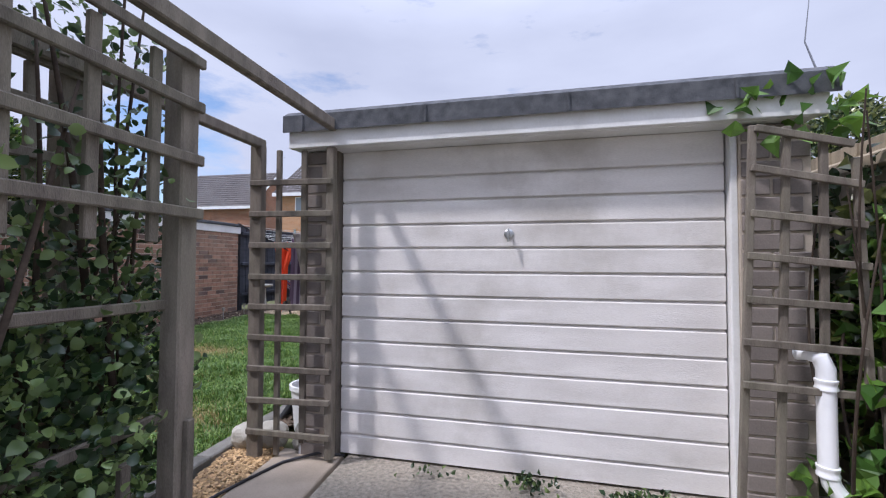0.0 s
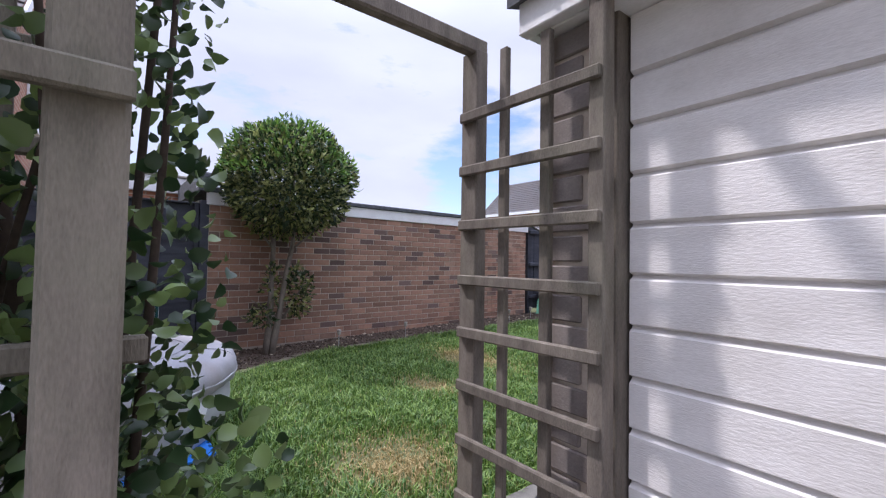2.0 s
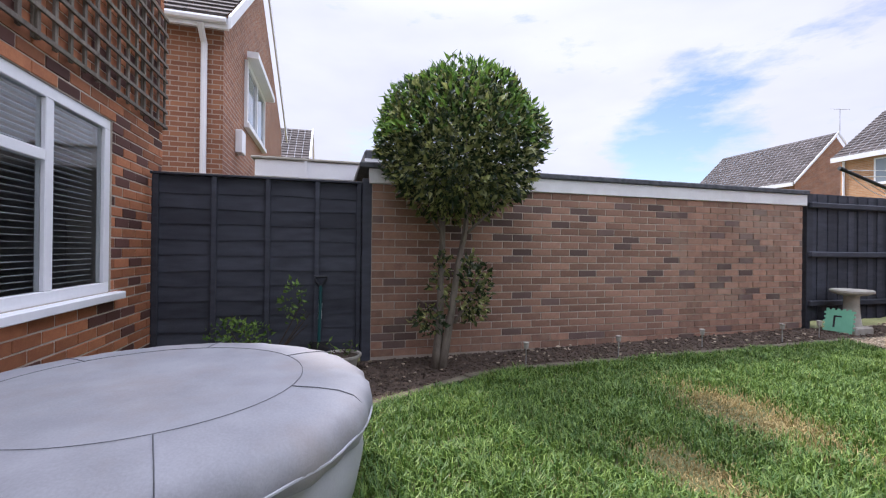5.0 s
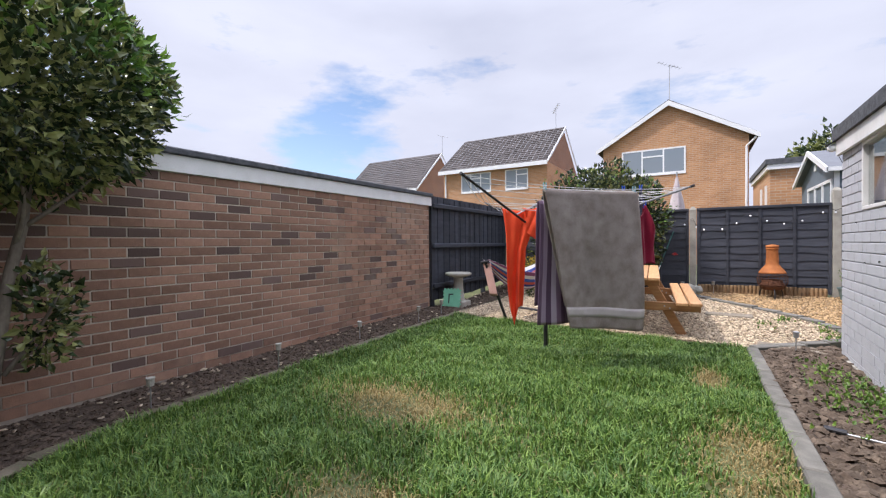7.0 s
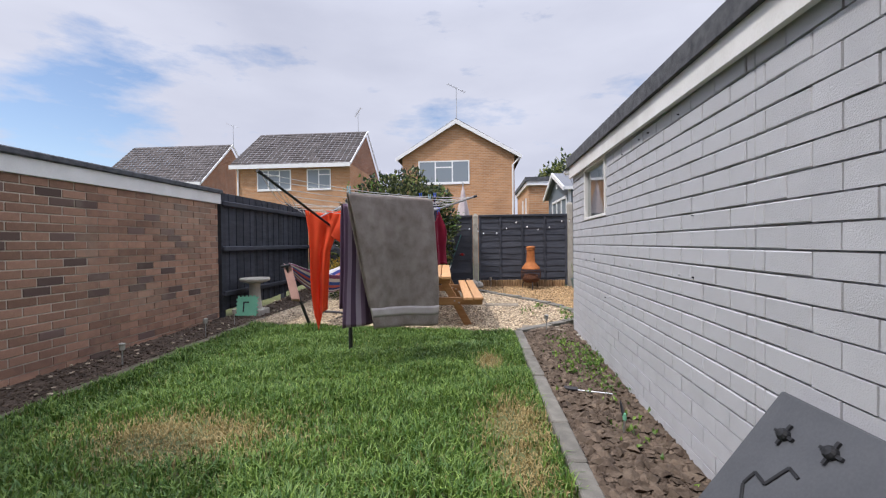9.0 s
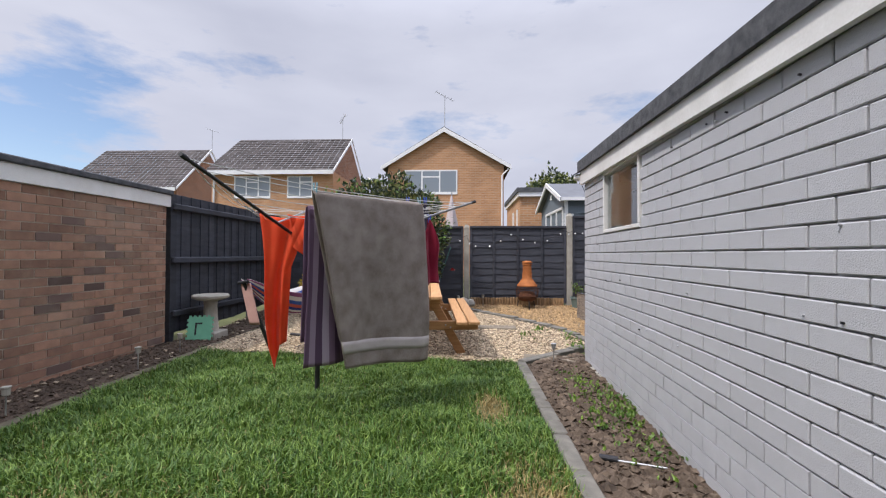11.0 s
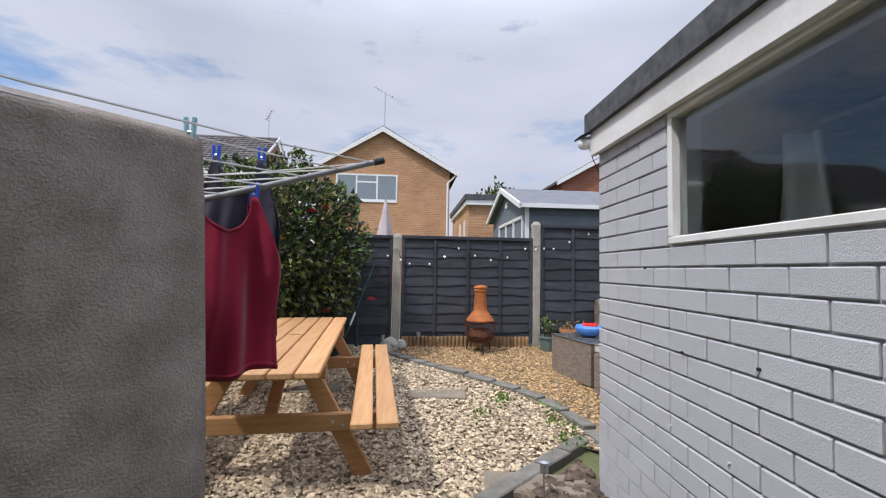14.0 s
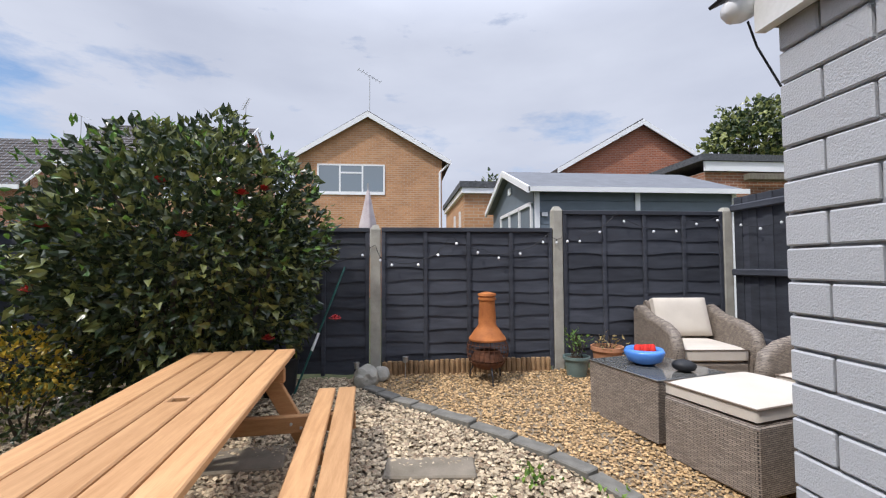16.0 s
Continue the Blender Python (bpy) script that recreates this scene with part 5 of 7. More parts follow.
for y in (-0.72, 0.72):
    wood("table_bearer", -0.32, 0.32, y - 0.022, y + 0.022, 0.555, 0.644, PINE_X)
    wood("bench_bearer", -0.735, 0.735, y - 0.068, y - 0.024, 0.275, 0.374, PINE_X)
    for s in (-1, 1):
        gg = Geo()
        gg.m = TM
        gg.bar((s * 0.20, y, 0.64), (s * 0.56, y, -0.02), 0.042, 0.095, 0.004, (1, 0, 0.5))
        part("leg", gg, PINE_X, picnic)
        for xx in (0.40, 0.46):
            gb = Geo()
            gb.m = TM
            gb.lathe([(0.009, 0), (0.009, 0.006), (0.0, 0.008)], (s * xx * 0.92, y - 0.068, 0.33 - (xx - 0.4) * 0.4), 8, Matrix.Rotation(radians(90), 3, "X"))
            part("bolt", gb, STEEL, picnic)
    gg = Geo()
    gg.m = TM
    gg.bar((0, y - math.copysign(0.03, y), 0.30), (0, y * 0.25, 0.63), 0.07, 0.035, 0.004)
    part("brace", gg, PINE_X, picnic)

for name, (x0, x1, y0, y1), turn in (("stepping_slab", (-0.22, 0.22, -0.16, 0.16), (-3.72, 10.3)), ("stepping_slab", (-0.27, 0.27, -0.12, 0.12), (-2.62, 10.1)), ("stepping_slab", (-0.25, 0.25, -0.14, 0.14), (-4.5, 8.9)), ("stepping_slab", (-0.3, 0.3, -0.11, 0.11), (-2.15, 8.62))):
    gz = ground_z(*turn)
    ob = solid(name, Geo().box(x0, x1, y0, y1, -0.03, 0.016, 0.01), SLAB_DIRTY, "dirty stone slab lying in the gravel", "slab", group="stepping slabs")
    ob.matrix_basis = pose(turn[0], turn[1], gz, 1, 0, random.uniform(-14, 6))


# ---- rotary clothes dryer with washing ----
RX, RY = -4.28, 7.29
dryer = thing("rotary_dryer", "rotary clothes dryer with raised arms and white lines", "clothes dryer", (RX, RY, 0))
part("pole", Geo().tube([(RX, RY, -0.05), (RX, RY, 1.55)], 0.02, 12), DARK_METAL, dryer, smooth="edges")
part("hub", Geo().lathe([(0.02, 1.10), (0.045, 1.11), (0.05, 1.15), (0.045, 1.19), (0.02, 1.2)], (RX, RY, 0), 16), BLACK, dryer)
part("upper_hub", Geo().lathe([(0.02, 1.48), (0.035, 1.49), (0.035, 1.55), (0.015, 1.57)], (RX, RY, 0), 12), BLACK, dryer)
ARM_GREY = surface("grey_coated_tube", (0.25, 0.25, 0.245), (0.17, 0.17, 0.168), 0.45, 12, 120, 0.1, 0.001, metal=0.4)
ARMS = [radians(a) for a in (261, 21, 141)]
AL = 1.35


def arm_at(k, f):
    a = ARMS[k % 3]
    return Vector((RX + AL * f * math.cos(a), RY + AL * f * math.sin(a), 1.15 + 0.465 * f))


for k in range(3):
    arm = part("arm", Geo().tube([arm_at(k, 0.03), arm_at(k, 1.0)], 0.0105, 10), DARK_METAL if k != 1 else ARM_GREY, dryer, smooth="edges")
    part("end_cap", Geo().tube([arm_at(k, 0.985), arm_at(k, 1.012)], 0.013, 10), BLACK, arm)
    part("strut", Geo().tube([(RX, RY, 1.52), arm_at(k, 0.42)], 0.006, 6), STEEL, dryer)
for k in range(3):
    for f in (0.54, 0.63, 0.72, 0.81, 0.90, 0.985):
        a, b = arm_at(k, f), arm_at(k + 1, f)
        sag = 0.03 + 0.03 * (f > 0.9)
        part("line", Geo().tube([a.lerp(b, t) - Vector((0, 0, sag * 4 * t * (1 - t))) for t in (0, 0.2, 0.4, 0.6, 0.8, 1)], 0.0028, 5), WASH_LINE, dryer)


def line_point(k, f, s):
    p = arm_at(k, f).lerp(arm_at(k + 1, f), s)
    return p - Vector((0, 0, (0.03 + 0.03 * (f > 0.9)) * 4 * s * (1 - s)))


def hung(name, a, b, drop_a, drop_b, material, label, category, folds, amp, seed, back=0.35, flare=0.0, shift=0.0):
    """A cloth folded over a line from a to b, hanging down on both sides."""
    a, b = Vector(a), Vector(b)
    d = (b - a).normalized()
    out = Vector((d.y, -d.x, 0)).normalized()

    def at(u, v):
        drop = drop_a + (drop_b - drop_a) * u
        top = a.lerp(b, u) + Vector((0, 0, 0.008))
        side, t = (1, (v - back) / (1 - back)) if v > back else (-1, (back - v) / back)
        length = drop if side > 0 else drop * 0.85
        f = math.sin(u * folds * 2 * math.pi + seed) * 0.7 + math.sin(u * folds * 4.3 + seed * 2 + t * 2) * 0.4 + 0.9 * noise.noise(Vector((u * 2.6 + t * 1.4, t * 1.3, seed))) + 0.35 * noise.noise(Vector((u * 7 + t * 3, t * 3, seed)))
        o = side * (0.010 + 0.02 * min(1, t * 6)) + amp * f * (0.15 + 0.85 * t) * (1 if side > 0 else 0.5)
        x = flare * t * (u - 0.5) + shift * t + 0.015 * t * math.sin(u * 5 + seed)
        zz = -length * t + 0.004 * math.sin(u * 11 + seed) * t
        return top + out * o + d * x + Vector((0, 0, zz))

    gg = Geo().sheet(at, 56, 72)
    return at, gg


def peg(p, name="clothes_peg", material=None, label="bright blue plastic clothes peg on the line"):
    e = thing(name, label, "clothes peg", p, "clothes pegs")
    p = Vector(p)
    for s in (-1, 1):
        part("jaw", Geo().bar(p + Vector((s * 0.006, 0, -0.03)), p + Vector((s * 0.011, 0, 0.05)), 0.010, 0.014, 0.003, (0, 1, 0)), material, e)
    part("spring", Geo().tube([p + Vector((-0.012, 0, 0.01)), p + Vector((0.012, 0, 0.01))], 0.005, 8), STEEL, e)


PEG_BLUE = surface("blue_plastic", (0.02, 0.09, 0.55), (0.012, 0.06, 0.40), 0.35, 8, 60, 0.03, 0.001, spec=0.5)
PEG_CLEAR = surface("pale_blue_plastic", (0.25, 0.42, 0.46), (0.18, 0.33, 0.37), 0.2, 8, 60, 0.03, 0.001, spec=0.6)
TOWEL_GREY = surface("grey_towelling", (0.43, 0.375, 0.335), (0.24, 0.20, 0.172), 1.0, 9, 170, 1.0, 0.014, sheen=0.08, spec=0.1)
TOWEL_BAND = surface("grey_towel_band", (0.44, 0.40, 0.38), (0.34, 0.31, 0.29), 0.9, 7, 200, 0.3, 0.002, spec=0.1)
ORANGE_CLOTH = surface("orange_cloth", (0.90, 0.125, 0.04), (0.80, 0.09, 0.03), 0.8, 5, 200, 0.2, 0.002, sheen=0.2, spec=0.15)
RED_CLOTH = surface("dark_red_jersey", (0.30, 0.016, 0.045), (0.20, 0.010, 0.03), 0.85, 6, 220, 0.2, 0.002, sheen=0.2, spec=0.15)
NAVY_CLOTH = surface("dark_navy_jersey", (0.040, 0.037, 0.058), (0.024, 0.022, 0.036), 0.85, 6, 220, 0.2, 0.002, sheen=0.2, spec=0.15)
BRIGHT_RED = surface("bright_red_cloth", (0.6, 0.03, 0.02), (0.45, 0.02, 0.015), 0.85, 6, 220, 0.2, 0.002)


def stripes(name, colours, axis, width):
    m, n, l, b = make(name)
    co = n.new("ShaderNodeTexCoord")
    sep = n.new("ShaderNodeSeparateXYZ")
    l.new(co.outputs["UV"], sep.inputs[0])
    mul, fr = n.new("ShaderNodeMath"), n.new("ShaderNodeMath")
    mul.operation, fr.operation = "MULTIPLY", "FRACT"
    mul.inputs[1].default_value = width
    l.new(sep.outputs[axis], mul.inputs[0])
    l.new(mul.outputs[0], fr.inputs[0])
    r = n.new("ShaderNodeValToRGB")
    r.color_ramp.interpolation = "CONSTANT"
    while len(r.color_ramp.elements) < len(colours):
        r.color_ramp.elements.new(0.5)
    for k, (e, c) in enumerate(zip(r.color_ramp.elements, colours)):
        e.position, e.color = k / len(colours), (*c, 1)
    l.new(fr.outputs[0], r.inputs[0])
    l.new(r.outputs[0], b.inputs["Base Color"])
    no, bp = n.new("ShaderNodeTexNoise"), n.new("ShaderNodeBump")
    no.inputs["Scale"].default_value = 220
    l.new(co.outputs["Object"], no.inputs["Vector"])
    bp.inputs["Strength"].default_value, bp.inputs["Distance"].default_value = 0.6, 0.004
    l.new(no.outputs["Fac"], bp.inputs["Height"])
    l.new(bp.outputs[0], b.inputs["Normal"])
    b.inputs["Roughness"].default_value = 0.95
    return m


STRIPED = stripes("purple_striped_towelling", [(0.20, 0.13, 0.20), (0.42, 0.33, 0.42), (0.13, 0.08, 0.13), (0.50, 0.42, 0.50), (0.26, 0.17, 0.25), (0.12, 0.07, 0.12)], 0, 3.0)
HAMMOCK = stripes("striped_hammock_cotton", [(0.62, 0.60, 0.58), (0.05, 0.08, 0.30), (0.60, 0.16, 0.12), (0.08, 0.16, 0.45), (0.70, 0.66, 0.62), (0.25, 0.08, 0.16)], 1, 3.0)


def uv_sheet(name, at, nu, nv, material, thick, smooth=True):
    me_g = Geo().sheet(at, nu, nv)
    me = me_g.data(name, material, smooth, fix=False)
    uv = me.uv_layers.new(name="weave")
    co = np.array([(i / nu, j / nv) for j in range(nv + 1) for i in range(nu + 1)])
    idx = np.zeros(len(me.loops), dtype=np.int32)
    me.loops.foreach_get("vertex_index", idx)
    uv.data.foreach_set("uv", co[idx].astype(np.float32).ravel())
    ob = new(name, me)
    thicken(ob, thick)
    return ob


for cloth_material, share in ((TOWEL_GREY, 0.35), (ORANGE_CLOTH, 0.4), (STRIPED, 0.35), (RED_CLOTH, 0.3), (NAVY_CLOTH, 0.2), (HAMMOCK, 0.3)):
    thin_cloth(cloth_material, share)

# big grey towel over the outer line
at, _ = hung("t", line_point(0, 0.90, 0.30) - Vector((0, 0, 0.012)), line_point(0, 0.90, 0.765), 1.17, 1.25, TOWEL_GREY, "", "", 1.15, 0.05, 1.3, flare=-0.19, shift=0.115)
towel = uv_sheet("bath_towel", at, 56, 80, TOWEL_GREY, 0.008)
tagged(towel, "large grey brown terry towel folded over the line", "towel")
band = Geo()
band.sheet(lambda u, v: at(u, 0.90 + v * 0.045) + Vector(((line_point(0, 0.90, 1) - line_point(0, 0.90, 0)).normalized().y, -(line_point(0, 0.90, 1) - line_point(0, 0.90, 0)).normalized().x, 0)) * 0.006, 56, 3)
bo = new("woven_band", band.data("woven_band", TOWEL_BAND, True, False))
bo.parent = towel
thicken(bo, 0.003)
peg(line_point(0, 0.90, 0.31), material=PEG_CLEAR, label="clear plastic clothes peg holding the towel")
peg(line_point(0, 0.90, 0.755), material=PEG_CLEAR, label="clear plastic clothes peg holding the towel")

at2, _ = hung("t", line_point(0, 0.72, 0.27), line_point(0, 0.72, 0.70), 1.08, 1.08, STRIPED, "", "", 2.5, 0.03, 4.1)
tagged(uv_sheet("striped_towel", at2, 40, 50, STRIPED, 0.006), "purple striped towel hanging behind the grey one", "towel")

# orange cloth caught over the lines beside an arm
oa, ob_ = Vector((-4.56, 6.84, 1.42)), Vector((-4.16, 6.98, 1.40))


def orange_at(u, v):
    """Nearly straight outer edge, a narrowing inner edge and a low pointed corner."""
    outer = 0.015 + 0.075 * v + 0.012 * math.sin(v * 6)
    inner = 0.36 - 0.11 * min(1.0, v / 0.4) - 0.05 * v
    along = (ob_ - oa).normalized()
    length = 0.95 + 0.16 * max(0.0, 1 - abs(u - 0.3) / 0.3) - 0.05 * u
    fold = 0.020 * math.sin(u * 8 + v * 2) * (0.4 + v) + 0.010 * math.sin(u * 17 + 1 + v * 3) + 0.02 * math.sin(v * 3.5 + u)
    return oa + along * (outer + (inner - outer) * u) + Vector((0.4 * fold, -fold, -v * length - 0.02 * math.sin(u * 3.1) * (1 - v)))


cloth = uv_sheet("orange_cloth", orange_at, 30, 50, ORANGE_CLOTH, 0.004)
tagged(cloth, "bright orange cloth hanging twisted from the lines", "washing")
fl = Geo().sheet(lambda u, v: oa.lerp(ob_, 0.5 + 0.62 * u) + Vector((0.02 * math.sin(v * 4 + u * 3), -0.035 + 0.03 * math.sin(u * 6 + v * 2), 0.01 - v * (0.16 + 0.26 * u) - 0.012 * math.sin(u * 8))), 18, 18)
fo = new("loose_fold", fl.data("loose_fold", ORANGE_CLOTH, True, False))
fo.parent = cloth
thicken(fo, 0.004)


def vest(name, p, turn, w, h, material, label, seed):
    """A sleeveless top hung upside by its shoulder straps: two straps, scooped neck, flared body."""
    m = pose(*p, 0, 0, turn)

    def layer(s):
        def f(u, v):
            x = (u - 0.5)
            neck = 0.30 * h if s > 0 else 0.2 * h
            top = -neck * max(0, 1 - (x / 0.30) ** 2) ** 0.5 if abs(x) < 0.30 else 0.0
            arm = 0.0 if abs(x) <= 0.40 else (abs(x) - 0.40) / 0.10
            ztop = top - arm * 0.34 * h
            zz = ztop + v * (-h + 0.01 * math.sin(u * 9 + seed) - ztop)
            fullness = 0.72 + 0.28 * min(1, -zz / (0.4 * h))
            y = s * (0.012 + 0.03 * min(1, -zz / h)) + (0.018 * math.sin(u * 11 + seed + zz * 3) + 0.012 * math.sin(u * 23 + seed * 3 - zz * 5) + 0.03 * noise.noise(Vector((u * 3 + seed, zz * 4, s)))) * min(1, -zz / (0.35 * h))
            return m @ Vector((x * w * fullness, y, zz))
        return f

    gg = Geo().sheet(layer(-1), 36, 30).sheet(layer(1), 36, 30)
    o = tagged(new(name, gg.data(name, material, True, False)), label, "washing")
    thicken(o, 0.003)
    for nm, va, vb in (("hem", 0.955, 0.985), ("neckband", 0.0, 0.02)):
        gg = Geo()
        for s in (-1, 1):
            f = layer(s)
            gg.sheet(lambda u, v: f(u * 0.56 + 0.22 if nm == "neckband" else u, va + v * (vb - va)) + (m.to_3x3() @ Vector((0, s * 0.004, 0))), 30, 2)
        piece = new(nm, gg.data(nm, material, True, False))
        piece.parent = o
        thicken(piece, 0.003)
    for s in (-0.36, 0.36):
        q = m @ Vector((s * w * 0.72, 0, 0.0))
        peg(q, material=PEG_BLUE)
    return o


vest("red_vest", (-3.475, 7.565, 1.44), 42, 0.33, 0.56, RED_CLOTH, "dark red sleeveless top pegged to the line", 0.4)
vest("navy_vest", (-3.55, 7.84, 1.62), 5, 0.31, 0.66, NAVY_CLOTH, "dark navy sleeveless top pegged to the line", 1.7)
sock, _ = hung("s", (-3.70, 7.46, 1.37), (-3.62, 7.55, 1.37), 0.32, 0.30, BRIGHT_RED, "", "", 1, 0.01, 2)
tagged(uv_sheet("red_cloth", sock, 12, 20, BRIGHT_RED, 0.004), "small bright red cloth on the line", "washing")
for s in (0.15, 0.55):
    peg(line_point(1, 0.61, s), material=PEG_BLUE)
peg(line_point(1, 0.7, 0.2), material=PEG_BLUE)

# ---- hammock ----
ham = thing("hammock", "striped cotton hammock on a dark tubular stand", "hammock", (-5.0, 8.8, 0))
pa, pb = Vector((-5.33, 8.12, 0.84)), Vector((-4.78, 9.55, 0.88))
part("base_bar", Geo().tube([(-5.18, 8.3, 0.035), (-4.88, 9.35, 0.06)], 0.022, 10), DARK_METAL, ham)
for p, f, s in ((pa, Vector((-5.15, 8.4, 0.04)), 1), (pb, Vector((-4.93, 9.25, 0.08)), -1)):
    part("upright", Geo().tube([f, f.lerp(p, 0.5) + Vector((0, 0.02 * s, -0.02)), p], 0.02, 10), DARK_METAL, ham)
    part("foot", Geo().tube([f + Vector((-0.45, 0.16, 0.0)), f + Vector((0.45, -0.16, 0.0))], 0.022, 10), DARK_METAL, ham)
    part("hook", Geo().tube([p + Vector((-0.07, 0.02, 0.0)), p + Vector((0.05, -0.02, 0.02))], 0.016, 8), BLACK, ham)


def ham_at(u, v):
    t = v
    c = pa.lerp(pb, t) - Vector((0, 0, 0.42 * 4 * t * (1 - t)))
    w = 0.09 + 0.42 * math.sin(math.pi * t) ** 0.8
    side_v = Vector((0.93, -0.36, 0))
    return c + side_v * (u - 0.5) * w + Vector((0, 0, 0.5 * w * (2 * u - 1) ** 2))


hb = uv_sheet("bed", lambda u, v: ham_at(v, u), 44, 14, HAMMOCK, 0.004)
hb.parent = ham
hb.matrix_parent_inverse = Matrix.Translation(ham.location).inverted()
tow = uv_sheet("draped_cloth", lambda u, v: pa + Vector((0.02 + 0.10 * v + 0.03 * math.sin(u * 5), -0.05 * u + 0.06 * u, -v * 0.42)) + Vector((-0.08, 0.02, 0)) * (u - 0.5), 8, 12, surface("pale_pink_cloth", (0.62, 0.38, 0.33), (0.52, 0.3, 0.26), 0.9, 8, 120, 0.2, 0.002), 0.004)
tow.parent = ham
tow.matrix_parent_inverse = Matrix.Translation(ham.location).inverted()

# ---- bird bath, foam tile, garden odds and ends ----
bath = thing("bird_bath", "grey stone bird bath on a pedestal", "bird bath", (-6.30, 9.13, 0))
part("bowl", Geo().lathe([(0.0, 0.50), (0.13, 0.505), (0.17, 0.535), (0.20, 0.54), (0.215, 0.525), (0.21, 0.50), (0.15, 0.475), (0.08, 0.46), (0, 0.46)], (-6.30, 9.13, 0.085), 28), CONC, bath, smooth="edges")
part("pedestal", Geo().lathe([(0.08, 0.46), (0.075, 0.40), (0.082, 0.25), (0.10, 0.10), (0.12, 0.08)], (-6.30, 9.13, 0.085), 20), CONC, bath, smooth="edges")
part("foot", Geo().box(-6.45, -6.15, 8.98, 9.28, 0.05, 0.17, 0.015), CONC, bath)

FOAM = surface("green_foam", (0.22, 0.55, 0.36), (0.17, 0.46, 0.30), 0.8, 8, 160, 0.3, 0.002)
BLUE_FOAM = surface("blue_foam", (0.03, 0.20, 0.62), (0.02, 0.15, 0.5), 0.8, 8, 160, 0.3, 0.002)


def foam_tile(material, m, label, size=0.30):
    out, n = [], 5
    pts = [(0, 0), (size, 0), (size, size), (0, size)]
    for k in range(4):
        a, b = Vector(pts[k]), Vector(pts[(k + 1) % 4])
        nrm = Vector(((b - a).y, -(b - a).x)).normalized() * 0.018
        for j in range(2 * n):
            p, q = a.lerp(b, j / (2 * n)), a.lerp(b, (j + 1) / (2 * n))
            off = nrm if j % 2 else Vector((0, 0))
            out += [tuple(p + off), tuple(q + off)]
    gg = Geo().prism(out, "z", 0, 0.012)
    o = solid("foam_mat", gg, material, label, "foam mat", group="foam mats")
    o.matrix_basis = m
    return o


ft = foam_tile(FOAM, pose(-6.46, 8.92, 0.095, 78, 0, 10) , "green interlocking foam tile leaning on the bird bath", 0.27)
g = Geo().box(0.08, 0.10, 0.05, 0.2, 0.0125, 0.0145).box(0.08, 0.16, 0.18, 0.2, 0.0125, 0.0145)
numb = part("printed_mark", g, DARK_METAL, ft, "dark printed line")
for k, (x, y) in enumerate(((-3.96, 2.55), (-3.80, 2.25))):
    foam_tile(BLUE_FOAM if k < 4 else FOAM, pose(x - 0.15, y - 0.15, 0.014 + 0.013 * k, 0, 0, 8 * k), "bright interlocking foam tile under the hot tub", 0.32)

for k, (x, y) in enumerate(((-6.1, 4.55), (-6.1, 5.55), (-6.12, 6.6), (-6.1, 7.7), (-6.12, 8.3), (-2.16, 8.45), (-3.2, 11.55), (-2.75, 11.7))):
    e = thing("solar_light", "small metal solar stake light in the soil", "garden light", (x, y, 0), "stake lights")
    z = ground_z(x, y)
    part("stake", Geo().tube([(x, y, z - 0.02), (x, y, z + 0.15)], 0.005, 6), STEEL, e)
    part("lamp_head", Geo().lathe([(0.006, 0.14), (0.022, 0.15), (0.024, 0.19), (0.028, 0.195), (0.028, 0.205), (0.0, 0.212)], (x, y, z), 12), STEEL if k > 4 else CONC, e)

light2 = thing("fallen_solar_light", "metal solar light lying on the soil", "garden light", (-2.33, 6.3, 0))
part("stake", Geo().tube([(-2.28, 6.28, 0.03), (-2.06, 6.2, 0.035)], 0.006, 10), STEEL, light2)
part("lamp_head", Geo().tube([(-2.37, 6.31, 0.035), (-2.28, 6.28, 0.035)], 0.017, 12), DARK_METAL, light2)
TX, TY = -2.17, 5.62
trowel = thing("garden_trowel", "green collared trowel stuck upright in the soil", "trowel", (TX, TY, 0))
part("blade", Geo().sheet(lambda u, v: (TX - 0.006 + (u - 0.5) * 0.03 * (1 - v ** 3) - 0.02 * v, TY + 0.05 * (u - 0.5) * (1 - v ** 3) + 0.008 * (2 * u - 1) ** 2, 0.125 + 0.09 * v), 6, 8), DARK_METAL, trowel, "dark steel blade", smooth=True, fix=False)
part("collar", Geo().tube([(TX, TY, 0.095), (TX - 0.004, TY, 0.13)], 0.011, 8), FOAM, trowel)
part("stem", Geo().tube([(TX, TY, -0.02), (TX - 0.005, TY, 0.05), (TX, TY, 0.10)], 0.006, 6), STEEL, trowel)

spade = thing("garden_spade", "long spade with a green handle leaning on the gate", "spade", (-6.55, 2.7, 0))
part("shaft", Geo().tube([(-6.53, 2.70, 0.20), (-6.60, 2.71, 0.72)], 0.015, 8), surface("dark_green_metal", (0.01, 0.07, 0.07), (0.008, 0.05, 0.05), 0.4, 8, 60, 0.05, 0.001), spade)
part("label_band", Geo().tube([(-6.567, 2.705, 0.42), (-6.585, 2.707, 0.56)], 0.017, 8), UPVC, spade, "white band")
part("grip", Geo().tube([(-6.60, 2.71, 0.70), (-6.605, 2.66, 0.77), (-6.61, 2.65, 0.80), (-6.61, 2.77, 0.80), (-6.605, 2.76, 0.77), (-6.60, 2.71, 0.70)], 0.012, 8), BLACK, spade)
part("blade", Geo().sheet(lambda u, v: (-6.53 + 0.02 * math.cos((u - 0.5) * 2.6), 2.70 + (u - 0.5) * 0.17, 0.22 - v * 0.24), 8, 4), DARK_METAL, spade)

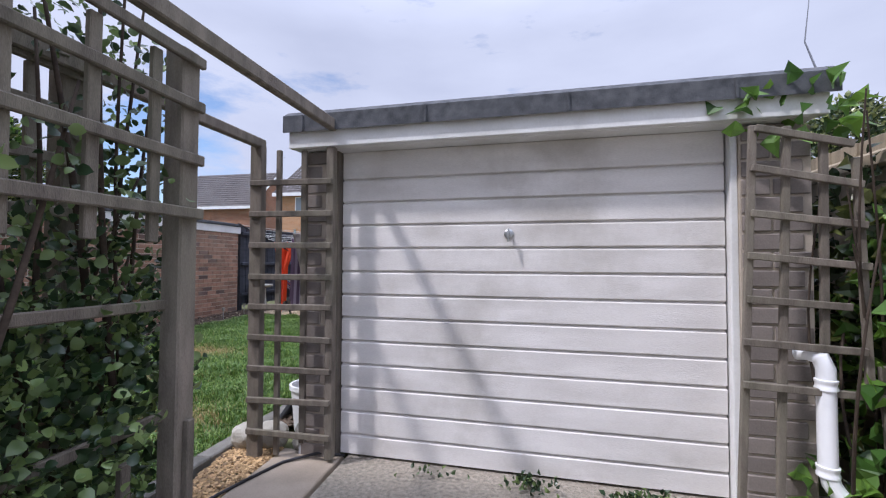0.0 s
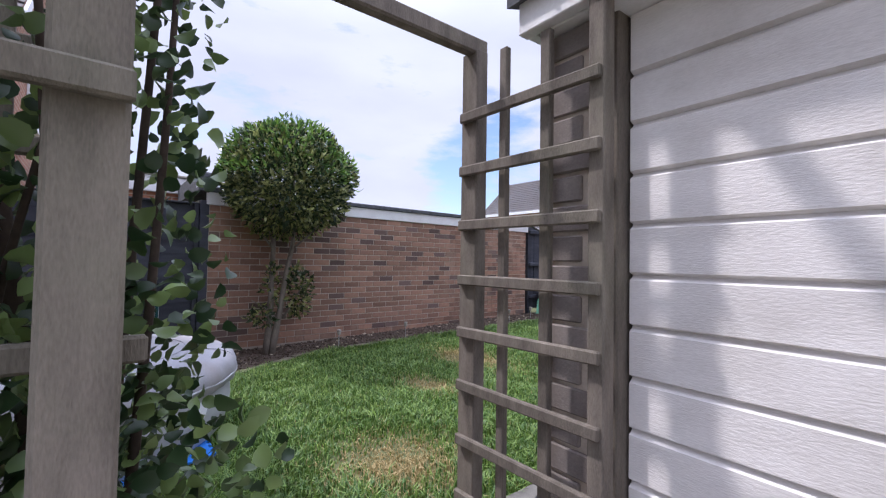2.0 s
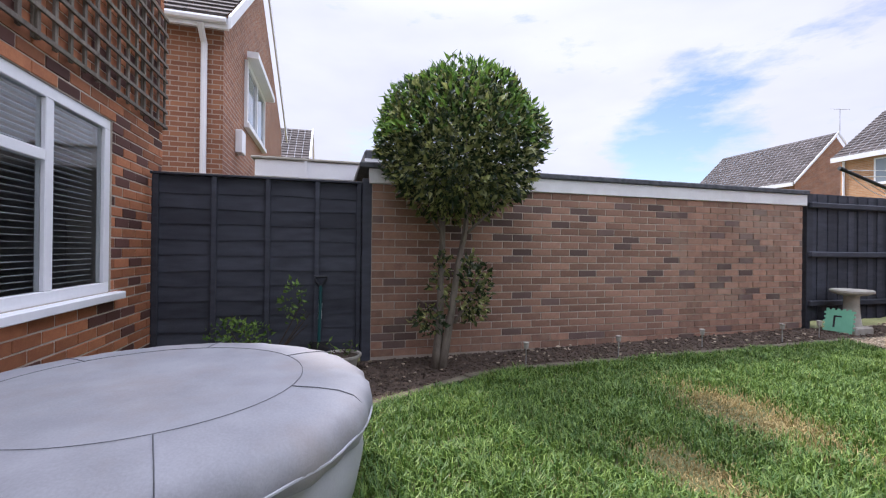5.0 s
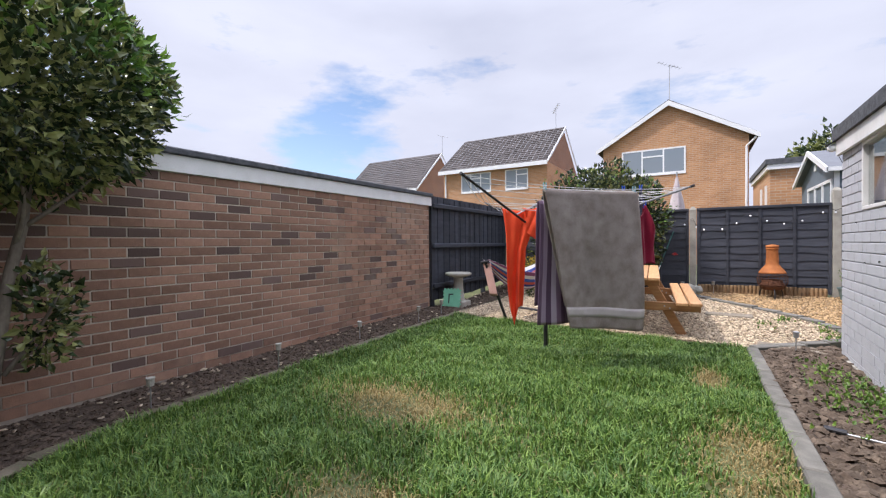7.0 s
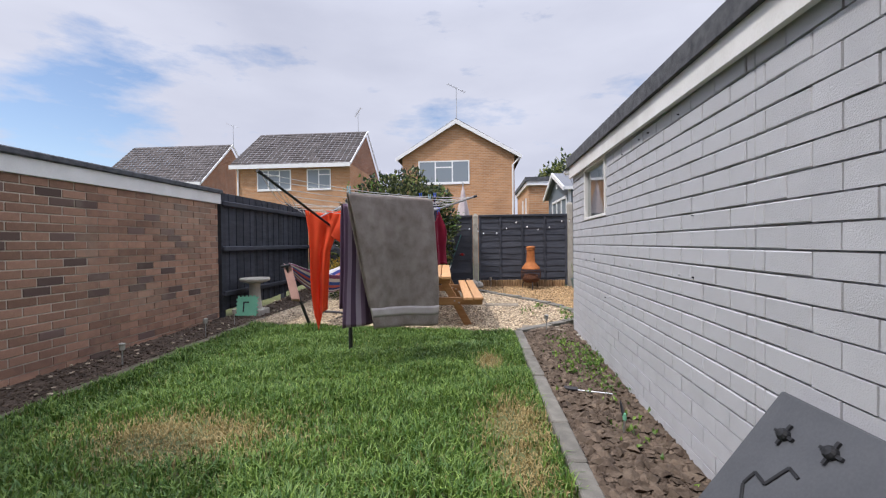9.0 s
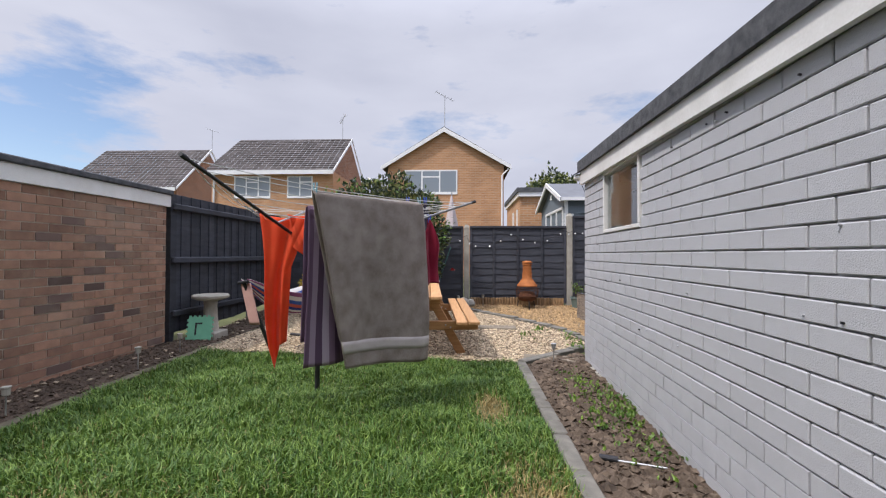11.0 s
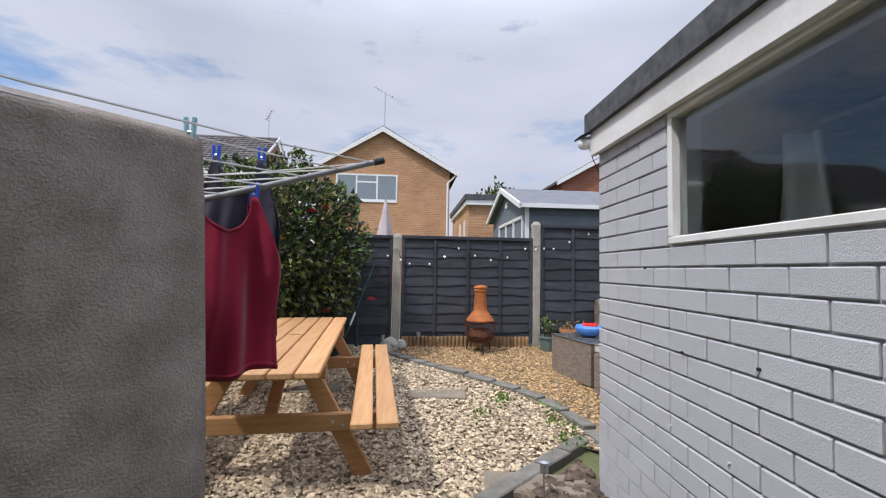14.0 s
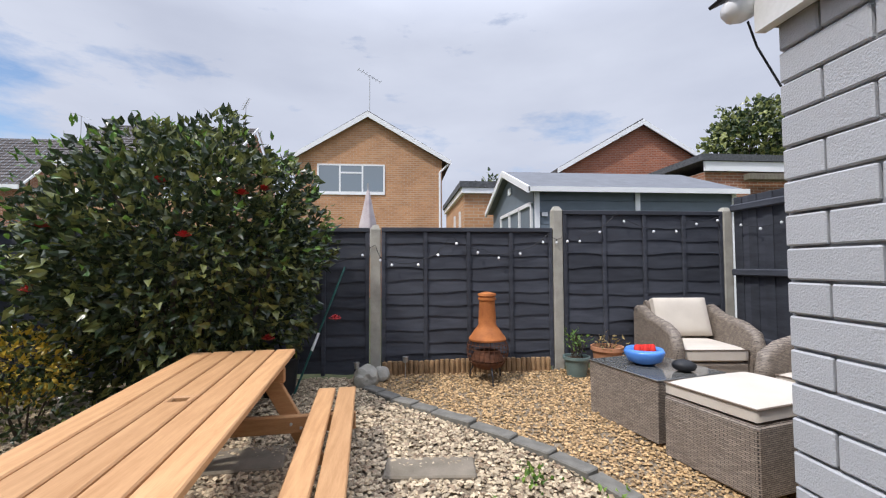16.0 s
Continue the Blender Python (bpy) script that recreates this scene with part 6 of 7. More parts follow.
rod = thing("garden_rod", "thin green rod leaning on the fence", "rod", (-3.75, 11.5, 0.15))
part("shaft", Geo().tube([(-3.72, 11.35, 0.16), (-3.35, 11.84, 1.28)], 0.010, 8), surface("green_coated_rod", (0.02, 0.10, 0.085), (0.015, 0.07, 0.06), 0.4, 8, 60, 0.05, 0.001), rod)
part("label_band", Geo().tube([(-3.60, 11.51, 0.52), (-3.55, 11.575, 0.67)], 0.013, 8), UPVC, rod, "white band")

tub = thing("black_tub", "black plastic tub on the gravel", "tub", (-3.9, 11.35, 0.15))
part("wall", Geo().lathe([(0.13, 0.0), (0.16, 0.30), (0.17, 0.30), (0.17, 0.32), (0.15, 0.32), (0.12, 0.02), (0, 0.02)], (-3.85, 11.40, 0.17), 28), BLACK, tub, smooth="edges")
for x, y, r, s in ((-3.12, 11.55, 0.12, 1), (-3.0, 11.66, 0.09, 2), (-5.25, 11.05, 0.13, 3), (-2.25, 3.33, 0.10, 4), (-2.0, 3.36, 0.12, 5), (-2.42, 3.28, 0.09, 6)):
    bm = bmesh.new()
    bmesh.ops.create_icosphere(bm, subdivisions=3, radius=r)
    for v in bm.verts:
        v.co *= 1 + 0.35 * noise.noise(v.co * 7 + Vector((s * 5, 0, 0))) + 0.12 * noise.noise(v.co * 20 + Vector((s, 0, 0)))
        v.co.z *= 0.85
    me = bpy.data.meshes.new("garden_rock")
    bm.to_mesh(me)
    bm.free()
    me.materials.append(CONC)
    ro = tagged(new("garden_rock", me), "rough pale grey garden rock", "rock", "garden rocks")
    ro.matrix_basis = pose(x, y, ground_z(x, y) + r * 0.55, 0, 0, s * 40)

# leaning grey panel and white bucket behind the trellis
panel = thing("plastic_panel", "dark grey plastic panel leaning on the garage wall", "panel", (-2.2, 4.2, 0))
pm = Matrix.Translation((-2.41, 0, 0.02)) @ Matrix.Rotation(radians(-54), 4, "Y")
g = Geo()
g.m = pm
g.box(0, 0.72, 3.66, 4.62, 0, 0.03, 0.006)
part("board", g, GREY_PLASTIC, panel)
for u, y in ((0.60, 4.50), (0.625, 4.35)):
    g = Geo()
    g.m = pm
    g.lathe([(0.019, 0.0), (0.019, 0.012), (0.013, 0.02), (0.0, 0.022)], (u, y, 0.03), 12)
    g.box(u - 0.036, u + 0.036, y - 0.005, y + 0.005, 0.0305, 0.038).box(u - 0.005, u + 0.005, y - 0.036, y + 0.036, 0.0305, 0.039)
    part("fitting", g, BLACK, panel, "black cross shaped plastic fitting")
g = Geo()
g.m = pm
for a, b in (((0.37, 4.48), (0.41, 4.51)), ((0.41, 4.51), (0.46, 4.50)), ((0.46, 4.50), (0.45, 4.45)), ((0.45, 4.45), (0.53, 4.42)), ((0.53, 4.42), (0.52, 4.38))):
    g.bar((*a, 0.032), (*b, 0.032), 0.010, 0.006, 0.001)
part("groove", g, BLACK, panel, "dark moulded groove")
bucket = thing("white_bucket", "white plastic bucket behind the trellis", "bucket", (-2.2, 3.62, 0))
part("wall", Geo().lathe([(0.10, 0.0), (0.125, 0.27), (0.135, 0.27), (0.135, 0.30), (0.12, 0.30), (0.095, 0.02), (0, 0.02)], (-2.17, 3.62, 0.0), 24), UPVC, bucket, smooth="edges")
hose = solid("garden_hose", Geo().tube([(-1.75, 3.24, 0.02), (-1.9, 3.22, 0.03), (-2.05, 3.1, 0.02), (-2.12, 2.9, 0.02), (-2.18, 2.7, 0.02), (-2.35, 2.62, 0.02)], 0.008, 8), DARK_METAL, "thin dark hose lying on the ground", "hose", smooth=True)


# ---- hot tub ----
SX, SY, SR = -4.53, 2.08, 0.83
SPA = surface("grey_tub_vinyl", (0.42, 0.43, 0.455), (0.35, 0.36, 0.385), 0.5, 5, 120, 0.15, 0.002, dirt=(0.30, 0.27, 0.24), dirt_amount=0.25)
SPA_COVER = surface("grey_cover_vinyl", (0.32, 0.325, 0.345), (0.24, 0.245, 0.262), 0.75, 5, 120, 0.3, 0.004, dirt=(0.27, 0.22, 0.18), dirt_amount=0.55)
spa = thing("hot_tub", "round grey inflatable hot tub with its cover on", "hot tub", (SX, SY, 0))
SQ = Matrix.Diagonal((1, 1, 0.8))
part("tub_wall", Geo().lathe([(SR - 0.04, 0.0), (SR, 0.06), (SR + 0.03, 0.25), (SR + 0.02, 0.42), (SR - 0.02, 0.50)], (SX, SY, 0.0), 64, SQ), SPA, spa, smooth=True)
wob = lambda a, z: 1 + 0.007 * math.sin(a * 23 + 2 * math.sin(a * 3)) * (z > 0.3) + 0.005 * math.sin(a * 37 + z * 22)
cover = part("cover", Geo().lathe([(SR + 0.045, 0.40), (SR + 0.06, 0.44), (SR + 0.062, 0.50), (SR + 0.048, 0.56), (SR + 0.01, 0.60), (SR - 0.05, 0.622), (SR - 0.14, 0.632), (SR - 0.24, 0.637), (SR - 0.32, 0.635), (SR - 0.5, 0.637), (0.0, 0.64)], (SX, SY, 0.0), 160, SQ, wobble=wob), SPA_COVER, spa, "grey vinyl cover with stains", smooth=True)
part("seam", Geo().tube([(SX + (SR - 0.24) * math.cos(a), SY + (SR - 0.24) * math.sin(a), 0.513) for a in (2 * math.pi * k / 72 for k in range(73))], 0.0012, 5), GREY_PLASTIC, cover)
for k in range(7):
    a = 2 * math.pi * k / 7 + 0.35
    part("radial_seam", Geo().tube([(SX + r * math.cos(a), SY + r * math.sin(a), z * 0.8 + 0.002) for r, z in ((SR - 0.24, 0.638), (SR - 0.14, 0.634), (SR - 0.05, 0.624), (SR + 0.01, 0.602), (SR + 0.048, 0.562), (SR + 0.062, 0.50))], 0.002, 5), GREY_PLASTIC, cover)
part("piping", Geo().tube([(SX + (SR + 0.064) * math.cos(a), SY + (SR + 0.064) * math.sin(a), 0.368 + 0.004 * math.sin(a * 19)) for a in (2 * math.pi * k / 96 for k in range(97))], 0.005, 5), SPA, cover)
a = radians(8)
hp = Vector((SX + (SR + 0.05) * math.cos(a), SY + (SR + 0.05) * math.sin(a), 0.27))
part("strap", Geo().tube([hp + Vector((0, -0.09, 0.02)), hp + Vector((0.02, -0.05, -0.03)), hp + Vector((0.025, 0.03, -0.035)), hp + Vector((0.0, 0.08, 0.03))], 0.008, 6), SPA_COVER, spa)
part("tag", Geo().bar(hp + Vector((0.02, 0.06, 0.0)), hp + Vector((0.035, 0.085, -0.09)), 0.055, 0.004, 0.001, (1, 0, 0)), UPVC, spa, "white paper tag")
part("emblem", Geo().lathe([(0.05, -0.002), (0.05, 0.004), (0.0, 0.004)], (SX + (SR + 0.03) * math.cos(0.75), SY + (SR + 0.03) * math.sin(0.75), 0.24), 20, Matrix.Rotation(0.75, 3, "Z") @ Matrix.Rotation(radians(90), 3, "Y")), UPVC, spa, "pale round badge")

# window and trellis of the house
hw = thing("window_house", "white plastic window with horizontal blinds", "window", (-5.1, HY, 0.7), kind="structure")
t = 0.07
g = Geo()
y0, y1 = HY - 0.07, HY - 0.015
g.box(WX0, WX1, y0, y1, WZ1 - t, WZ1, 0.004).box(WX0, WX1, y0, y1, WZ0, WZ0 + t, 0.004)
for x in (WX0, -5.42, -4.72, WX1 - t):
    g.box(x, x + t, y0, y1, WZ0 + t, WZ1 - t, 0.004)
g.box(-5.35, -4.72, y0, y1, WZ1 - 0.42, WZ1 - 0.36, 0.004)
part("window_frame", g, UPVC, hw)
part("window_sill", Geo().box(WX0 - 0.08, WX1 + 0.05, HY - 0.10, HY + 0.06, WZ0 - 0.055, WZ0 - 0.002, 0.006), UPVC, hw)
for xa, xb in ((WX0 + t, -5.42), (-5.42 + t, -4.72), (-4.72 + t, WX1 - t)):
    part("pane", Geo().box(xa, xb, HY - 0.045, HY - 0.039, WZ0 + t, WZ1 - t), PANE, hw)
BLIND = surface("pale_blind_slats", (0.60, 0.61, 0.62), (0.52, 0.53, 0.54), 0.5, 5, 60, 0.05, 0.001)
for k in range(30):
    z = WZ0 + t + 0.02 + k * 0.036
    part("blind_slat", Geo().box(WX0 + t, WX1 - t, HY - 0.125, HY - 0.095, z, z + 0.004, m=None), BLIND, hw)
solid("wall_room_back", Geo().box(-6.6, -3.3, -1.2, -1.1, 0, 2.6), surface("room_paint", (0.35, 0.34, 0.33), (0.3, 0.29, 0.28), 0.9, 3, 40, 0.05, 0.001), "plain painted wall of the room inside", "wall", "structure")
ht = thing("wall_trellis", "square timber trellis fixed flat on the house wall", "trellis", (-5.4, HY, 2.1))
TX0, TX1, TZ0, TZ1 = -6.95, -3.6, 2.13, 3.15
for k in range(24):
    x = TX0 + 0.02 + k * (TX1 - TX0 - 0.04) / 23
    part("upright", Geo().box(x - 0.014, x + 0.014, HY + 0.014, HY + 0.030, TZ0, TZ1, 0.002), OLD_WOOD, ht)
for k in range(8):
    z = TZ0 + 0.02 + k * (TZ1 - TZ0 - 0.04) / 7
    part("slat", Geo().box(TX0, TX1, HY + 0.031, HY + 0.047, z - 0.014, z + 0.014, 0.002), OLD_WOOD, ht)
for x in (-6.5, -5.2, -4.0):
    part("batten", Geo().box(x - 0.02, x + 0.02, HY + 0.003, HY + 0.0138, TZ0, TZ1), OLD_WOOD, ht)

# neighbour's house beyond the gate
N = thing("neighbour_house", "orange brown brick house with white gable boards", "house", (-12, -1, 0))
nx, ny = -9.6, 1.2
part("wall", Geo().prism([(nx, 0), (nx, 4.55), (-12.9, 7.2), (-17.6, 4.9), (-17.6, 0)], "y", -6.0, ny), FAR_BROWN, N)
tile_roof("roof", N, (nx + 0.3, -6, 4.42), (nx + 0.3, ny + 0.12, 4.42), (-12.9, -6, 7.3), (-12.9, ny + 0.12, 7.3), 18, 26)
part("fascia", Geo().box(nx + 0.22, nx + 0.27, -6, ny + 0.12, 4.26, 4.42), UPVC, N)
part("gutter", Geo().tube([(nx + 0.32, -6, 4.36), (nx + 0.32, ny + 0.1, 4.36)], 0.05, 8), UPVC, N)
part("bargeboard", Geo().prism([(nx + 0.3, 4.26), (nx + 0.3, 4.44), (-12.9, 7.32), (-18.0, 4.9), (-18.0, 4.7), (-12.9, 7.1)], "y", ny + 0.121, ny + 0.16), UPVC, N)
part("downpipe", Geo().tube([(nx + 0.3, 0.95, 4.3), (nx + 0.06, 0.95, 4.1), (nx + 0.06, 0.95, 0)], 0.045, 10), UPVC, N)
w = part("window", Geo().box(-13.5, -11.2, ny + 0.004, ny + 0.10, 3.34, 3.42), UPVC, N, "white plastic window")
g = Geo()
for x0, x1, z0, z1 in ((-13.5, -11.2, 4.52, 4.62), (-13.5, -11.2, 3.42, 3.50), (-13.5, -13.4, 3.50, 4.52), (-11.3, -11.2, 3.50, 4.52), (-12.4, -12.3, 3.50, 4.52)):
    g.box(x0, x1, ny + 0.004, ny + 0.06, z0, z1)
g.box(-13.6, -11.1, ny + 0.06, ny + 0.26, 4.62, 4.74)
part("window_frame", g, UPVC, w)
for x0, x1 in ((-13.4, -12.4), (-12.3, -11.3)):
    part("pane", Geo().box(x0, x1, ny + 0.006, ny + 0.02, 3.50, 4.52), FAR_GLASS, w)
part("meter_box", Geo().box(-10.75, -10.45, ny + 0.004, ny + 0.12, 2.7, 3.1, 0.01), UPVC, N, "white meter box")
aerial(-12.6, 0.9, 6.9, 7.9, 1.2)
ext = thing("flat_roof_extension", "white edged flat roof extension next door", "building", (-10.5, 2.5, 0))
part("wall", Geo().box(-12.5, -9.05, 1.8, 3.4, 0, 2.08), FAR_BROWN, ext)
part("fascia", Geo().box(-12.5, -9.0, 1.75, 3.45, 2.08, 2.33, 0.01), UPVC, ext)
part("roof", Geo().box(-12.55, -8.97, 1.7, 3.5, 2.332, 2.37, 0.01), CONC, ext)
part("gutter_strap", Geo().box(-8.998, -8.97, 2.42, 2.46, 2.08, 2.33), UPVC, ext)
ext2 = thing("grey_porch", "grey felt edged flat roof behind the gate", "building", (-8.3, 3.5, 0))
part("roof", Geo().box(-9.0, -7.4, 3.16, 4.6, 1.96, 2.20, 0.02), FELT, ext2)
part("wall", Geo().box(-8.9, -7.5, 3.2, 4.5, 0, 1.96), WHITE, ext2)
part("fascia", Geo().box(-7.4, -7.37, 3.16, 4.6, 1.90, 2.09), UPVC, ext2)
N2 = thing("terracotta_roof_house", "distant house with a red brown tiled roof", "house", (-26, -1, 0))
part("wall", Geo().box(-30, -24, -3, 1.6, 0, 5.4), FAR_BROWN, N2)
tile_roof("roof", N2, (-24, -3, 5.4), (-24, 1.8, 5.4), (-27, -3, 7.6), (-27, 1.8, 7.6), 12, 14)
part("verge", Geo().prism([(-24, 5.3), (-24, 5.5), (-27, 7.7), (-30, 5.5), (-30, 5.3), (-27, 7.5)], "y", 1.8, 1.9), UPVC, N2)

# ---- beyond the back fence ----
SHED_BLUE = surface("blue_grey_shed_paint", (0.155, 0.19, 0.225), (0.125, 0.155, 0.185), 0.6, 5, 60, 0.1, 0.002)
SHED_ROOF = surface("grey_shed_felt", (0.17, 0.18, 0.20), (0.13, 0.138, 0.155), 0.8, 5, 200, 0.4, 0.003)
shed = thing("garden_shed", "blue grey boarded shed with white trim", "shed", (0.9, 15, 0))
sx0, sx1, sy0, sy1, sez, srz = -0.80, 2.42, 13.65, 16.5, 2.42, 2.97
for k in range(13):
    z = 0.1 + k * 0.18
    if z < sez:
        part("board", Geo().box(sx0, sx1, sy0 - 0.012 * (k % 2) - 0.004, sy0 + 0.05, z, min(sez, z + 0.176), 0.004), SHED_BLUE, shed)
part("end_wall", Geo().prism([(sy0 + 0.06, 0), (sy1, 0), (sy1, sez), ((sy0 + sy1) / 2, srz - 0.05), (sy0 + 0.06, sez)], "x", sx0, sx0 + 0.06), SHED_BLUE, shed)
part("back_wall", Geo().box(sx0 + 0.06, sx1, sy1 - 0.06, sy1, 0, sez).box(sx1 - 0.06, sx1, sy0 + 0.06, sy1 - 0.06, 0, sez), SHED_BLUE, shed)
ym = (sy0 + sy1) / 2
part("roof", Geo().prism([(sy0 - 0.12, sez - 0.02), (ym, srz), (sy1 + 0.12, sez - 0.02), (sy1 + 0.12, sez + 0.02), (ym, srz + 0.04), (sy0 - 0.12, sez + 0.02)], "x", sx0 - 0.12, sx1 + 0.12), SHED_ROOF, shed)
part("eaves_trim", Geo().box(sx0 - 0.14, sx1 + 0.14, sy0 - 0.16, sy0 - 0.122, sez - 0.05, sez + 0.025), UPVC, shed)
part("gable_trim", Geo().prism([(sy0 - 0.16, sez - 0.07), (sy0 - 0.16, sez + 0.03), (ym, srz + 0.05), (sy1 + 0.14, sez + 0.03), (sy1 + 0.14, sez - 0.07), (ym, srz - 0.06)], "x", sx0 - 0.16, sx0 - 0.122), UPVC, shed)
for x in (sx0 - 0.012, (sx0 + sx1) / 2 - 0.04, sx1 - 0.06):
    part("corner_trim", Geo().box(x, x + 0.075, sy0 - 0.035, sy0 - 0.017, 0, sez - 0.02), UPVC, shed)
for y in (sy0 + 0.1, sy0 + 0.75, sy0 + 1.4, sy0 + 2.05):
    part("door_trim", Geo().box(sx0 - 0.03, sx0 - 0.002, y, y + 0.06, 0, 2.25), UPVC, shed)
part("door_rail", Geo().box(sx0 - 0.03, sx0 - 0.002, sy0 + 0.16, sy0 + 2.05, 2.20, 2.26), UPVC, shed)
part("vent", Geo().box(sx0 - 0.02, sx0 - 0.002, ym - 0.1, ym + 0.1, 2.58, 2.70), UPVC, shed, "white louvre vent")
for x in (-0.7, 2.12):
    part("plate", Geo().box(x, x + 0.09, sy0 - 0.03, sy0 - 0.018, 2.02, 2.08), UPVC, shed, "small white plate")
ge = thing("brick_outbuilding", "flat roofed brick outbuilding", "building", (-1, 17, 0))
part("wall", Geo().box(-1.35, 0.6, 17.1, 21, 0, 2.95), FAR_YELLOW, ge)
part("fascia", Geo().box(-1.42, 0.65, 17.0, 21, 2.952, 3.08), UPVC, ge)
part("roof", Geo().box(-1.46, 0.7, 16.97, 21, 3.082, 3.22), FELT, ge)
part("door_frame", Geo().box(-1.40, -1.352, 17.6, 17.68, 0, 2.6).box(-1.40, -1.352, 18.6, 18.68, 0, 2.6), UPVC, ge)
gf = thing("flat_roof_garage", "brick garage with white fascia and felt roof", "building", (7, 18, 0))
part("wall", Geo().box(5.0, 12, 17.6, 23, 0, 3.68), FAR_BROWN, gf)
part("fascia", Geo().box(4.95, 12, 17.5, 17.56, 3.69, 3.94), UPVC, gf)
part("roof", Geo().box(4.85, 12, 17.45, 23, 3.95, 4.12), FELT, gf)
part("timber", Geo().box(6.0, 8.0, 17.3, 17.5, 3.45, 3.6), OLD_WOOD, gf)
par = thing("parasol", "closed pale striped parasol", "parasol", (-3.4, 16, 0))
part("canopy", Geo().lathe([(0.0, 2.85), (0.03, 2.78), (0.08, 2.5), (0.16, 2.1), (0.22, 1.7), (0.2, 1.5)], (-3.45, 16, 0), 20, wobble=lambda a, z: 1 + 0.2 * math.sin(a * 8)), surface("parasol_cloth", (0.55, 0.50, 0.50), (0.42, 0.35, 0.36), 0.9, 5, 60, 0.2, 0.002), par, smooth=True)
part("pole", Geo().tube([(-3.45, 16, 0), (-3.45, 16, 2.95)], 0.02, 8), STEEL, par)


# ---- rattan seats and table ----
def weave(name):
    """Flat plaited rattan strands: rows of short bars."""
    m, n, l, b = make(name)
    co = n.new("ShaderNodeTexCoord")
    sep, comb, add = n.new("ShaderNodeSeparateXYZ"), n.new("ShaderNodeCombineXYZ"), n.new("ShaderNodeMath")
    l.new(co.outputs["Object"], sep.inputs[0])
    l.new(sep.outputs[0], add.inputs[0])
    l.new(sep.outputs[1], add.inputs[1])
    l.new(add.outputs[0], comb.inputs[0])
    l.new(sep.outputs[2], comb.inputs[1])
    t = n.new("ShaderNodeTexBrick")
    t.inputs["Scale"].default_value = 1.0
    t.inputs["Brick Width"].default_value, t.inputs["Row Height"].default_value = 0.034, 0.0105
    t.inputs["Mortar Size"].default_value, t.inputs["Mortar Smooth"].default_value = 0.0016, 0.6
    t.inputs["Color1"].default_value, t.inputs["Color2"].default_value, t.inputs["Mortar"].default_value = (0.36, 0.30, 0.245, 1), (0.22, 0.18, 0.148, 1), (0.03, 0.024, 0.02, 1)
    l.new(comb.outputs[0], t.inputs["Vector"])
    l.new(t.outputs["Color"], b.inputs["Base Color"])
    bp = n.new("ShaderNodeBump")
    bp.inputs["Distance"].default_value, bp.inputs["Strength"].default_value, bp.invert = 0.006, 1.0, True
    l.new(t.outputs["Fac"], bp.inputs["Height"])
    l.new(bp.outputs[0], b.inputs["Normal"])
    b.inputs["Roughness"].default_value = 0.55
    return m


RATTAN = weave("brown_rattan")
CUSHION = surface("beige_cushion_cloth", (0.60, 0.545, 0.47), (0.52, 0.465, 0.40), 0.9, 5, 240, 0.3, 0.002, sheen=0.1)
PIPING = surface("brown_piping", (0.20, 0.155, 0.12), (0.14, 0.11, 0.085), 0.8, 8, 90, 0.1, 0.001)
TABLE_GLASS, _n, _l, _b = make("smoked_glass")
_b.inputs["Base Color"].default_value, _b.inputs["Roughness"].default_value, _b.inputs["Specular IOR Level"].default_value = (0.10, 0.10, 0.095, 1), 0.08, 0.8


def soft_box(x0, x1, y0, y1, z0, z1, puff, m, n=14):
    """A stuffed cushion: a block whose faces swell."""
    bm = bmesh.new()
    bmesh.ops.create_grid(bm, x_segments=n, y_segments=n, size=0.5)
    top = [(v.co.x, v.co.y) for v in bm.verts]
    faces = [tuple(v.index for v in f.verts) for f in bm.faces]
    bm.free()
    gg = Geo()
    gg.m = m
    cx, cy, sx, sy, h = (x0 + x1) / 2, (y0 + y1) / 2, x1 - x0, y1 - y0, (z1 - z0) / 2

    def shape(u, v, s):
        k = (1 - (2 * abs(u)) ** 4) * (1 - (2 * abs(v)) ** 4)
        rim = max(abs(u), abs(v)) * 2
        inset = 1 - 0.02 * (rim > 0.99)
        return (cx + u * sx * inset, cy + v * sy * inset, (z0 + z1) / 2 + s * (h * (0.72 + 0.28 * min(1, (1 - rim) * 6)) + puff * k))
    gg.add([shape(u, v, 1) for u, v in top], faces)
    gg.add([shape(u, v, -1) for u, v in top], [f[::-1] for f in faces])
    rimpts = []
    for k in range(4 * n):
        e, t = divmod(k, n)
        t = t / n - 0.5
        rimpts.append([(t, -0.5), (0.5, t), (-t, 0.5), (-0.5, -t)][e])
    gg.add([shape(u, v, s) for s in (-1, 1) for u, v in rimpts], [(i, (i + 1) % (4 * n), 4 * n + (i + 1) % (4 * n), 4 * n + i) for i in range(4 * n)])
    outline = [Vector((cx + u * sx * 0.99, cy + v * sy * 0.99, z1 - 0.012)) for u, v in rimpts]
    return gg, [tuple(m @ p) for p in outline] + [tuple(m @ outline[0])]


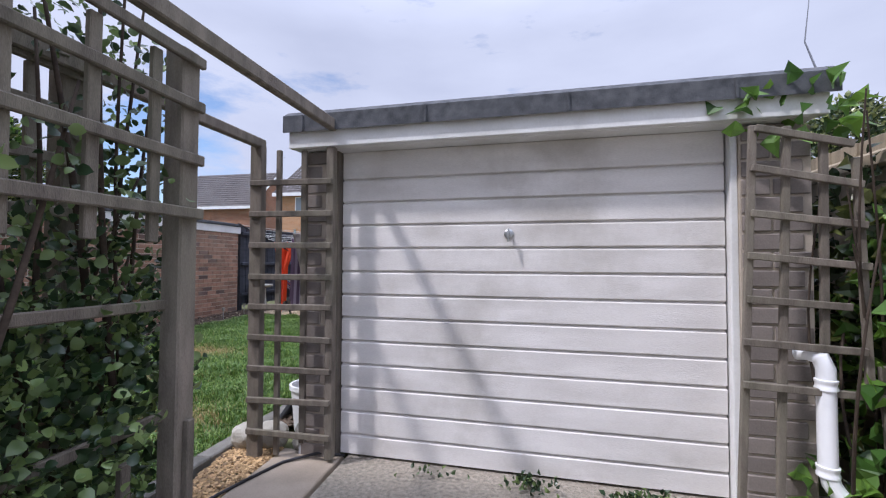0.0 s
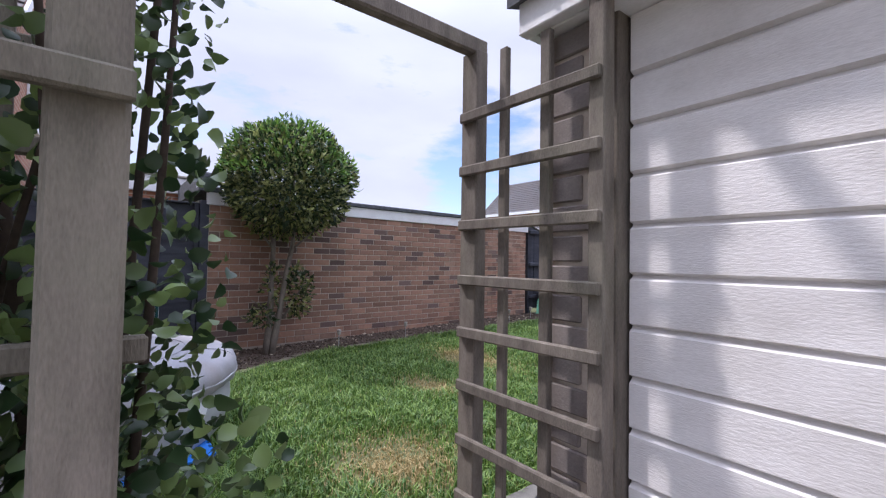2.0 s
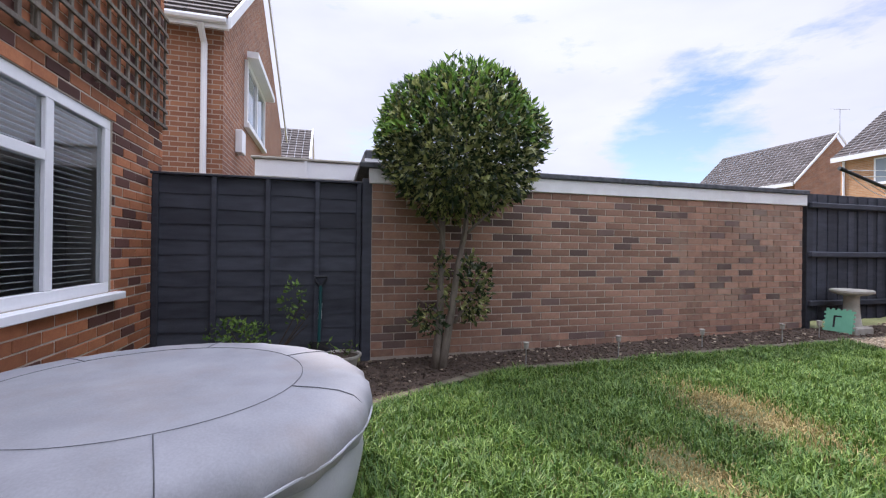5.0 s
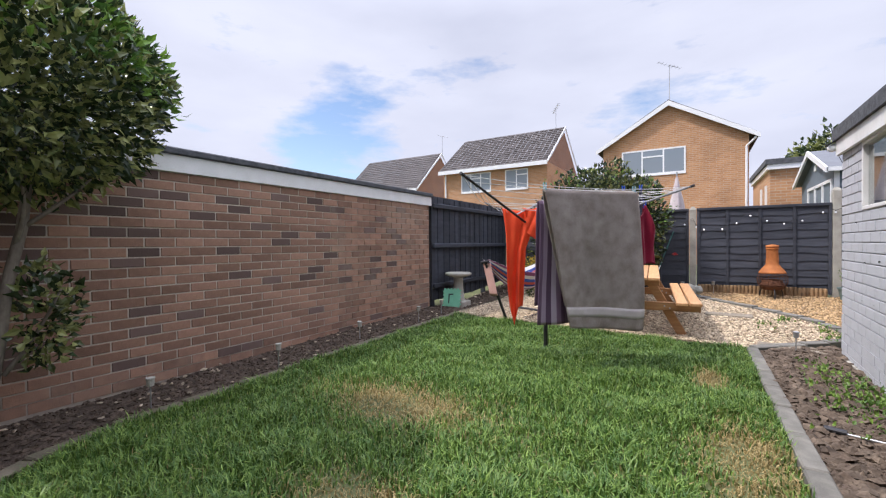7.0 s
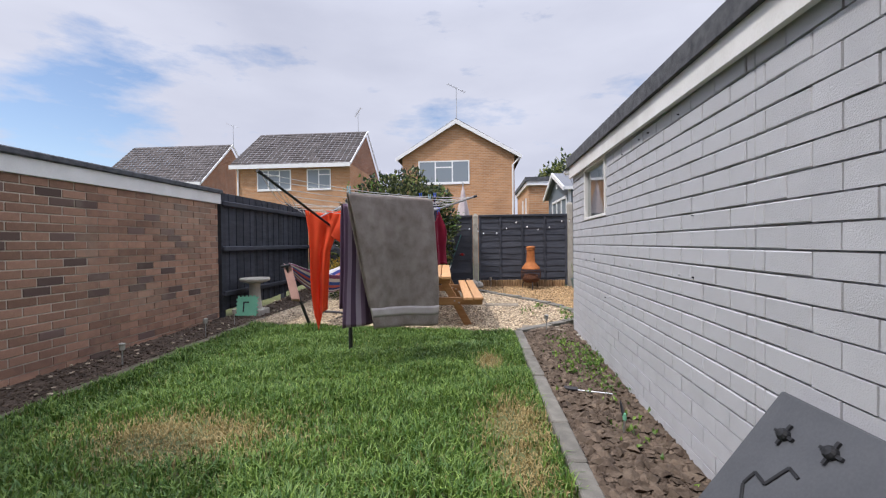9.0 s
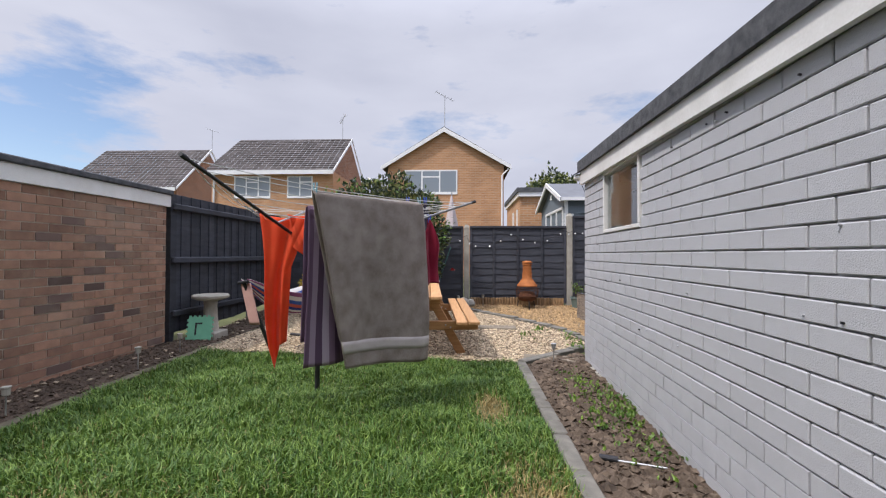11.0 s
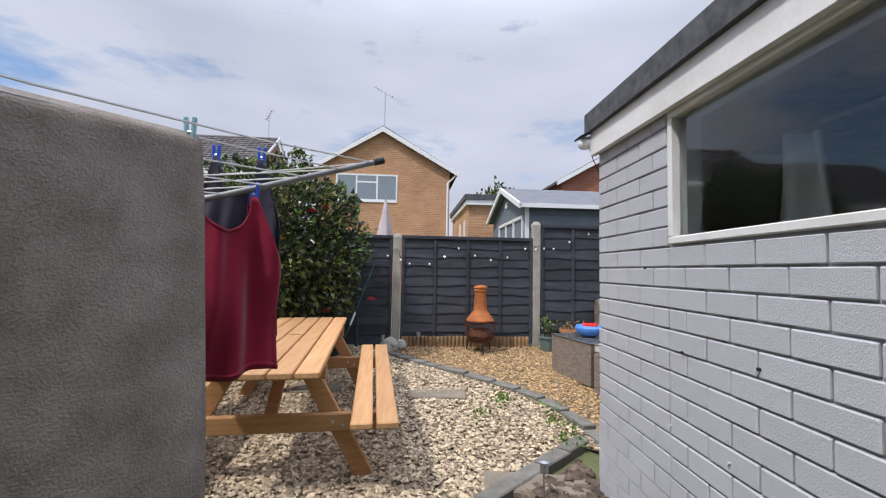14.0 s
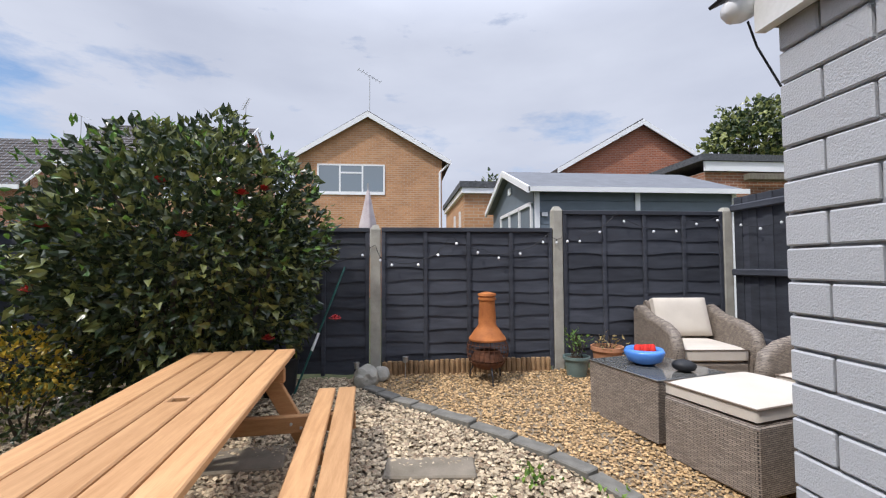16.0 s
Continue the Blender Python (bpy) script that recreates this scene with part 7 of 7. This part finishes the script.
def armchair(x, y, turn, label):
    e = thing("rattan_armchair", label, "armchair", (x, y, ground_z(x, y)), "rattan armchairs")
    m = pose(x, y, ground_z(x, y), 0, 0, turn) @ Matrix.Scale(0.88, 4)

    def P(name, geo, mat, lab="", smooth=False):
        return part(name, geo, mat, e, lab, smooth)
    g = Geo()
    g.m = m
    g.box(-0.34, 0.34, -0.38, 0.30, 0.05, 0.26, 0.02)
    P("seat_frame", g, RATTAN)
    for s in (-1, 1):
        pts = [(s * 0.40, -0.38, 0.06), (s * 0.41, -0.40, 0.40), (s * 0.42, -0.36, 0.52), (s * 0.42, -0.2, 0.58), (s * 0.42, 0.1, 0.62), (s * 0.40, 0.3, 0.70), (s * 0.37, 0.36, 0.74)]
        g = Geo()
        g.m = m
        prof = [(-0.40, 0.04), (-0.42, 0.40), (-0.38, 0.52), (-0.22, 0.585), (0.1, 0.63), (0.32, 0.72), (0.40, 0.70), (0.40, 0.04)]
        a, b = sorted((s * 0.345, s * 0.475))
        g.prism(prof, "x", a, b)
        P("arm", g, RATTAN, "woven rattan arm", "edges")
        g = Geo()
        g.m = m
        g.tube([(s * 0.41, p, z + 0.005) for p, z in prof[:7]], 0.066, 10)
        P("arm_roll", g, RATTAN, "", True)
    g = Geo()
    g.m = m
    g.prism([(0.30, 0.05), (0.34, 0.78), (0.38, 0.83), (0.43, 0.80), (0.42, 0.05)], "x", -0.345, 0.345)
    P("backrest", g, RATTAN, "", "edges")
    g, line = soft_box(-0.33, 0.33, -0.40, 0.26, 0.265, 0.40, 0.02, m)
    c = P("seat_cushion", g, CUSHION, "beige seat cushion", True)
    part("piping", Geo().tube(line, 0.005, 5), PIPING, c)
    mb = m @ pose(0, 0.245, 0.62, 72, 0, 0)
    g, line = soft_box(-0.31, 0.31, -0.20, 0.25, -0.06, 0.06, 0.03, mb)
    c = P("back_cushion", g, CUSHION, "beige back cushion", True)
    for lx, ly in ((-0.3, -0.33), (0.3, -0.33), (-0.3, 0.33), (0.3, 0.33)):
        g = Geo()
        g.m = m
        g.box(lx - 0.025, lx + 0.025, ly - 0.025, ly + 0.025, -0.01, 0.05)
        P("leg", g, BLACK)
    return e


armchair(0.04, 11.42, -6, "brown rattan armchair with beige cushions facing the table")
armchair(0.46, 10.35, -75, "brown rattan armchair with beige cushions beside the fence")
chair3 = thing("rattan_bench_end", "brown rattan seat with a curved arm beside the garage", "rattan seat", (-0.45, 9.15, 0.02))
CM = pose(-0.58, 9.36, ground_z(0, 9.4), 0, 0, 14)
g = Geo()
g.m = CM
g.prism([(-0.36, 0.0), (-0.37, 0.44), (-0.35, 0.52), (-0.28, 0.565), (0.30, 0.565), (0.38, 0.52), (0.40, 0.0)], "y", -0.06, 0.06)
part("arm", g, RATTAN, chair3, "", "edges")
g = Geo()
g.m = CM
g.box(-0.34, 0.38, -0.72, -0.062, 0.0, 0.28, 0.02)
part("seat_frame", g, RATTAN, chair3)
g, line = soft_box(-0.33, 0.37, -0.70, -0.07, 0.285, 0.40, 0.02, CM)
part("seat_cushion", g, CUSHION, chair3, "beige seat cushion", True)

TB = pose(-0.91, 10.58, ground_z(0, 10.6), 0, 0, 13.6)
table = thing("rattan_coffee_table", "brown rattan coffee table with a glass top", "coffee table", (-0.8, 10.83, 0.13))
g = Geo()
g.m = TB
g.prism([(-0.33, 0.0), (-0.34, 0.40), (0.34, 0.40), (0.33, 0.0)], "x", -0.30, 0.30)
part("body", g, RATTAN, table)
g = Geo()
g.m = TB
g.box(-0.31, 0.31, -0.345, 0.345, 0.402, 0.412, 0.004)
part("glass_top", g, TABLE_GLASS, table, "smoked glass top")
OM = pose(-0.70, 9.93, ground_z(0, 10.0), 0, 0, 14)
ott = thing("rattan_footstool", "brown rattan footstool with a beige cushion", "footstool", (-0.45, 10.0, 0.07))
g = Geo()
g.m = OM
g.box(-0.37, 0.37, -0.29, 0.29, 0.0, 0.38, 0.015)
part("body", g, RATTAN, ott)
g, line = soft_box(-0.365, 0.365, -0.285, 0.285, 0.385, 0.475, 0.02, OM)
c = part("cushion", g, CUSHION, ott, "beige cushion", True)
part("piping", Geo().tube(line, 0.006, 5), PIPING, c)
TZ = ground_z(0, 10.6) + 0.413
BLUE_MESH = surface("clear_blue_plastic", (0.10, 0.28, 0.72), (0.06, 0.2, 0.6), 0.3, 8, 60, 0.1, 0.001, spec=0.6)
bowl = solid("blue_toy_bowl", Geo().lathe([(0.06, 0.0), (0.12, 0.03), (0.145, 0.09), (0.13, 0.12), (0.12, 0.09), (0.10, 0.04), (0.0, 0.02)], (-0.95, 10.62, TZ), 24), BLUE_MESH, "translucent blue plastic bowl on the glass table", "bowl", smooth=True)
g = Geo()
for k in range(5):
    g.tube([(-1.0 + 0.03 * k, 10.62 + 0.02 * (k % 2), TZ + 0.07), (-0.98 + 0.03 * k, 10.66, TZ + 0.12), (-0.96 + 0.025 * k, 10.70, TZ + 0.10)], 0.025, 8)
solid("red_toy", g, BRIGHT_RED, "bright red soft toy in the blue bowl", "toy", smooth=True)
bm = bmesh.new()
bmesh.ops.create_uvsphere(bm, u_segments=16, v_segments=10, radius=0.07)
for v in bm.verts:
    v.co = Vector((v.co.x * 1.2, v.co.y, v.co.z * 0.62)) * (1 + 0.15 * noise.noise(v.co * 12))
me = bpy.data.meshes.new("black_pouch")
bm.to_mesh(me)
bm.free()
me.materials.append(BLACK)
me.polygons.foreach_set("use_smooth", [True] * len(me.polygons))
po = tagged(new("black_pouch", me), "small black pouch on the glass table", "pouch")
po.location = (-0.80, 10.38, TZ + 0.04)

# ---- chiminea and pots ----
CX, CY, CZ = -1.97, 11.55, ground_z(0, 11.58)
TERRA = surface("rusted_orange_clay", (0.47, 0.165, 0.045), (0.27, 0.085, 0.025), 0.75, 9, 90, 0.3, 0.003, dirt=(0.10, 0.05, 0.03), dirt_amount=0.5)
RUST = surface("rusty_mesh", (0.14, 0.055, 0.025), (0.07, 0.03, 0.018), 0.85, 20, 120, 0.4, 0.002)
chim = thing("chiminea", "rusty orange chiminea with a mesh fire bowl", "chiminea", (CX, CY, CZ))
part("neck", Geo().lathe([(0.105, 0.50), (0.085, 0.53), (0.082, 0.62), (0.075, 0.72), (0.075, 0.76), (0.086, 0.765), (0.086, 0.785), (0.074, 0.79), (0.074, 0.80), (0.09, 0.805), (0.085, 0.825), (0.03, 0.84), (0, 0.842)], (CX, CY, CZ), 28), TERRA, chim, smooth="edges")
part("hood", Geo().lathe([(0.175, 0.385), (0.178, 0.40), (0.165, 0.42), (0.12, 0.48), (0.105, 0.50)], (CX, CY, CZ), 28), TERRA, chim, "bright orange hood", smooth="edges")
g = Geo()
for k in range(26):
    a = 2 * math.pi * k / 26
    g.tube([(CX + r * math.cos(a), CY + r * math.sin(a), CZ + z) for r, z in ((0.172, 0.385), (0.195, 0.33), (0.198, 0.27), (0.18, 0.20), (0.15, 0.16))], 0.003, 4)
for z, r in ((0.35, 0.19), (0.31, 0.198), (0.27, 0.199), (0.23, 0.191), (0.19, 0.175)):
    g.tube([(CX + r * math.cos(2 * math.pi * k / 28), CY + r * math.sin(2 * math.pi * k / 28), CZ + z) for k in range(29)], 0.003, 4)
part("mesh_bowl", g, RUST, chim, "dark rusty wire mesh")
part("ash_pan", Geo().lathe([(0.155, 0.19), (0.15, 0.15), (0.10, 0.12), (0, 0.115)], (CX, CY, CZ), 24).lathe([(0.16, 0.20), (0.12, 0.28), (0.0, 0.30)], (CX, CY, CZ), 18), RUST, chim, smooth=True)
for k in range(3):
    a = 2 * math.pi * k / 3 - 1.5
    part("leg", Geo().tube([(CX + 0.13 * math.cos(a), CY + 0.13 * math.sin(a), CZ + 0.16), (CX + 0.17 * math.cos(a), CY + 0.17 * math.sin(a), CZ + 0.08), (CX + 0.18 * math.cos(a), CY + 0.18 * math.sin(a), CZ - 0.01)], 0.008, 6), DARK_METAL, chim)


def pot(x, y, r, h, material, label, leaves, leaf_material, seed, tall):
    z = ground_z(x, y)
    e = thing("plant_pot", label, "plant pot", (x, y, z), "plant pots")
    part("pot", Geo().lathe([(r * 0.72, 0.0), (r * 0.95, h * 0.85), (r * 1.06, h * 0.86), (r * 1.06, h), (r * 0.95, h), (r * 0.9, h * 0.85), (0, h * 0.84)], (x, y, z), 24), material, e, smooth="edges")
    part("soil", Geo().lathe([(r * 0.9, h * 0.86), (0, h * 0.9)], (x, y, z), 16), SOIL, e)
    gg = Geo()
    pl_ = []
    rr = random.Random(seed)
    for _ in range(leaves):
        top = Vector((x + rr.gauss(0, r * 0.6), y + rr.gauss(0, r * 0.6), z + h + rr.uniform(0.5, 1) * tall))
        gg.tube([(x + rr.gauss(0, r * 0.3), y + rr.gauss(0, r * 0.3), z + h * 0.85), tuple(top)], 0.003, 4)
        pl_ += [(tuple(top + Vector((rr.gauss(0, 0.02), rr.gauss(0, 0.02), -k * 0.03))), (rr.gauss(0, 0.7), rr.gauss(0, 0.7), 0.5)) for k in range(5)]
    part("stem", gg, STEM, e)
    leaf_part("leaves", pl_, leaf_material, e, 0.05, slim=0.35, jitter=0.5)


GREEN_POT = surface("grey_green_glaze", (0.15, 0.21, 0.20), (0.11, 0.16, 0.155), 0.45, 8, 60, 0.1, 0.001, spec=0.5)
pot(-1.06, 11.62, 0.125, 0.19, GREEN_POT, "grey green pot with a thin leafy plant", 16, WEED, 3, 0.28)
pot(-0.74, 11.62, 0.15, 0.28, surface("terracotta", (0.50, 0.25, 0.14), (0.36, 0.17, 0.09), 0.85, 8, 80, 0.3, 0.002), "terracotta pot with dry stems", 10, STRAW, 4, 0.10)
pot(-6.35, 2.9, 0.16, 0.14, CONC, "low stone planter by the gate", 8, WEED, 5, 0.1)

# plants by the gate
gp = thing("gate_shrub", "small shrub in front of the black gate", "shrub", (-6.45, 2.2, 0))
g = Geo()
for k in range(7):
    branch(g, (-6.4, 2.25, 0), (-6.4 + rng.uniform(-0.15, 0.15), 2.25 + rng.uniform(-0.4, 0.4), rng.uniform(0.35, 0.75)), 0.008, 0.003, 0.04, rng)
part("stem", g, STEM, gp)
leaf_part("leaves", blob_places(260, (-6.4, 2.05, 0.28), (0.15, 0.28, 0.2), 0.2, seed=61) + blob_places(70, (-6.42, 2.48, 0.6), (0.08, 0.1, 0.2), 0.2, seed=62), WEED, gp, 0.05, slim=0.5, jitter=0.7)

# log roll edging before the back fence
logs = thing("log_edging", "short split logs set upright as edging", "edging", (-2, 11.8, 0.2))
for x0, x1 in ((-2.98, -1.25), (-0.55, 0.78)):
    n = int((x1 - x0) / 0.052)
    for k in range(n):
        x = x0 + (k + 0.5) * 0.052
        part("log", Geo().lathe([(0.026, -0.05), (0.0265, 0.10 + random.uniform(0, 0.02)), (0.022, 0.135 + random.uniform(-0.008, 0.008)), (0, 0.138)], (x, 11.79, ground_z(x, 11.79)), 8), LOG, logs)
for k in range(16):
    y = 11.75 - (k + 0.5) * 0.052
    part("log", Geo().lathe([(0.026, -0.05), (0.0265, 0.12), (0.022, 0.15), (0, 0.152)], (0.78, y, ground_z(0, y)), 8), LOG, logs)

# string of lights along the back fence
BULB = surface("clear_bulb", (0.75, 0.77, 0.78), (0.6, 0.62, 0.64), 0.15, 8, 60, 0.0, spec=0.8)
chain = thing("string_lights", "string of small clear bulbs along the fence", "string lights", (-2, 11.83, 1.5))
zig = [(-4.3, 1.38), (-3.55, 1.62), (-3.80, 1.25), (-3.05, 1.50), (-2.95, 1.36), (-2.55, 1.36), (-2.28, 1.60), (-1.95, 1.46), (-1.62, 1.44), (-1.25, 1.62), (-1.08, 1.60), (-0.88, 1.60), (-0.5, 1.84), (0.0, 1.68), (0.35, 1.78), (0.72, 1.84)]
pts = []
for (xa, za), (xb, zb) in zip(zig, zig[1:]):
    for k in range(6):
        u = k / 6
        pts.append(Vector((xa + (xb - xa) * u, 11.835, za + (zb - za) * u - 0.05 * 4 * u * (1 - u))))
part("cable", Geo().tube(pts, 0.003, 4), BLACK, chain)
for k in range(1, len(pts), 4):
    p = pts[k] + Vector((0, -0.008, 0))
    b = part("socket", Geo().tube([p, p - Vector((0, 0, 0.02))], 0.007, 6), BLACK, chain)
    part("bulb", Geo().lathe([(0.006, 0.0), (0.013, -0.012), (0.014, -0.022), (0.0, -0.034)], tuple(p - Vector((0, 0, 0.02))), 8), BULB, b)
chain2 = thing("side_string_lights", "string of small clear bulbs along the dark side fence", "string lights", (0.8, 11, 1.6))
pts = [Vector((0.825, 11.7 - 0.12 * k, 1.72 - 0.06 * math.sin(k * 0.7))) for k in range(22)]
part("cable", Geo().tube(pts, 0.003, 4), BLACK, chain2)
for k in range(0, 22, 2):
    p = pts[k]
    part("bulb", Geo().lathe([(0.006, 0.0), (0.013, -0.012), (0.014, -0.022), (0.0, -0.034)], tuple(p), 8), BULB, chain2)

# security light and its cable under the eaves at the back corner
eaves_light = thing("security_light", "small white security light with a dark solar panel", "security light", (-1.85, 8.60, 1.96))
part("housing", Geo().lathe([(0.0, -0.045), (0.022, -0.042), (0.034, -0.026), (0.038, 0.0), (0.034, 0.026), (0.022, 0.042), (0.0, 0.045)], (-1.862, 8.60, 1.985), 20, Matrix.Rotation(radians(70), 3, "Y")), UPVC, eaves_light, smooth=True)
part("bracket", Geo().tube([(-1.862, 8.60, 1.985), (-1.83, 8.585, 1.985), (-1.79, 8.555, 1.985)], 0.012, 8), UPVC, eaves_light)
part("solar_panel", Geo().bar((-1.915, 8.60, 2.010), (-1.835, 8.60, 2.052), 0.10, 0.010, 0.002), BLACK, eaves_light, "black tilted solar panel")
part("cable", Geo().tube([(-1.84, 8.6, 1.95), (-1.815, 8.6, 1.88), (-1.772, 8.575, 1.76)], 0.003, 5), BLACK, eaves_light)
wire = solid("overhead_wire", Geo().tube([(0.72, 3.35, 2.0), (1.6, 5.0, 3.0), (4.0, 9.0, 5.6)], 0.006, 5), BLACK, "thin black overhead wire", "wire")

# inside the garage: floor, a hung apron and a stick by the window
solid("floor_garage", Geo().box(-1.85, 0.5, 3.45, 8.4, -0.04, 0.02), CONC, "concrete garage floor", "floor", "structure")
hung_coat = Geo().sheet(lambda u, v: (-1.35 + 0.05 * math.sin(u * 9), 7.75 + (u - 0.5) * 0.28 * (0.5 + v * 0.7), 1.78 - v * 0.75), 12, 14)
hc = solid("hanging_overall", hung_coat, WASH_LINE, "pale overall hanging inside the garage", "clothing", smooth=True, fix=False)
thicken(hc, 0.02)
rail = solid("hanging_rail", Geo().tube([(-1.35, 7.2, 1.80), (-1.35, 8.4, 1.80)], 0.012, 8), OLD_WOOD, "wooden rail inside the garage", "rail")


# ---- bricks, laid last ----
# painted bricks on the garage's long side; the wall's outer face looks to -x
side_m = GAR @ Matrix(((0, 1, 0, 0.0), (-1, 0, 0, GL), (0, 0, 1, 0), (0, 0, 0, 1)))
brick_face(garage_wall, GREY_BRICK, GREY_BRICK_J, None, side_m, GL, 1.95, 0.2284, 0.0842, 0.012, lambda x, z: 0.0 <= x <= 3.9 and 0.40 < z,
           holes=((GL - WIN_Y1, GL - WIN_Y0, WIN_Z0, WIN_Z1 + 0.05),), proud=0.0035, joint=0.007, lap=0, z_start=-0.021, breaks=(GL - 4.645, GL - 1.618))
nails = tagged(new("wall_fixing", None), "rusty fixings remaining in the garage wall", "fixing")
for k in range(26):
    y, z = random.uniform(2.0, 5.1), random.choice((0.62, 0.92, 1.22, 1.53, 1.77)) + random.uniform(-0.02, 0.02)
    if WIN_Y0 - 0.1 < y < WIN_Y1 + 0.1 and z > 1.2:
        continue
    gg = Geo()
    gg.m = GAR
    gg.tube([(0.0, y, z), (-0.014, y, z + 0.002)], 0.0045, 7)
    part("screw", gg, DARK_METAL if k % 2 else GREY_JOINT, nails)
back_m = GAR @ Matrix(((-1, 0, 0, GW), (0, -1, 0, GL - 0.012), (0, 0, 1, 0), (0, 0, 0, 1)))
brick_face(garage_wall, GREY_BRICK, GREY_BRICK_J, None, back_m, GW, 1.95, 0.2284, 0.0842, 0.01, lambda x, z: False, proud=0.005, joint=0.009, lap=0, z_start=-0.021)
# blocks on the front pillars
for x0, x1 in ((0.0, 0.162), (GW - 0.285, GW)):
    fm = GAR @ Matrix.Translation((x0, 0.012, 0))
    brick_face(garage_wall, DULL_BRICK, DULL_BRICK, None, fm, x1 - x0, 1.75, 0.255, 0.0842, 0.01, lambda x, z: True, proud=0.010, joint=0.012)
# the neighbour's brick wall, whose face looks to +x
wm = Matrix(((0, -1, 0, WX - 0.006), (1, 0, 0, 3.17), (0, 0, 1, 0), (0, 0, 0, 1)))
brick_face(wall_left, BRICK, BRICK_J, None, wm, 5.56, 1.69, 0.225, 0.0755, 0.01, lambda x, z: 0.3 < x < 3.6 and 0.12 < z < 1.62, proud=0.006, z_start=0.028)
# house wall round the window, face to +y
hm = Matrix(((-1, 0, 0, -2.95), (0, -1, 0, HY - 0.006), (0, 0, 1, 0), (0, 0, 0, 1)))
brick_face(house, HBRICK, HBRICK_J, None, hm, 4.02, 4.5, 0.225, 0.075, 0.01, lambda x, z: x > 2.2 and z < 2.15,
           holes=((-2.95 - WX1, -2.95 - WX0, WZ0 - 0.055, WZ1),), proud=0.005)
